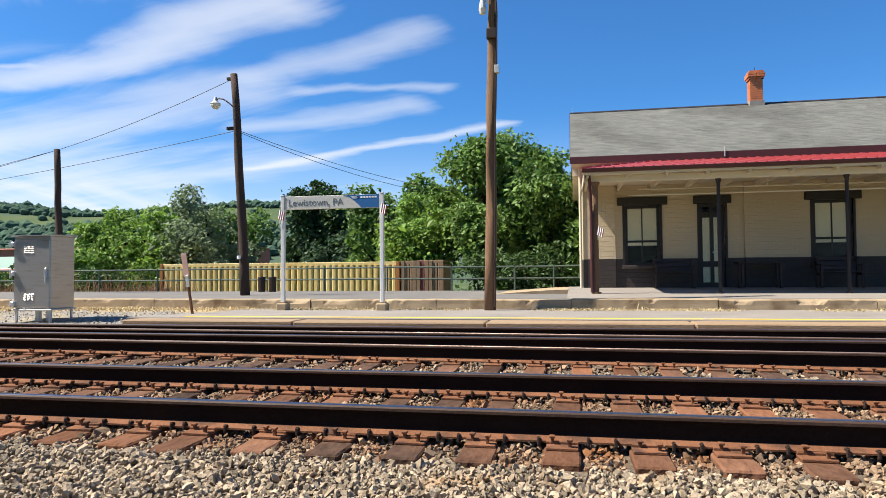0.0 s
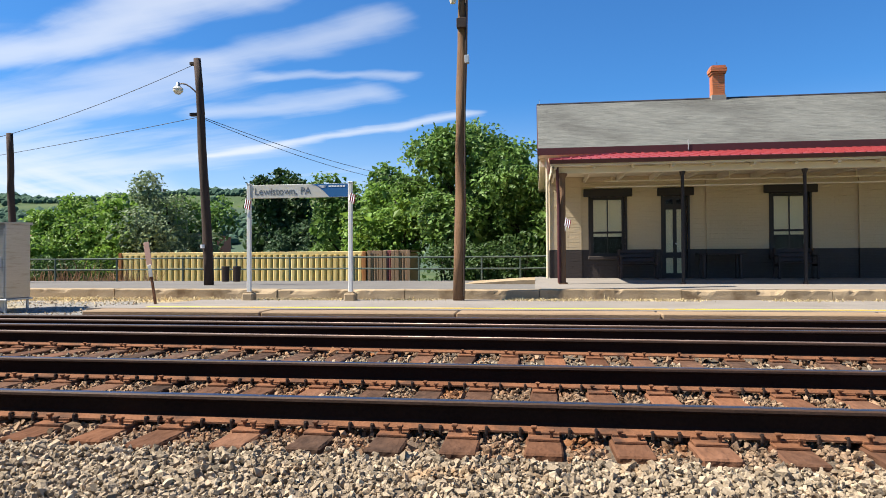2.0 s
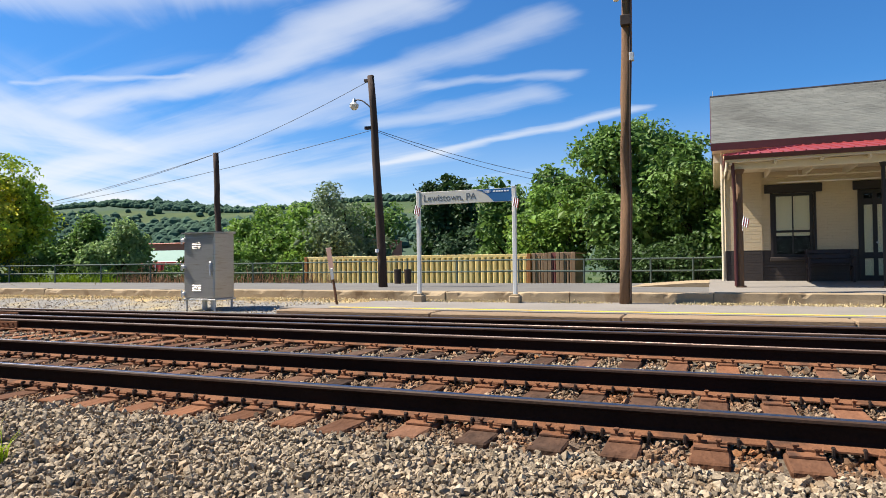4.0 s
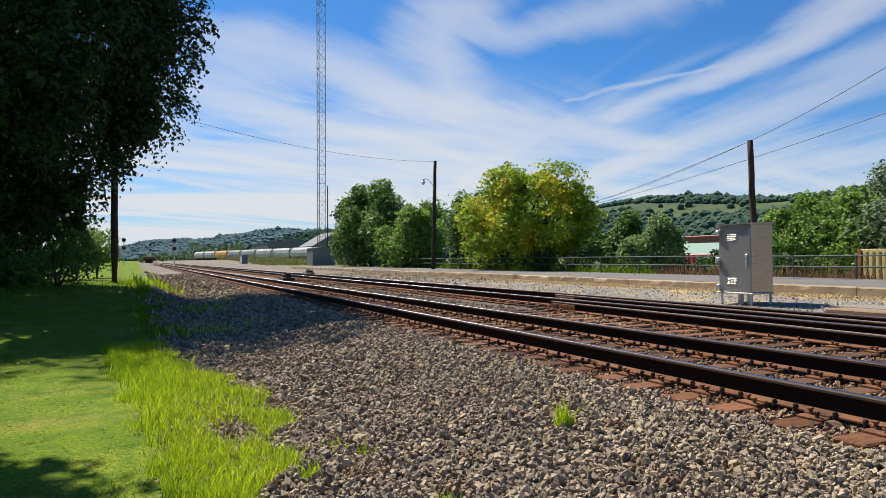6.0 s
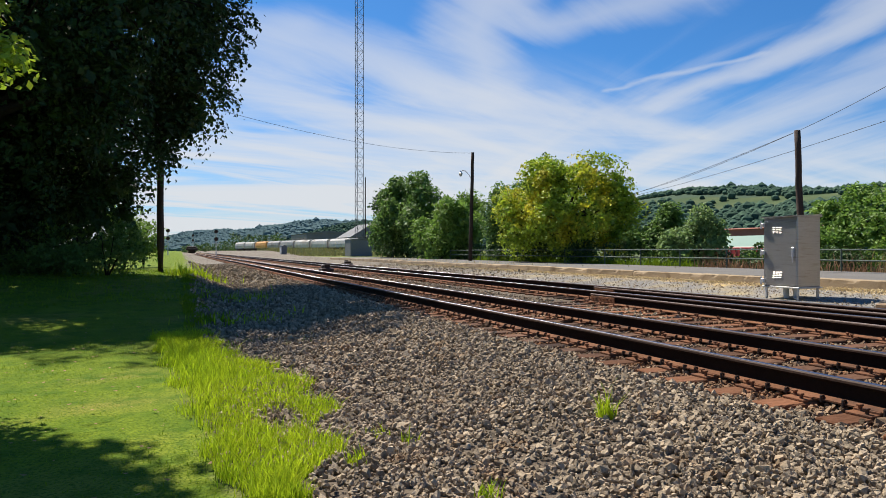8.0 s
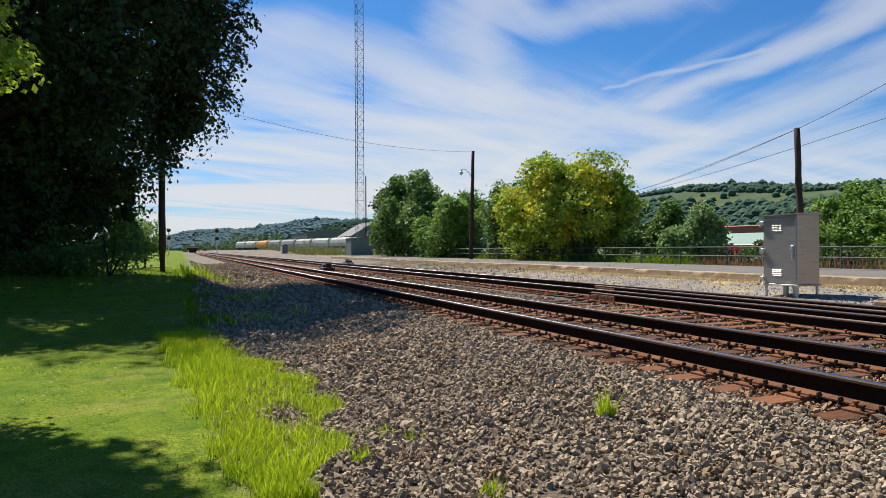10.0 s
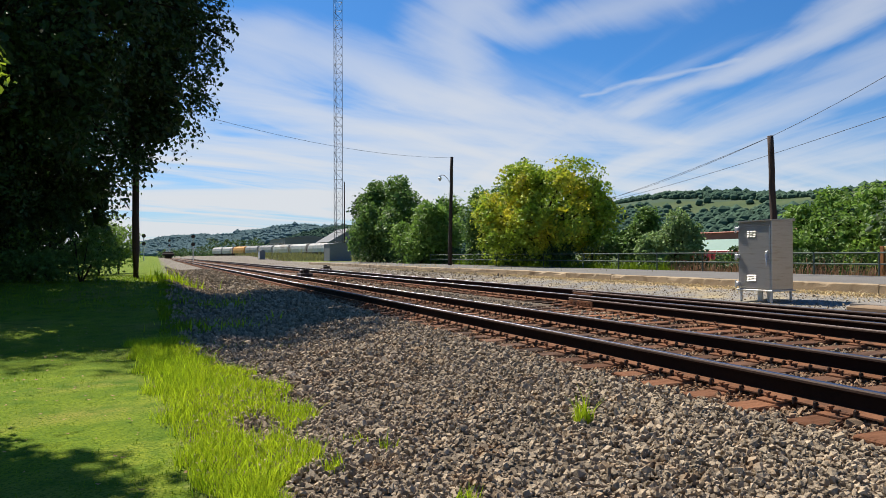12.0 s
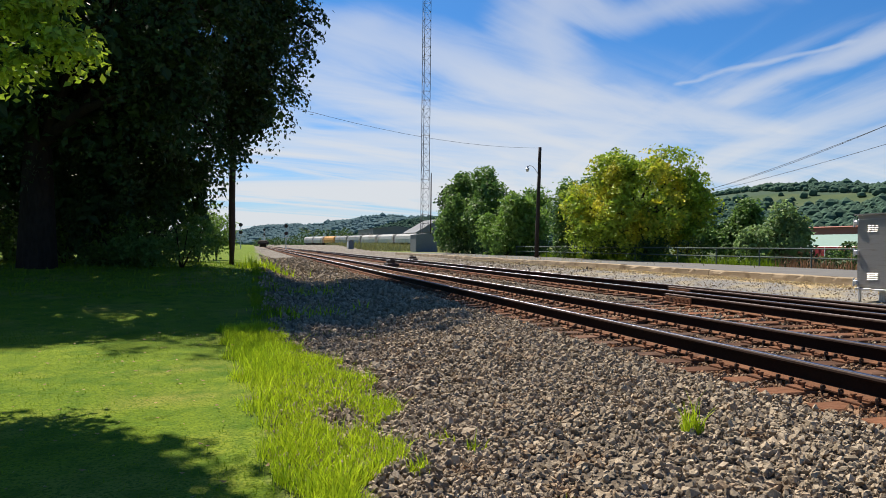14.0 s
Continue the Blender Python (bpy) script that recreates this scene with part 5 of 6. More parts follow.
    prism(bm, ((eave_y, eave_z - 0.20), (0.0, eave_z - 0.20), (0.0, eave_z - 0.17), (eave_y, eave_z - 0.17)), "x", -0.31, W(X1))
    prism(bm, ((0.0, eave_z - 0.45), (0.0, eave_z - 0.2), (8.0, eave_z - 0.2), (8.0, eave_z - 0.45)), "x", -0.28, -0.02)
    part("soffit", bm, M["cream_trim"], st)
    # canopy: red ribbed metal on joists
    cf_y, cf_z, cb_y, cb_z = 17.42 - WALL_Y, Z(3.36), -0.45, Z(3.93)
    hip = 2.0
    bm = bmesh.new()
    pts = [(-0.06, cf_y, cf_z), (W(X1), cf_y, cf_z), (W(X1), cb_y, cb_z), (hip, cb_y, cb_z), (-0.06, cb_y, cf_z + 0.02)]
    up_v = [bm.verts.new(p) for p in pts]
    dn_v = [bm.verts.new((p[0], p[1], p[2] - 0.025)) for p in pts]
    for q in ((0, 1, 2, 3), (0, 3, 4)):
        bm.faces.new([up_v[i] for i in q])
        bm.faces.new([dn_v[i] for i in reversed(q)])
    for i in range(5):
        j = (i + 1) % 5
        bm.faces.new((up_v[i], dn_v[i], dn_v[j], up_v[j]))
    canopy = part("canopy", bm, M["red_roof"], st, "red ribbed metal canopy roof with a hipped end")
    bm = bmesh.new()
    x = 0.0
    while x < W(X1):
        s = min(1.0, (x + 0.06) / (hip + 0.06))
        yy, zz = cf_y + (cb_y - cf_y) * s, cf_z + (cb_z - cf_z) * s
        prism(bm, ((cf_y, cf_z), (cf_y, cf_z + 0.025), (yy, zz + 0.025), (yy, zz)), "x", x, x + 0.03)
        x += 0.23
    part("standing_ribs", bm, M["red_roof"], canopy)
    bm = bmesh.new()
    tube(bm, (-0.06, cf_y, cf_z + 0.01), (hip, cb_y, cb_z + 0.01), 0.03, n=6)
    part("hip_cap", bm, M["red_roof"], canopy)
    bm = bmesh.new()
    prism(bm, ((cf_y - 0.02, cf_z - 0.16), (cf_y - 0.02, cf_z - 0.01), (cf_y + 0.03, cf_z - 0.01), (cf_y + 0.03, cf_z - 0.16)), "x", -0.04, W(X1))
    part("canopy_fascia", bm, M["cream_trim"], canopy)
    bm = bmesh.new()
    prism(bm, ((cf_y - 0.13, cf_z - 0.03), (cf_y - 0.13, cf_z - 0.02), (cf_y - 0.02, cf_z - 0.02), (cf_y - 0.02, cf_z - 0.11), (cf_y - 0.09, cf_z - 0.11)), "x", -0.06, W(X1))
    part("gutter", bm, M["maroon"], canopy, "maroon rain gutter")
    bm = bmesh.new()
    prism(bm, ((cf_y + 0.03, cf_z - 0.07), (cf_y + 0.03, cf_z - 0.05), (0.0, cf_z - 0.02), (0.0, cf_z - 0.04)), "x", -0.01, W(X1))
    part("canopy_soffit", bm, M["cream_trim"], canopy, "cream boarded canopy underside")
    x = 0.05
    while x < W(20):
        part("joist", M_prism(((cf_y + 0.05, cf_z - 0.22), (cf_y + 0.05, cf_z - 0.07), (-0.01, cf_z - 0.04), (-0.01, cf_z - 0.2)), x, x + 0.06), M["cream_trim"], canopy)
        x += 0.93
    bm = bmesh.new()
    box(bm, -0.02, 17.72 - WALL_Y, Z(3.05), W(X1), 17.88 - WALL_Y, Z(3.21), 0.01)
    part("canopy_beam", bm, M["cream_trim"], canopy)
    bm = bmesh.new()
    prism(bm, ((cf_y + 0.05, Z(3.05)), (cf_y + 0.05, cf_z - 0.05), (0, cf_z - 0.03), (0, Z(3.2))), "x", -0.02, 0.0)
    part("canopy_end_board", bm, M["cream_trim"], canopy)
    # posts
    for k, x in enumerate((0.90, 3.785, 6.59, 9.4, 12.2, 15.0)):
        bm = bmesh.new()
        s = 0.042 if k else 0.07
        tube(bm, (W(x), 17.8 - WALL_Y, -0.09), (W(x), 17.8 - WALL_Y, Z(3.06)), s, n=10)
        tube(bm, (W(x), 17.8 - WALL_Y, -0.09), (W(x), 17.8 - WALL_Y, -0.03), s * 1.7, n=10)
        tube(bm, (W(x), 17.8 - WALL_Y, Z(2.95)), (W(x), 17.8 - WALL_Y, Z(3.06)), s * 1.1, s * 1.9, 10)
        part("post", bm, M["dark_trim"] if k else M["pole"], st, "slim dark iron post" if k else "peeling brown iron post")
    bm = bmesh.new()
    tube(bm, (W(0.76), 17.6 - WALL_Y, Z(3.2)), (W(0.80), 17.72 - WALL_Y, Z(2.3)), 0.04, n=8)
    tube(bm, (W(0.80), 17.72 - WALL_Y, Z(2.3)), (W(0.80), 17.72 - WALL_Y, -0.03), 0.04, n=8)
    part("downspout", bm, M["maroon"], st, "peeling maroon downspout")
    bm = bmesh.new()
    tube(bm, (-0.07, -0.08, Z(4.0)), (-0.07, -0.08, -0.1), 0.04, n=8)
    part("downspout", bm, M["cream_trim"], st, "cream corner downspout")
    bm = bmesh.new()
    for z, y in ((2.94, 18.6), (2.78, 18.5)):
        tube(bm, (W(2.0 - (2.94 - z) * 1.5), y - WALL_Y, Z(z)), (W(20), y - WALL_Y, Z(z)), 0.018, n=6)
    for x in (2.2, 5.1, 8.1, 11):
        tube(bm, (W(x), 18.6 - WALL_Y, Z(2.94)), (W(x), 18.6 - WALL_Y, Z(3.3)), 0.012, n=6)
    part("conduit", bm, M["cream_trim"], st, "thin conduit run under the canopy")
    for x in (3.05, 7.2):
        bm = bmesh.new()
        tube(bm, (W(x), 18.4 - WALL_Y, Z(3.34)), (W(x), 18.4 - WALL_Y, Z(3.22)), 0.06, 0.2, 14)
        part("canopy_lamp", bm, M["galv"], st, "shallow canopy lamp")
    bm = bmesh.new()
    tube(bm, (W(4.45), -0.66, Z(3.95)), (W(4.45), -0.66, Z(4.22)), 0.014, n=6)
    tube(bm, (-0.25, 3.9, ridge_z), (-0.25, 3.9, ridge_z + 0.16), 0.008, n=5)
    part("vent_pipe", bm, M["galv"], st)
    small_flag(st, W(0.95), 17.65 - WALL_Y, Z(1.62), 0)
    # chimneys
    for cx in (6.44, 13.4):
        ch = part("chimney", M_box_solid(W(cx) - 0.235, ridge_y - 0.24, ridge_z - 0.3, W(cx) + 0.235, ridge_y + 0.24, ridge_z + 0.06), M["mortar"], st, "orange brick chimney with a corbelled top")
        v, f, k = [], [], 0
        z, r = ridge_z + 0.06, 0
        while z < ridge_z + 1.08:
            grow = 0.0
            top = (z - ridge_z - 0.06) / 1.02
            if top > 0.70:
                grow = 0.035 if top < 0.78 else 0.065
            if top > 0.93:
                grow = 0.03
            a = 0.20 + grow
            bm = bmesh.new()
            for s in range(4):
                for q in range(2):
                    x0 = -a + q * a + (0.0 if r % 2 else 0.0)
                    box(bm, x0 + 0.004, -a, z + 0.004, x0 + a - 0.004, -a + 0.1, z + 0.066, 0, pose(W(cx), ridge_y, 0, 0, 0, 90 * s))
            part("brick_course", bm, M["brick_red"], ch)
            z += 0.073
            r += 1
        bm = bmesh.new()
        box(bm, W(cx) - 0.19, ridge_y - 0.19, ridge_z, W(cx) + 0.19, ridge_y + 0.19, ridge_z + 1.0)
        part("mortar_core", bm, M["mortar"], ch)
        bm = bmesh.new()
        tube(bm, (W(cx), ridge_y, ridge_z + 1.0), (W(cx), ridge_y, ridge_z + 1.24), 0.008, n=5)
        part("rod", bm, M["black_iron"], ch)


def M_box_solid(*a):
    bm = bmesh.new()
    box(bm, *a)
    return bm


def M_box(x0, y0, z0, x1, y1, z1, t):
    """A rectangular frame of bar width t."""
    bm = bmesh.new()
    box(bm, x0, y0, z0, x0 + t, y1, z1)
    box(bm, x1 - t, y0, z0, x1, y1, z1)
    box(bm, x0 + t, y0 + 0.001, z0, x1 - t, y1, z0 + t)
    box(bm, x0 + t, y0 + 0.001, z1 - t, x1 - t, y1, z1)
    return bm


def M_prism(profile, a, b):
    bm = bmesh.new()
    prism(bm, profile, "x", a, b)
    return bm


station()


def bench(x, y, z, label, w=1.1):
    b = thing("bench", x, y, z, label, "bench", "benches against the station wall")
    for k, (yy, zz, tilt) in enumerate(((-0.30, 0.42, 0), (-0.19, 0.41, 0), (-0.08, 0.40, 0), (0.04, 0.52, 78), (0.07, 0.64, 80), (0.10, 0.77, 80))):
        bm = bmesh.new()
        box(bm, -w / 2, -0.048, -0.014, w / 2, 0.048, 0.014, 0.004, pose(0, yy, zz, tilt, 0, 0))
        part("slat", bm, M["bench_wood"], b)
    for sx in (-w / 2 + 0.06, w / 2 - 0.06):
        bm = bmesh.new()
        box(bm, sx - 0.03, -0.34, 0, sx + 0.03, -0.28, 0.62, 0.005)
        box(bm, sx - 0.03, 0.02, 0, sx + 0.03, 0.08, 0.82, 0.005, pose(0, 0, 0, 4, 0, 0))
        box(bm, sx - 0.035, -0.36, 0.60, sx + 0.035, 0.06, 0.635, 0.006)
        box(bm, sx - 0.025, -0.30, 0.33, sx + 0.025, 0.04, 0.385, 0.004)
        part("end_frame", bm, M["bench_wood"], b)


bench(3.06, 20.2, 0.362, "dark brown slatted bench under the canopy")
bench(7.2, 20.2, 0.362, "dark brown slatted bench below the wide window")


def slim_table(x, y, z):
    t = thing("table", x, y, z, "long dark narrow table against the station wall", "table")
    bm = bmesh.new()
    box(bm, -0.62, -0.25, 0.66, 0.62, 0.25, 0.71, 0.008)
    part("tabletop", bm, M["bench_wood"], t)
    for sx in (-0.48, 0.48):
        for sy in (-0.19, 0.19):
            bm = bmesh.new()
            box(bm, sx - 0.035, sy - 0.035, 0, sx + 0.035, sy + 0.035, 0.66, 0.005)
            part("leg", bm, M["bench_wood"], t)


slim_table(5.3, 20.25, 0.362)


# ---- trees ----
def crown_mesh(parent, lobes, n, size, spread, material, per=22, hollow=0.62):
    """Leaves in clumps over the given lobes (x, y, z, rx, ry, rz), each leaf a bent pointed blade."""
    vol = np.array([l[3] * l[4] * l[5] for l in lobes]) ** 0.72
    n = int(n * 0.84)
    clumps = max(8, n // per)
    which = rng.choice(len(lobes), clumps, p=vol / vol.sum())
    L = np.array(lobes)[which]
    d = rng.normal(size=(clumps, 3))
    d /= np.linalg.norm(d, axis=1)[:, None]
    r = hollow + (1.06 - hollow) * rng.uniform(0, 1, clumps) ** 0.6
    c = L[:, :3] + d * L[:, 3:6] * r[:, None]
    s = 0.82 * spread * rng.uniform(0.55, 1.3, clumps)
    # sprays: each clump is a shallow tilted dish of leaves that face up and outwards
    out = d + (0, 0, 0.9)
    out /= np.linalg.norm(out, axis=1)[:, None]
    q = rng.normal(size=(clumps * per, 3)) * np.repeat(s, per)[:, None]
    up = np.repeat(out, per, 0)
    q -= up * (0.45 * (q * up).sum(1) + 0.12 * (q * q).sum(1) / np.repeat(s, per))[:, None]
    p = np.repeat(c, per, 0) + q
    m = len(p)
    nz = up + rng.normal(size=(m, 3)) * 0.75
    nz /= np.linalg.norm(nz, axis=1)[:, None]
    tx = np.cross(nz, rng.normal(size=(m, 3)))
    tx /= np.linalg.norm(tx, axis=1)[:, None]
    ax = np.stack([tx, np.cross(nz, tx), nz], -1)
    w = 0.80 * size * rng.uniform(0.6, 1.4, m)
    base = np.array([(-0.5, 0, 0), (-0.05, 0.32, 0.07), (0.55, 0, -0.05), (-0.05, -0.32, 0.07)])
    v = np.einsum("nij,kj->nki", ax, base) * w[:, None, None] + p[:, None, :]
    f = np.arange(m * 4).reshape(m, 4)
    raw("crown", v.reshape(-1, 3), f, material, "", parent=parent)


def tree(x, y, z, lobes, trunk_r, n, size, spread, material, label, per=22, hollow=0.62, lean=(0, 0), seed=0):
    t = thing("tree", x, y, z, label, "tree")
    r = random.Random(seed)
    bm = bmesh.new()
    top = max(l[2] for l in lobes)
    pts = [Vector((lean[0] * s + r.uniform(-0.1, 0.1) * s, lean[1] * s, top * s)) for s in (0, 0.25, 0.5, 0.75, 0.95)]
    for k, (p, q) in enumerate(zip(pts, pts[1:])):
        tube(bm, p - Vector((0, 0, 0.3 if k == 0 else 0)), q, trunk_r * (1 - 0.22 * k) * (1.15 if k == 0 else 1), trunk_r * (1 - 0.22 * (k + 1)), 10)
    for l in lobes:
        c = Vector(l[:3])
        s = pts[1].lerp(pts[2], r.uniform(0, 1))
        mid = s.lerp(c, 0.5) + Vector((0, 0, 0.08 * c.length * 0.5))
        tube(bm, s, mid, trunk_r * 0.42, trunk_r * 0.26, 7)
        tube(bm, mid, c, trunk_r * 0.26, trunk_r * 0.12, 7)
        for _ in range(4):
            e = c + Vector((r.uniform(-1, 1) * l[3], r.uniform(-1, 1) * l[4], r.uniform(-0.6, 1) * l[5])) * 0.8
            tube(bm, c, e, trunk_r * 0.11, trunk_r * 0.03, 5)
    part("trunk", bm, M["bark"], t)
    crown_mesh(t, lobes, n, size, spread, material, per, hollow)
    # the dense inner foliage, which lets little light through
    crown_mesh(t, [(*l[:3], l[3] * 0.72, l[4] * 0.72, l[5] * 0.72) for l in lobes], max(300, n // 9), size * 2.1, spread, material, 12, 0.1)
    return t


def lumpy(cx, cy, cz, rx, ry, rz, k, seed):
    """k lobes scattered inside an ellipsoid, for an uneven outline."""
    r = random.Random(seed)
    out = [(cx, cy, cz, rx * 0.54, ry * 0.54, rz * 0.6)]
    for _ in range(int(k * 1.5)):
        a, u = r.uniform(0, 2 * math.pi), r.uniform(-0.75, 0.95)
        q = math.sqrt(1 - u * u)
        s = r.uniform(0.17, 0.36)
        out.append((cx + rx * 0.79 * q * math.cos(a), cy + ry * 0.79 * q * math.sin(a), cz + rz * 0.79 * u, rx * s, ry * s, rz * s))
    return out


# across the tracks
tree(-2.6, 30.5, -2.0, lumpy(0, 0, 5.4, 3.7, 3.2, 3.6, 15, 1), 0.28, 26000, 0.26, 0.36, M["leaf_mid"], "tall leafy green tree behind the container", seed=1)
tree(-6.2, 31.0, -2.0, lumpy(0, 0, 4.0, 2.5, 2.4, 2.9, 9, 2), 0.2, 12000, 0.25, 0.34, M["leaf_bright"], "bright green tree beside the container", seed=2)
tree(0.2, 29.5, -2.0, lumpy(0, 0, 3.8, 2.0, 2.2, 3.2, 8, 3), 0.2, 10000, 0.25, 0.34, M["leaf_mid"], "leafy green tree beside the station", seed=3)
tree(-10.2, 40.0, -3.0, lumpy(0, 0, 6.0, 3.4, 3.0, 4.2, 10, 4), 0.25, 12000, 0.32, 0.42, M["leaf_mid"], "green tree behind the yellow container", seed=4)
tree(-16.6, 43.0, -3.0, lumpy(0, 0, 6.4, 2.2, 2.2, 4.0, 8, 5), 0.22, 7000, 0.34, 0.42, M["leaf_dark"], "slender dark green tree beyond the fence", seed=5)
tree(-18.9, 36.0, -2.5, lumpy(0, 0, 4.4, 2.6, 2.4, 3.3, 8, 6), 0.2, 9000, 0.28, 0.38, M["leaf_mid"], "rounded green tree beyond the fence", seed=6)
tree(-14.2, 42.0, -3.0, lumpy(0, 0, 4.6, 2.3, 2.2, 3.6, 7, 7), 0.2, 8000, 0.28, 0.36, M["leaf_spruce"], "drooping dark green tree beyond the fence", seed=7)
tree(-20.0, 29.0, -2.0, lumpy(0, 0, 3.6, 3.2, 2.8, 2.9, 12, 8), 0.2, 16000, 0.24, 0.34, M["leaf_bright"], "bushy bright green tree behind the fence", seed=8)
tree(-16.6, 29.6, -2.0, lumpy(0, 0, 4.2, 2.2, 2.2, 3.0, 9, 9), 0.2, 12000, 0.20, 0.34, M["leaf_grey"], "grey-green willowy tree behind the fence", seed=9)
tree(-23.6, 27.5, -1.9, lumpy(0, 0, 2.2, 2.0, 1.9, 2.0, 8, 10), 0.15, 9000, 0.22, 0.3, M["leaf_bright"], "low bushy green tree behind the fence", seed=10)
tree(-26.4, 24.6, -0.8, lumpy(0, 0, 2.0, 1.6, 1.6, 1.85, 8, 11), 0.14, 9000, 0.20, 0.26, M["leaf_pale"], "small round pale green tree behind the fence", seed=11)
tree(-30.2, 25.6, -1.2, lumpy(0, 0, 2.4, 1.8, 1.8, 2.3, 8, 12), 0.16, 8000, 0.22, 0.3, M["leaf_mid"], "green sapling tree beside the yellow tree", seed=12)
tree(-37.0, 23.6, -0.4, lumpy(0, 0, 3.7, 5.7, 4.0, 4.1, 22, 13), 0.28, 30000, 0.25, 0.30, M["leaf_yellow"], "broad yellow-green tree turning early", seed=13)
tree(-44.5, 25.4, -0.6, lumpy(0, 0, 4.4, 3.9, 3.4, 4.6, 12, 14), 0.28, 16000, 0.28, 0.38, M["leaf_mid"], "green tree rising behind the yellow tree", seed=14)
tree(-56.0, 23.6, 0.0, lumpy(0, 0, 2.9, 4.6, 3.2, 4.1, 14, 15), 0.25, 16000, 0.34, 0.42, M["leaf_bright"], "light green tree beside the lamp pole", seed=15)
tree(-69.0, 23.8, 0.0, lumpy(0, 0, 3.9, 6.4, 3.8, 5.5, 16, 16), 0.3, 20000, 0.40, 0.5, M["leaf_mid"], "broad green tree at the end of the platform", seed=16)
tree(-78.0, 24.6, 0.2, lumpy(0, 0, 4.2, 4.4, 3.2, 4.8, 10, 17), 0.3, 10000, 0.42, 0.5, M["leaf_dark"], "dark green tree beside the lattice mast", seed=17)

# the large trees on the lawn side
tree(-24.5, -6.0, 0.12, lumpy(-0.6, 2.6, 9.2, 6.4, 5.2, 6.8, 24, 20) + [(-1.5, 7.2, 7.0, 2.0, 1.6, 2.2), (-1.5, 7.6, 9.6, 2.2, 1.7, 2.4), (-1.5, 6.2, 5.0, 1.6, 1.3, 1.3), (-2, 7.0, 12.2, 2.4, 1.9, 2.2), (-1, 2, 4.5, 4, 3.5, 2.0), (-3, -2, 4.0, 4, 4, 2.2)], 0.55, 60000, 0.19, 0.38, M["leaf_dark"], "very large dark shade tree on the lawn", 34, 0.25, seed=20)
crown_mesh(bpy.data.objects["tree.017"], [(-1.5, 6.6, 7.0, 2.2, 1.9, 2.4), (-1.5, 7.2, 9.8, 2.4, 1.9, 2.6), (-1.5, 5.6, 5.0, 1.8, 1.6, 1.4), (-2, 6.6, 12.4, 2.6, 2.0, 2.4), (-1, 3.5, 8.0, 3.5, 3.0, 4.5), (-3.5, 3.9, 3.7, 2.4, 2.0, 2.3), (-3.5, 1.0, 3.2, 3.0, 2.6, 2.6), (-3.2, 5.1, 4.3, 1.4, 1.1, 1.4), (1.6, 6.9, 14.0, 2.6, 2.0, 2.0), (0.2, 7.1, 12.6, 2.6, 2.0, 2.2), (-5.0, 8.6, 15.2, 2.4, 1.8, 1.7), (-3.0, 8.4, 15.6, 2.2, 1.6, 1.6), (-7.0, 8.2, 15.2, 2.4, 1.8, 1.8), (-1.0, 8.0, 16.0, 2.2, 1.6, 1.6), (1.8, 4.6, 14.6, 3.0, 2.6, 2.2)], 60000, 0.19, 0.34, M["leaf_dark"], 34, 0.2)
# oversized leaves added inside the crown as an opaque core that blocks sunlight
crown_mesh(bpy.data.objects["tree.017"], [(-1.5, 6.3, 7.0, 1.6, 1.2, 1.7), (-1.5, 6.7, 9.8, 1.8, 1.2, 1.9), (-2, 6.2, 12.2, 2.0, 1.4, 1.8), (-1, 3.2, 8.5, 3.0, 2.4, 4.0), (1.2, 7.0, 13.8, 1.9, 1.4, 1.4),
                                          (1.2, 4.4, 14.3, 2.2, 1.9, 1.5), (-1, 0, 8.5, 4.0, 3.5, 4.5), (-2, -3, 6.0, 3.5, 3.5, 4.0), (-3.8, 3.4, 3.4, 1.8, 1.5, 1.8), (-3.8, 0.8, 2.8, 2.4, 2.2, 2.2), (-5.0, 8.5, 15.2, 1.9, 1.4, 1.3), (-3.0, 8.3, 15.6, 1.8, 1.3, 1.2), (-7.0, 8.1, 15.2, 1.9, 1.4, 1.4)], 13000, 0.75, 0.3, M["leaf_dark"], 12, 0.0)
tree(-35.0, -8.0, 0.2, lumpy(0, 0.6, 7.2, 7.5, 6.0, 7.0, 16, 21), 0.5, 19000, 0.36, 0.5, M["leaf_dark"], "large dark tree behind the shade tree", 34, 0.5, seed=21)
tree(-23.0, -15.0, 0.3, lumpy(0, 0, 7.2, 7.5, 7.5, 7.4, 16, 22), 0.5, 19000, 0.32, 0.5, M["leaf_dark"], "large dark tree at the lawn's edge", 34, 0.5, seed=22)
tree(-9.4, -8.2, -0.4, lumpy(-0.7, 5.1, 9.9, 2.5, 2.3, 2.2, 14, 23), 0.33, 16000, 0.22, 0.36, M["leaf_bright"], "green shade tree with low lit branches over the lawn", 34, 0.5, seed=23)
crown_mesh(bpy.data.objects["tree.020"], [(0.8, 6.95, 3.55, 0.45, 0.26, 0.18), (0.8, 6.5, 3.85, 0.45, 0.3, 0.22), (0.8, 6.35, 3.3, 0.4, 0.26, 0.18), (0.7, 6.0, 4.2, 0.5, 0.35, 0.3), (0.75, 6.6, 4.3, 0.5, 0.35, 0.3), (0.6, 5.5, 3.5, 0.5, 0.4, 0.3)], 4600, 0.11, 0.14, M["leaf_yellow"], 16, 0.4)
bm = bmesh.new()
limb(bm, [(0, 0.1, 4.2), (0.3, 2.4, 5.0), (0.6, 4.8, 4.7), (0.8, 6.2, 3.95), (0.8, 6.9, 3.6)], [0.10, 0.07, 0.045, 0.02, 0.008], 7)
part("low_branch", bm, M["bark"], bpy.data.objects["tree.020"])


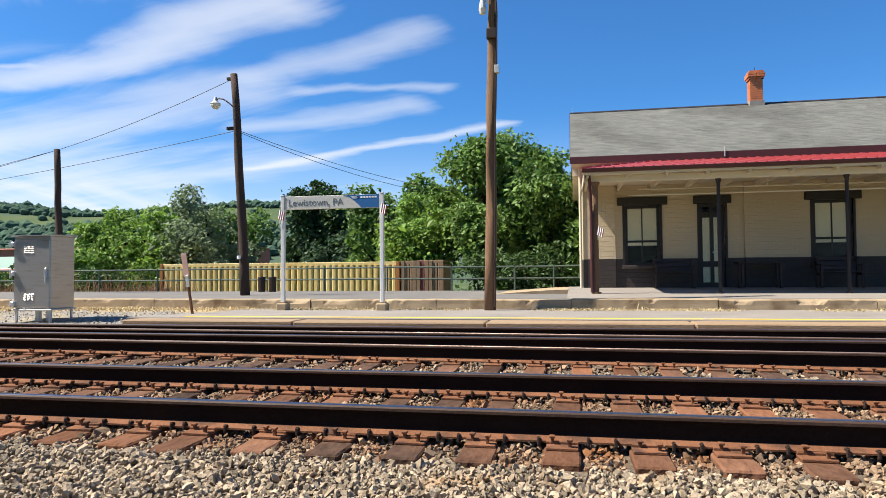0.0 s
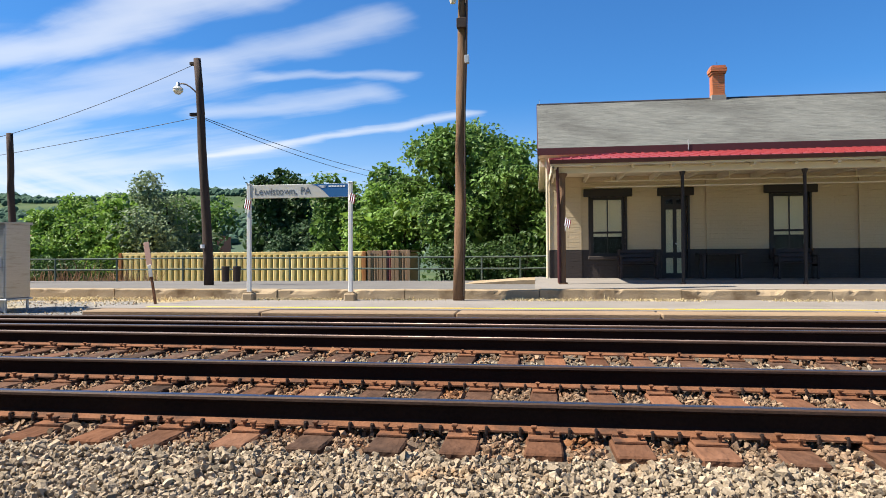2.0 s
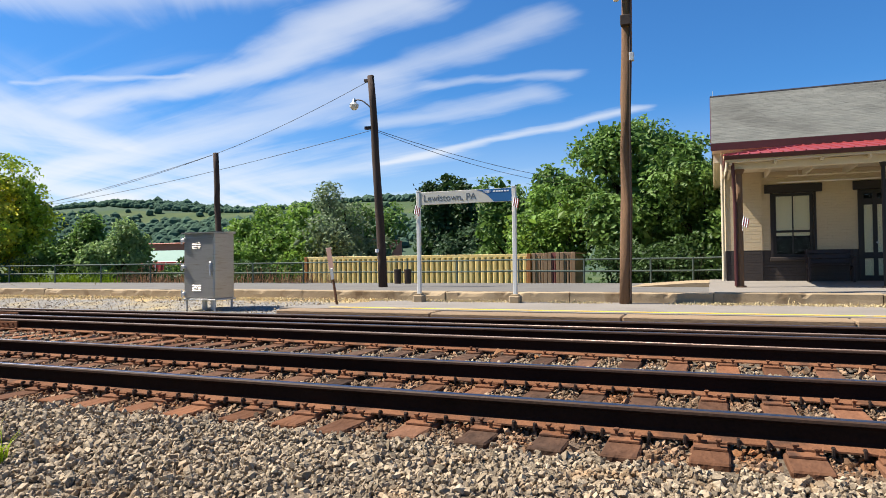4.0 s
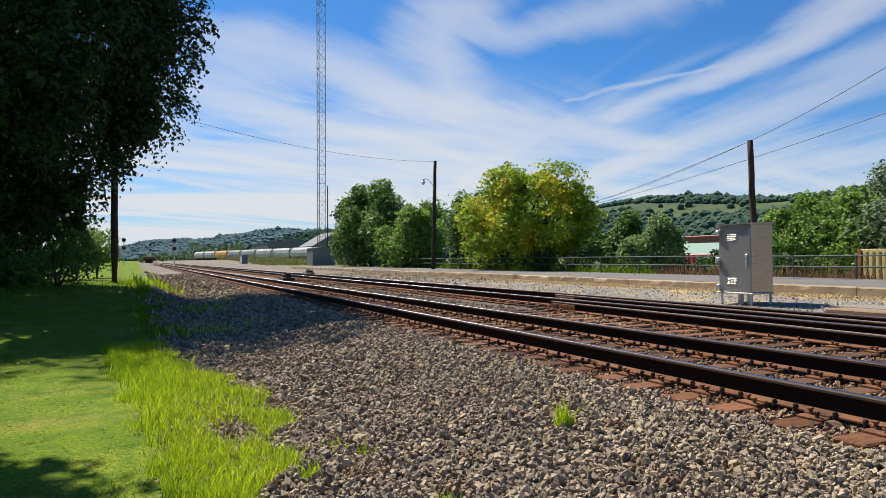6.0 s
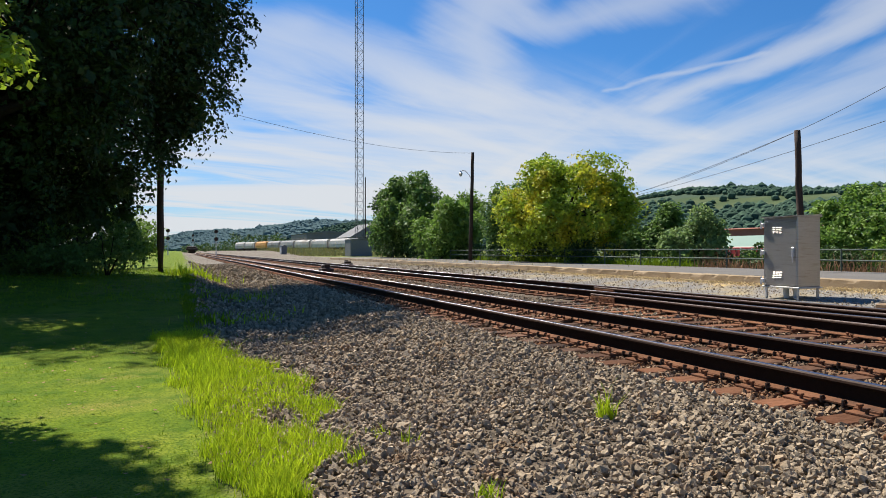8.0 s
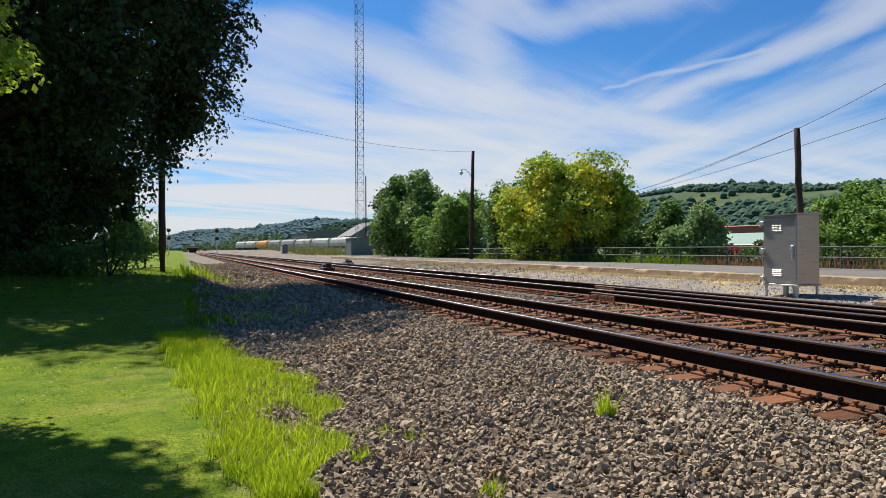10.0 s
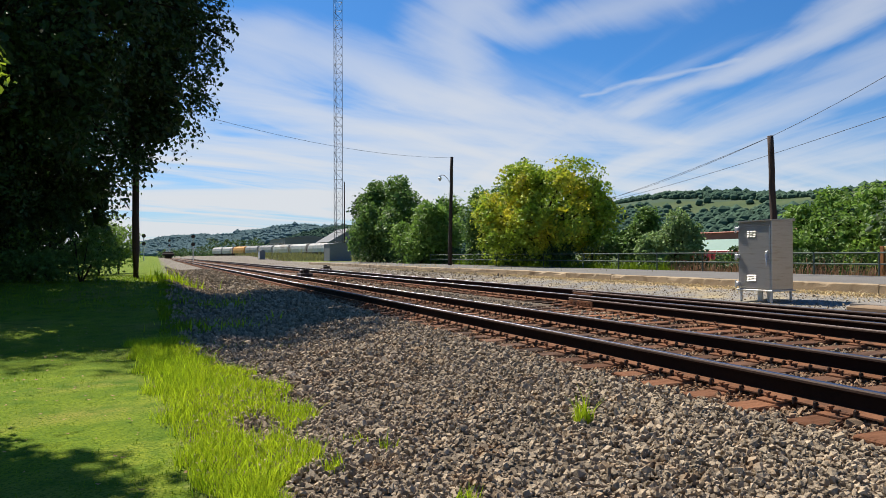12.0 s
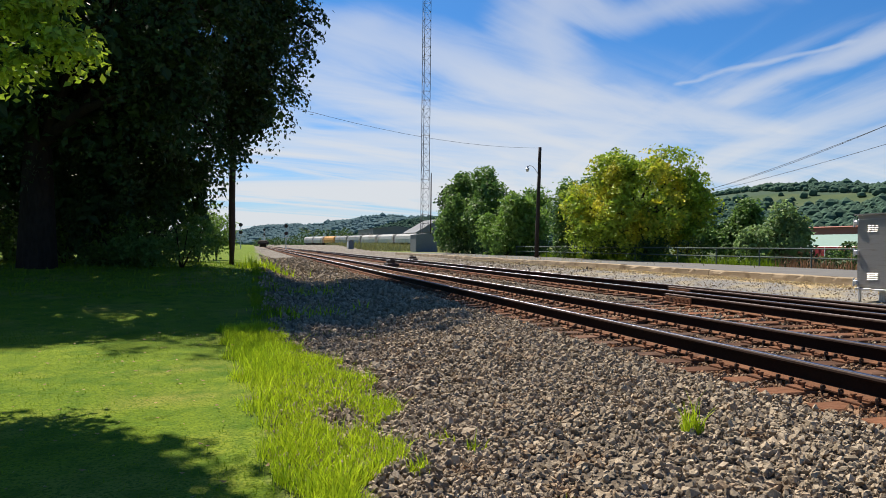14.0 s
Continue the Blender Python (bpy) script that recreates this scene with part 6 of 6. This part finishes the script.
def shrub(x, y, r, h, n, material, label, seed):
    s = thing("shrub", x, y, float(height(x, y)), label, "shrub", "undergrowth below the trees")
    bm = bmesh.new()
    q = random.Random(seed)
    for _ in range(6):
        tube(bm, (0, 0, -0.1), (q.uniform(-r, r) * 0.6, q.uniform(-r, r) * 0.6, h * 0.8), 0.03, 0.01, 5)
    part("woody_base", bm, M["bark"], s)
    crown_mesh(s, lumpy(0, 0, h * 0.5, r, r, h * 0.55, 7, seed), n, 0.17, 0.26, material)


shrub(-29, -9.0, 2.6, 5.5, 5000, M["leaf_dark"], "tall dark undergrowth in deep tree shade", 95)
shrub(-27, -10.5, 2.6, 5.5, 5000, M["leaf_dark"], "tall dark undergrowth in deep tree shade", 96)
for k in range(9):
    a = k / 8
    shrub(-31 - 3 * a + random.uniform(-1, 1), -3.4 - 11 * a, 2.0, random.uniform(3.4, 4.4), 3000, M["leaf_dark"], "tall dark undergrowth in deep tree shade", 80 + k)
for k in range(11):
    a = k / 10
    shrub(-27 - 6 * a + random.uniform(-1, 1), -1.8 - 11.5 * a, 1.5, random.uniform(1.3, 2.2), 2600, M["leaf_mid"], "dense green undergrowth in tree shade", 40 + k)
shrub(-35.5, -1.9, 1.1, 3.4, 4500, M["leaf_bright"], "bright green sapling lit by sun behind the pole", 60)
shrub(-38.5, -1.2, 1.0, 3.0, 3000, M["leaf_bright"], "bright green sapling lit by sun behind the pole", 61)


def bank_bush(x, y, r, h, n, material, label, seed):
    s = thing("bush", x, y, float(height(x, y)), label, "bush", "bushes on the bank behind the fence")
    bm = bmesh.new()
    q = random.Random(seed)
    for _ in range(7):
        tube(bm, (0, 0, -0.1), (q.uniform(-r, r) * 0.6, q.uniform(-r, r) * 0.6, h * 0.75), 0.035, 0.01, 5)
    part("woody_base", bm, M["bark"], s)
    crown_mesh(s, lumpy(0, 0, h * 0.48, r, r, h * 0.55, 6, seed), n, 0.2, 0.28, material)


# bushes below the trees take the darker leaves, shade already in the colour
_r = random.Random(31)
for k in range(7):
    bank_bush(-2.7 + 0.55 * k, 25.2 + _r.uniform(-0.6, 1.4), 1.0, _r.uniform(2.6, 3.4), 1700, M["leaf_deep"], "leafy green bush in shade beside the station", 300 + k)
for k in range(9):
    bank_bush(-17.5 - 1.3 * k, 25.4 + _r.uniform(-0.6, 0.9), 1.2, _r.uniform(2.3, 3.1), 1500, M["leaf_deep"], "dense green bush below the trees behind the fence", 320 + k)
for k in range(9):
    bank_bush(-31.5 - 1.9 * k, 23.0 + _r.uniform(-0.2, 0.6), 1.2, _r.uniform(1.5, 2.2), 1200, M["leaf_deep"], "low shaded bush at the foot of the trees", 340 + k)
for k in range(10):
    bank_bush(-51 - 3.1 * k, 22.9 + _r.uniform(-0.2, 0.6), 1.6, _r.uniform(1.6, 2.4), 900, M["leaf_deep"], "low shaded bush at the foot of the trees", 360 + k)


def weeds(x0, x1, y0, y1):
    def where(n):
        x, y = rng.uniform(x0, x1, n), rng.uniform(y0, y1, n)
        return x, y
    return where


blades("dry_weeds", 900, weeds(-24, -13, 22.3, 23.6), 0.55, 0.03, M["weed_brown"], "tall dry brown weeds behind the fence", 0.5, "weeds")
blades("bank_weeds", 3000, weeds(-48, -24, 22.2, 22.9), 0.45, 0.03, M["grass"], "green weeds on the bank behind the platform", 0.5, "weeds")
blades("dry_kerb_weeds", 1500, weeds(-60, -30, 16.4, 17.6), 0.2, 0.03, M["straw"], "dry weeds on the old platform", 0.8, "weeds")


blades("siding_weeds", 5000, weeds(-190, -112, 20.0, 36.0), 0.6, 0.10, M["weed_green"], "tall green and dry grass beside the siding", 0.7, "weeds")
blades("platform_weeds", 5000, weeds(-60, -22, 16.6, 21.6), 0.13, 0.03, M["weed_green"], "green and dry weeds on the disused platform", 0.7, "weeds")


# ---- far things ----
def lattice_mast():
    t = thing("lattice_mast", -110, 28.6, 0.05, "tall slim steel lattice radio mast", "mast")
    w, h, bay = 0.72, 60.0, 1.5
    legs = [(-w, -w * 0.58), (w, -w * 0.58), (0, w * 1.15)]
    for a in legs:
        bm = bmesh.new()
        tube(bm, (*a, 0), (*a, h), 0.05, n=6)
        part("leg", bm, M["mast_steel"], t)
    for k in range(3):
        bm = bmesh.new()
        a, b = legs[k], legs[(k + 1) % 3]
        z = 0.3
        flip = False
        while z < h - bay:
            p, q = ((*a, z), (*b, z + bay)) if flip else ((*b, z), (*a, z + bay))
            tube(bm, p, q, 0.028, n=4)
            tube(bm, (*a, z), (*b, z), 0.024, n=4)
            z += bay
            flip = not flip
        part("bracing", bm, M["mast_steel"], t)
    bm = bmesh.new()
    tube(bm, (1.0, 0.9, 0), (1.0, 0.9, 13.3), 0.12, 0.09, 8)
    part("side_pole", bm, M["pole_dark"], t)


def shed():
    s = thing("equipment_shed", -107, 28.0, 0.0, "grey metal equipment shed below the mast", "shed")
    bm = bmesh.new()
    box(bm, -2, -2.0, -0.2, 2, 1.6, 2.85, 0.03)
    part("wall", bm, M["slate"], s)
    bm = bmesh.new()
    prism(bm, ((-2.1, 2.85), (1.7, 2.85), (-0.2, 3.1)), "x", -2.1, 2.1)
    part("roof", bm, M["slate"], s)


def hopper_car(x, y, z, turn, material, label):
    c = thing("hopper_car", x, y, z, label, "rail car", "string of parked hopper cars", turn=turn)
    bm = bmesh.new()
    prof = [(-1.5, 1.2), (-1.58, 2.4), (-1.4, 3.4), (-0.8, 3.95), (0, 4.1), (0.8, 3.95), (1.4, 3.4), (1.58, 2.4), (1.5, 1.2)]
    prism(bm, prof, "x", -7.0, 7.0)
    part("car_body", bm, material, c)
    bm = bmesh.new()
    for k in range(-5, 6):
        prism(bm, [(p[0] * 1.03, p[1] * 1.005) for p in prof], "x", k * 1.2 - 0.04, k * 1.2 + 0.04)
    part("ribs", bm, material, c)
    for sx in (-1, 1):
        bm = bmesh.new()
        box(bm, sx * 7.35 - 0.35, -1.45, 1.0, sx * 7.35 + 0.35, 1.45, 1.25)
        for sy in (-1.3, 1.3):
            tube(bm, (sx * 7.55, sy, 1.2), (sx * 7.55, sy, 3.7), 0.05, n=5)
        part("end_platform", bm, M["black_iron"], c, "dark end platform with grab bars")
    for k in (-4.6, 0, 4.6):
        bm = bmesh.new()
        prism(bm, ((k - 1.9, 1.2), (k + 1.9, 1.2), (k + 0.4, 0.45), (k - 0.4, 0.45)), "y", -1.2, 1.2)
        part("hopper_chute", bm, M["black_iron"], c)
    for k in (-6.2, -4.9, 4.9, 6.2):
        bm = bmesh.new()
        tube(bm, (k, -0.8, 0.42), (k, 0.8, 0.42), 0.42, n=14)
        part("wheelset", bm, M["black_iron"], c)


lattice_mast()
shed()
# cars stand on a curved siding far down the line
for k in range(8):
    x, y = -212 - k * 16.1, 49.0 - k * 3.1
    hopper_car(x, y, float(height(x, y)) - 0.15, 10.9, M["hopper_orange"] if k == 5 else M["hopper_dull"] if k in (3, 4) else M["hopper"], "orange covered hopper car parked on a siding" if k == 5 else "dull grey weathered covered hopper car on a siding" if k in (3, 4) else "pale grey covered hopper car parked on a siding")


def far_building(x, y, z, sx, sy, h, roof_h, wall, roof, label):
    b = thing("far_building", x, y, z, label, "building")
    bm = bmesh.new()
    box(bm, -sx / 2, -sy / 2, -1, sx / 2, sy / 2, h)
    part("wall", bm, wall, b)
    bm = bmesh.new()
    prism(bm, ((-sy / 2 - 0.3, h), (sy / 2 + 0.3, h), (0, h + roof_h)), "x", -sx / 2 - 0.3, sx / 2 + 0.3)
    part("roof", bm, roof, b)
    for k in range(int(sx / 4)):
        bm = bmesh.new()
        box(bm, -sx / 2 + 1.2 + 4 * k, -sy / 2 - 0.05, h * 0.35, -sx / 2 + 2.8 + 4 * k, -sy / 2 + 0.02, h * 0.75)
        part("window", bm, M["interior"], b)


far_building(-57.5, 64, -4.1, 22, 14, 5.0, 1.9, M["wall_red"], M["roof_green"], "red building with a pale green metal roof in the valley")
far_building(-76, 100, -4.2, 50, 16, 9.0, 0.5, M["wall_red"], M["wall_red"], "long flat-topped red brick building in the valley")
far_building(-262, 70, 0.8, 24, 18, 5.5, 5.5, M["slate"], M["slate"], "grey mill building with a steep metal roof")
far_building(-335, 66, 0.8, 46, 22, 8.5, 1.2, M["slate"], M["slate"], "long grey metal warehouse beyond the siding")


def truck_trailer(x, y, z, n, label):
    t = thing("trailer", x, y, z, label, "trailer")
    bm = bmesh.new()
    box(bm, -n / 2, -1.2, 0.9, n / 2, 1.2, 3.9, 0.05)
    part("trailer_body", bm, M["red_truck"], t)
    for k in (-n / 2 + 1.0, n / 2 - 1.0, n / 2 - 2.1):
        bm = bmesh.new()
        tube(bm, (k, -1.15, 0.45), (k, 1.15, 0.45), 0.45, n=14)
        part("wheelset", bm, M["black_iron"], t)
    for k in range(int(n / 0.6)):
        bm = bmesh.new()
        box(bm, -n / 2 + 0.3 + 0.6 * k, -1.25, 0.95, -n / 2 + 0.36 + 0.6 * k, -1.18, 3.8)
        part("stake_bar", bm, M["white"] if k % 2 else M["red_truck"], t)


truck_trailer(-43.0, 46, float(height(-43, 46)), 7.0, "red stake trailer parked below the platform")


def signal_mast(x, y, z, h, label):
    s = thing("signal_mast", x, y, z, label, "railway signal")
    bm = bmesh.new()
    tube(bm, (0, 0, -0.3), (0, 0, h), 0.11, 0.09, 8)
    part("mast", bm, M["galv"], s)
    for dz in (h - 0.4, h - 2.0):
        bm = bmesh.new()
        tube(bm, (0.12, 0, dz), (0.2, 0, dz), 0.40, n=16)
        part("target", bm, M["black_iron"], s, "round black signal target")
        bm = bmesh.new()
        for a, b in ((0, 0.25), (0, 0), (0, -0.25)):
            tube(bm, (0.2, a, dz + b), (0.42, a, dz + b), 0.11, n=8)
        part("lamp_hood", bm, M["black_iron"], s)
    bm = bmesh.new()
    box(bm, -0.4, -0.7, h - 2.9, 0.4, 0.7, h - 2.8)
    part("platform", bm, M["galv"], s)


signal_mast(-150, 7.6, 0.3, 5.2, "twin-headed black railway signal beside the tracks")
signal_mast(-150, -1.9, 0.0, 5.6, "twin-headed black railway signal beside the tracks")
signal_mast(-230, 4.2, 0.4, 6.0, "twin-headed black railway signal beside the tracks")


def parked_wagon():
    w = thing("flat_wagon", -185, 3.2, 0.4, "dark low work wagon far down the line", "rail car")
    bm = bmesh.new()
    box(bm, -5, -1.4, 0.7, 5, 1.4, 1.35, 0.1)
    box(bm, -4.2, -1.2, 1.35, 3.0, 1.2, 1.75, 0.15)
    part("wagon_body", bm, M["black_iron"], w)
    for k in (-3.6, 3.6):
        bm = bmesh.new()
        tube(bm, (k, -0.8, 0.45), (k, 0.8, 0.45), 0.45, n=12)
        part("wheelset", bm, M["black_iron"], w)


parked_wagon()


def switch_machine(x, y, turn):
    s = thing("switch_machine", x, y, -0.2, "dark iron switch machine with rods beside the track", "switch machine", "switch machines", turn=turn)
    bm = bmesh.new()
    box(bm, -0.55, -0.38, -0.1, 0.55, 0.30, 0.20, 0.04)
    box(bm, -0.42, -0.30, 0.20, 0.05, 0.22, 0.36, 0.05)
    part("gearbox", bm, M["black_iron"], s)
    bm = bmesh.new()
    tube(bm, (0.30, -0.05, 0.18), (0.30, -0.05, 0.42), 0.17, 0.15, 12)
    part("motor_cover", bm, M["black_iron"], s)
    for dx in (-0.25, 0.2):
        bm = bmesh.new()
        box(bm, dx - 0.05, 0.28, -0.02, dx + 0.05, 1.7, 0.03, 0.008)
        part("throw_rod", bm, M["rust"], s, "rusty throw rod")
    for dx in (-0.5, 0.5):
        bm = bmesh.new()
        box(bm, dx - 0.12, -0.7, -0.2, dx + 0.12, 1.8, -0.09, 0.012)
        part("support_tie", bm, M["tie"], s)


switch_machine(-37.4, 8.35, 0)
switch_machine(-52, 12.9, 180)


def relay_case(x, y, w, h):
    r = thing("relay_case", x, y, float(height(x, y)), "small grey steel relay case before the hopper cars", "relay case")
    bm = bmesh.new()
    box(bm, -w / 2, -0.5, -0.1, w / 2, 0.5, h, 0.03)
    part("body", bm, M["slate"], r)
    bm = bmesh.new()
    prism(bm, ((-0.58, h), (0.58, h), (0.0, h + 0.14)), "x", -w / 2 - 0.06, w / 2 + 0.06)
    part("lid", bm, M["slate"], r)
    for k in (-1, 1):
        bm = bmesh.new()
        box(bm, k * w / 4 - w / 4 + 0.06, -0.53, 0.1, k * w / 4 + w / 4 - 0.06, -0.495, h - 0.1, 0.01)
        part("door", bm, M["galv"], r)


relay_case(-130, 18.9, 2.4, 1.6)


def ridge_forest():
    """Closed woods on the crest and the lower slope, a lumpy crown for each tree; the strip between stays open."""
    def crowns(cuts, k):
        out = []
        for _ in range(k):
            b = bmesh.new()
            bmesh.ops.create_icosphere(b, subdivisions=cuts, radius=1.0)
            v = np.array([q.co[:] for q in b.verts])
            f = np.array([[q.index for q in t.verts] for t in b.faces])
            b.free()
            v = v * rng.uniform(0.82, 1.12, (len(v), 1)) * (1, 1, rng.uniform(0.7, 0.95))
            out.append((v, f))
        return np.array([o[0] for o in out]), out[0][1]

    # both materials carry painted haze, stronger on the farther hills
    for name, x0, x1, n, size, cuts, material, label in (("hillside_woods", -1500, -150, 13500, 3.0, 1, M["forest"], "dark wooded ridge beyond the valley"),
                                                         ("distant_woods", -3300, -1500, 7500, 5.2, 1, M["forest_far"], "wooded hills far off, tinted blue-green for haze")):
        x = rng.uniform(x0, x1, n)
        off = np.where(rng.uniform(0, 1, n) < 0.42, rng.uniform(-70, 25, n), rng.uniform(-310, -70, n))
        y = 560 - 0.22 * np.clip(-x - 800, 0, 4000) + off
        crest = off > -58 + 7 * np.sin(x * 0.013)
        keep = crest | (off < -128 + 16 * np.sin(x * 0.009)) | (rng.uniform(0, 1, n) < 0.03) | (x < -720)
        x, y, crest = x[keep], y[keep], crest[keep]
        shape, f = crowns(cuts, 10)
        r = size * rng.lognormal(0, 0.22, len(x)) * np.where(crest, 1.0, 1.2)
        v = shape[rng.integers(0, 10, len(x))] * r[:, None, None] + np.stack([x, y, height(x, y) + 0.55 * r], -1)[:, None, :]
        f = (f[None] + shape.shape[1] * np.arange(len(x))[:, None, None]).reshape(-1, 3)
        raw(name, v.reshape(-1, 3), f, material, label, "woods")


ridge_forest()


def far_trees():
    """A belt of low trees in the valley behind the sidings."""
    lobes = []
    for _ in range(26):
        x = random.uniform(-440, -405)
        y = random.uniform(31, 60)
        lobes.append((x, y, float(height(x, y)) + random.uniform(3, 8.5), random.uniform(3, 5), random.uniform(3, 5), random.uniform(3, 4.5)))
    for _ in range(40):
        x = random.uniform(-620, -420)
        y = 0.02 * -x + random.uniform(-10, 70)
        lobes.append((x, y, float(height(x, y)) + 2.5, random.uniform(4, 8), random.uniform(4, 7), random.uniform(2.5, 4.5)))
    for _ in range(26):
        x = random.uniform(-600, -300)
        y = random.uniform(-60, -14)
        lobes.append((x, y, float(height(x, y)) + 3, random.uniform(5, 8), random.uniform(5, 8), random.uniform(4, 7)))
    h = thing("distant_trees", 0, 0, 0, "belt of distant green trees beyond the rail yard", "woods", kind="stuff")
    crown_mesh(h, lobes, 12000, 1.3, 1.2, M["leaf_deep"])


far_trees()
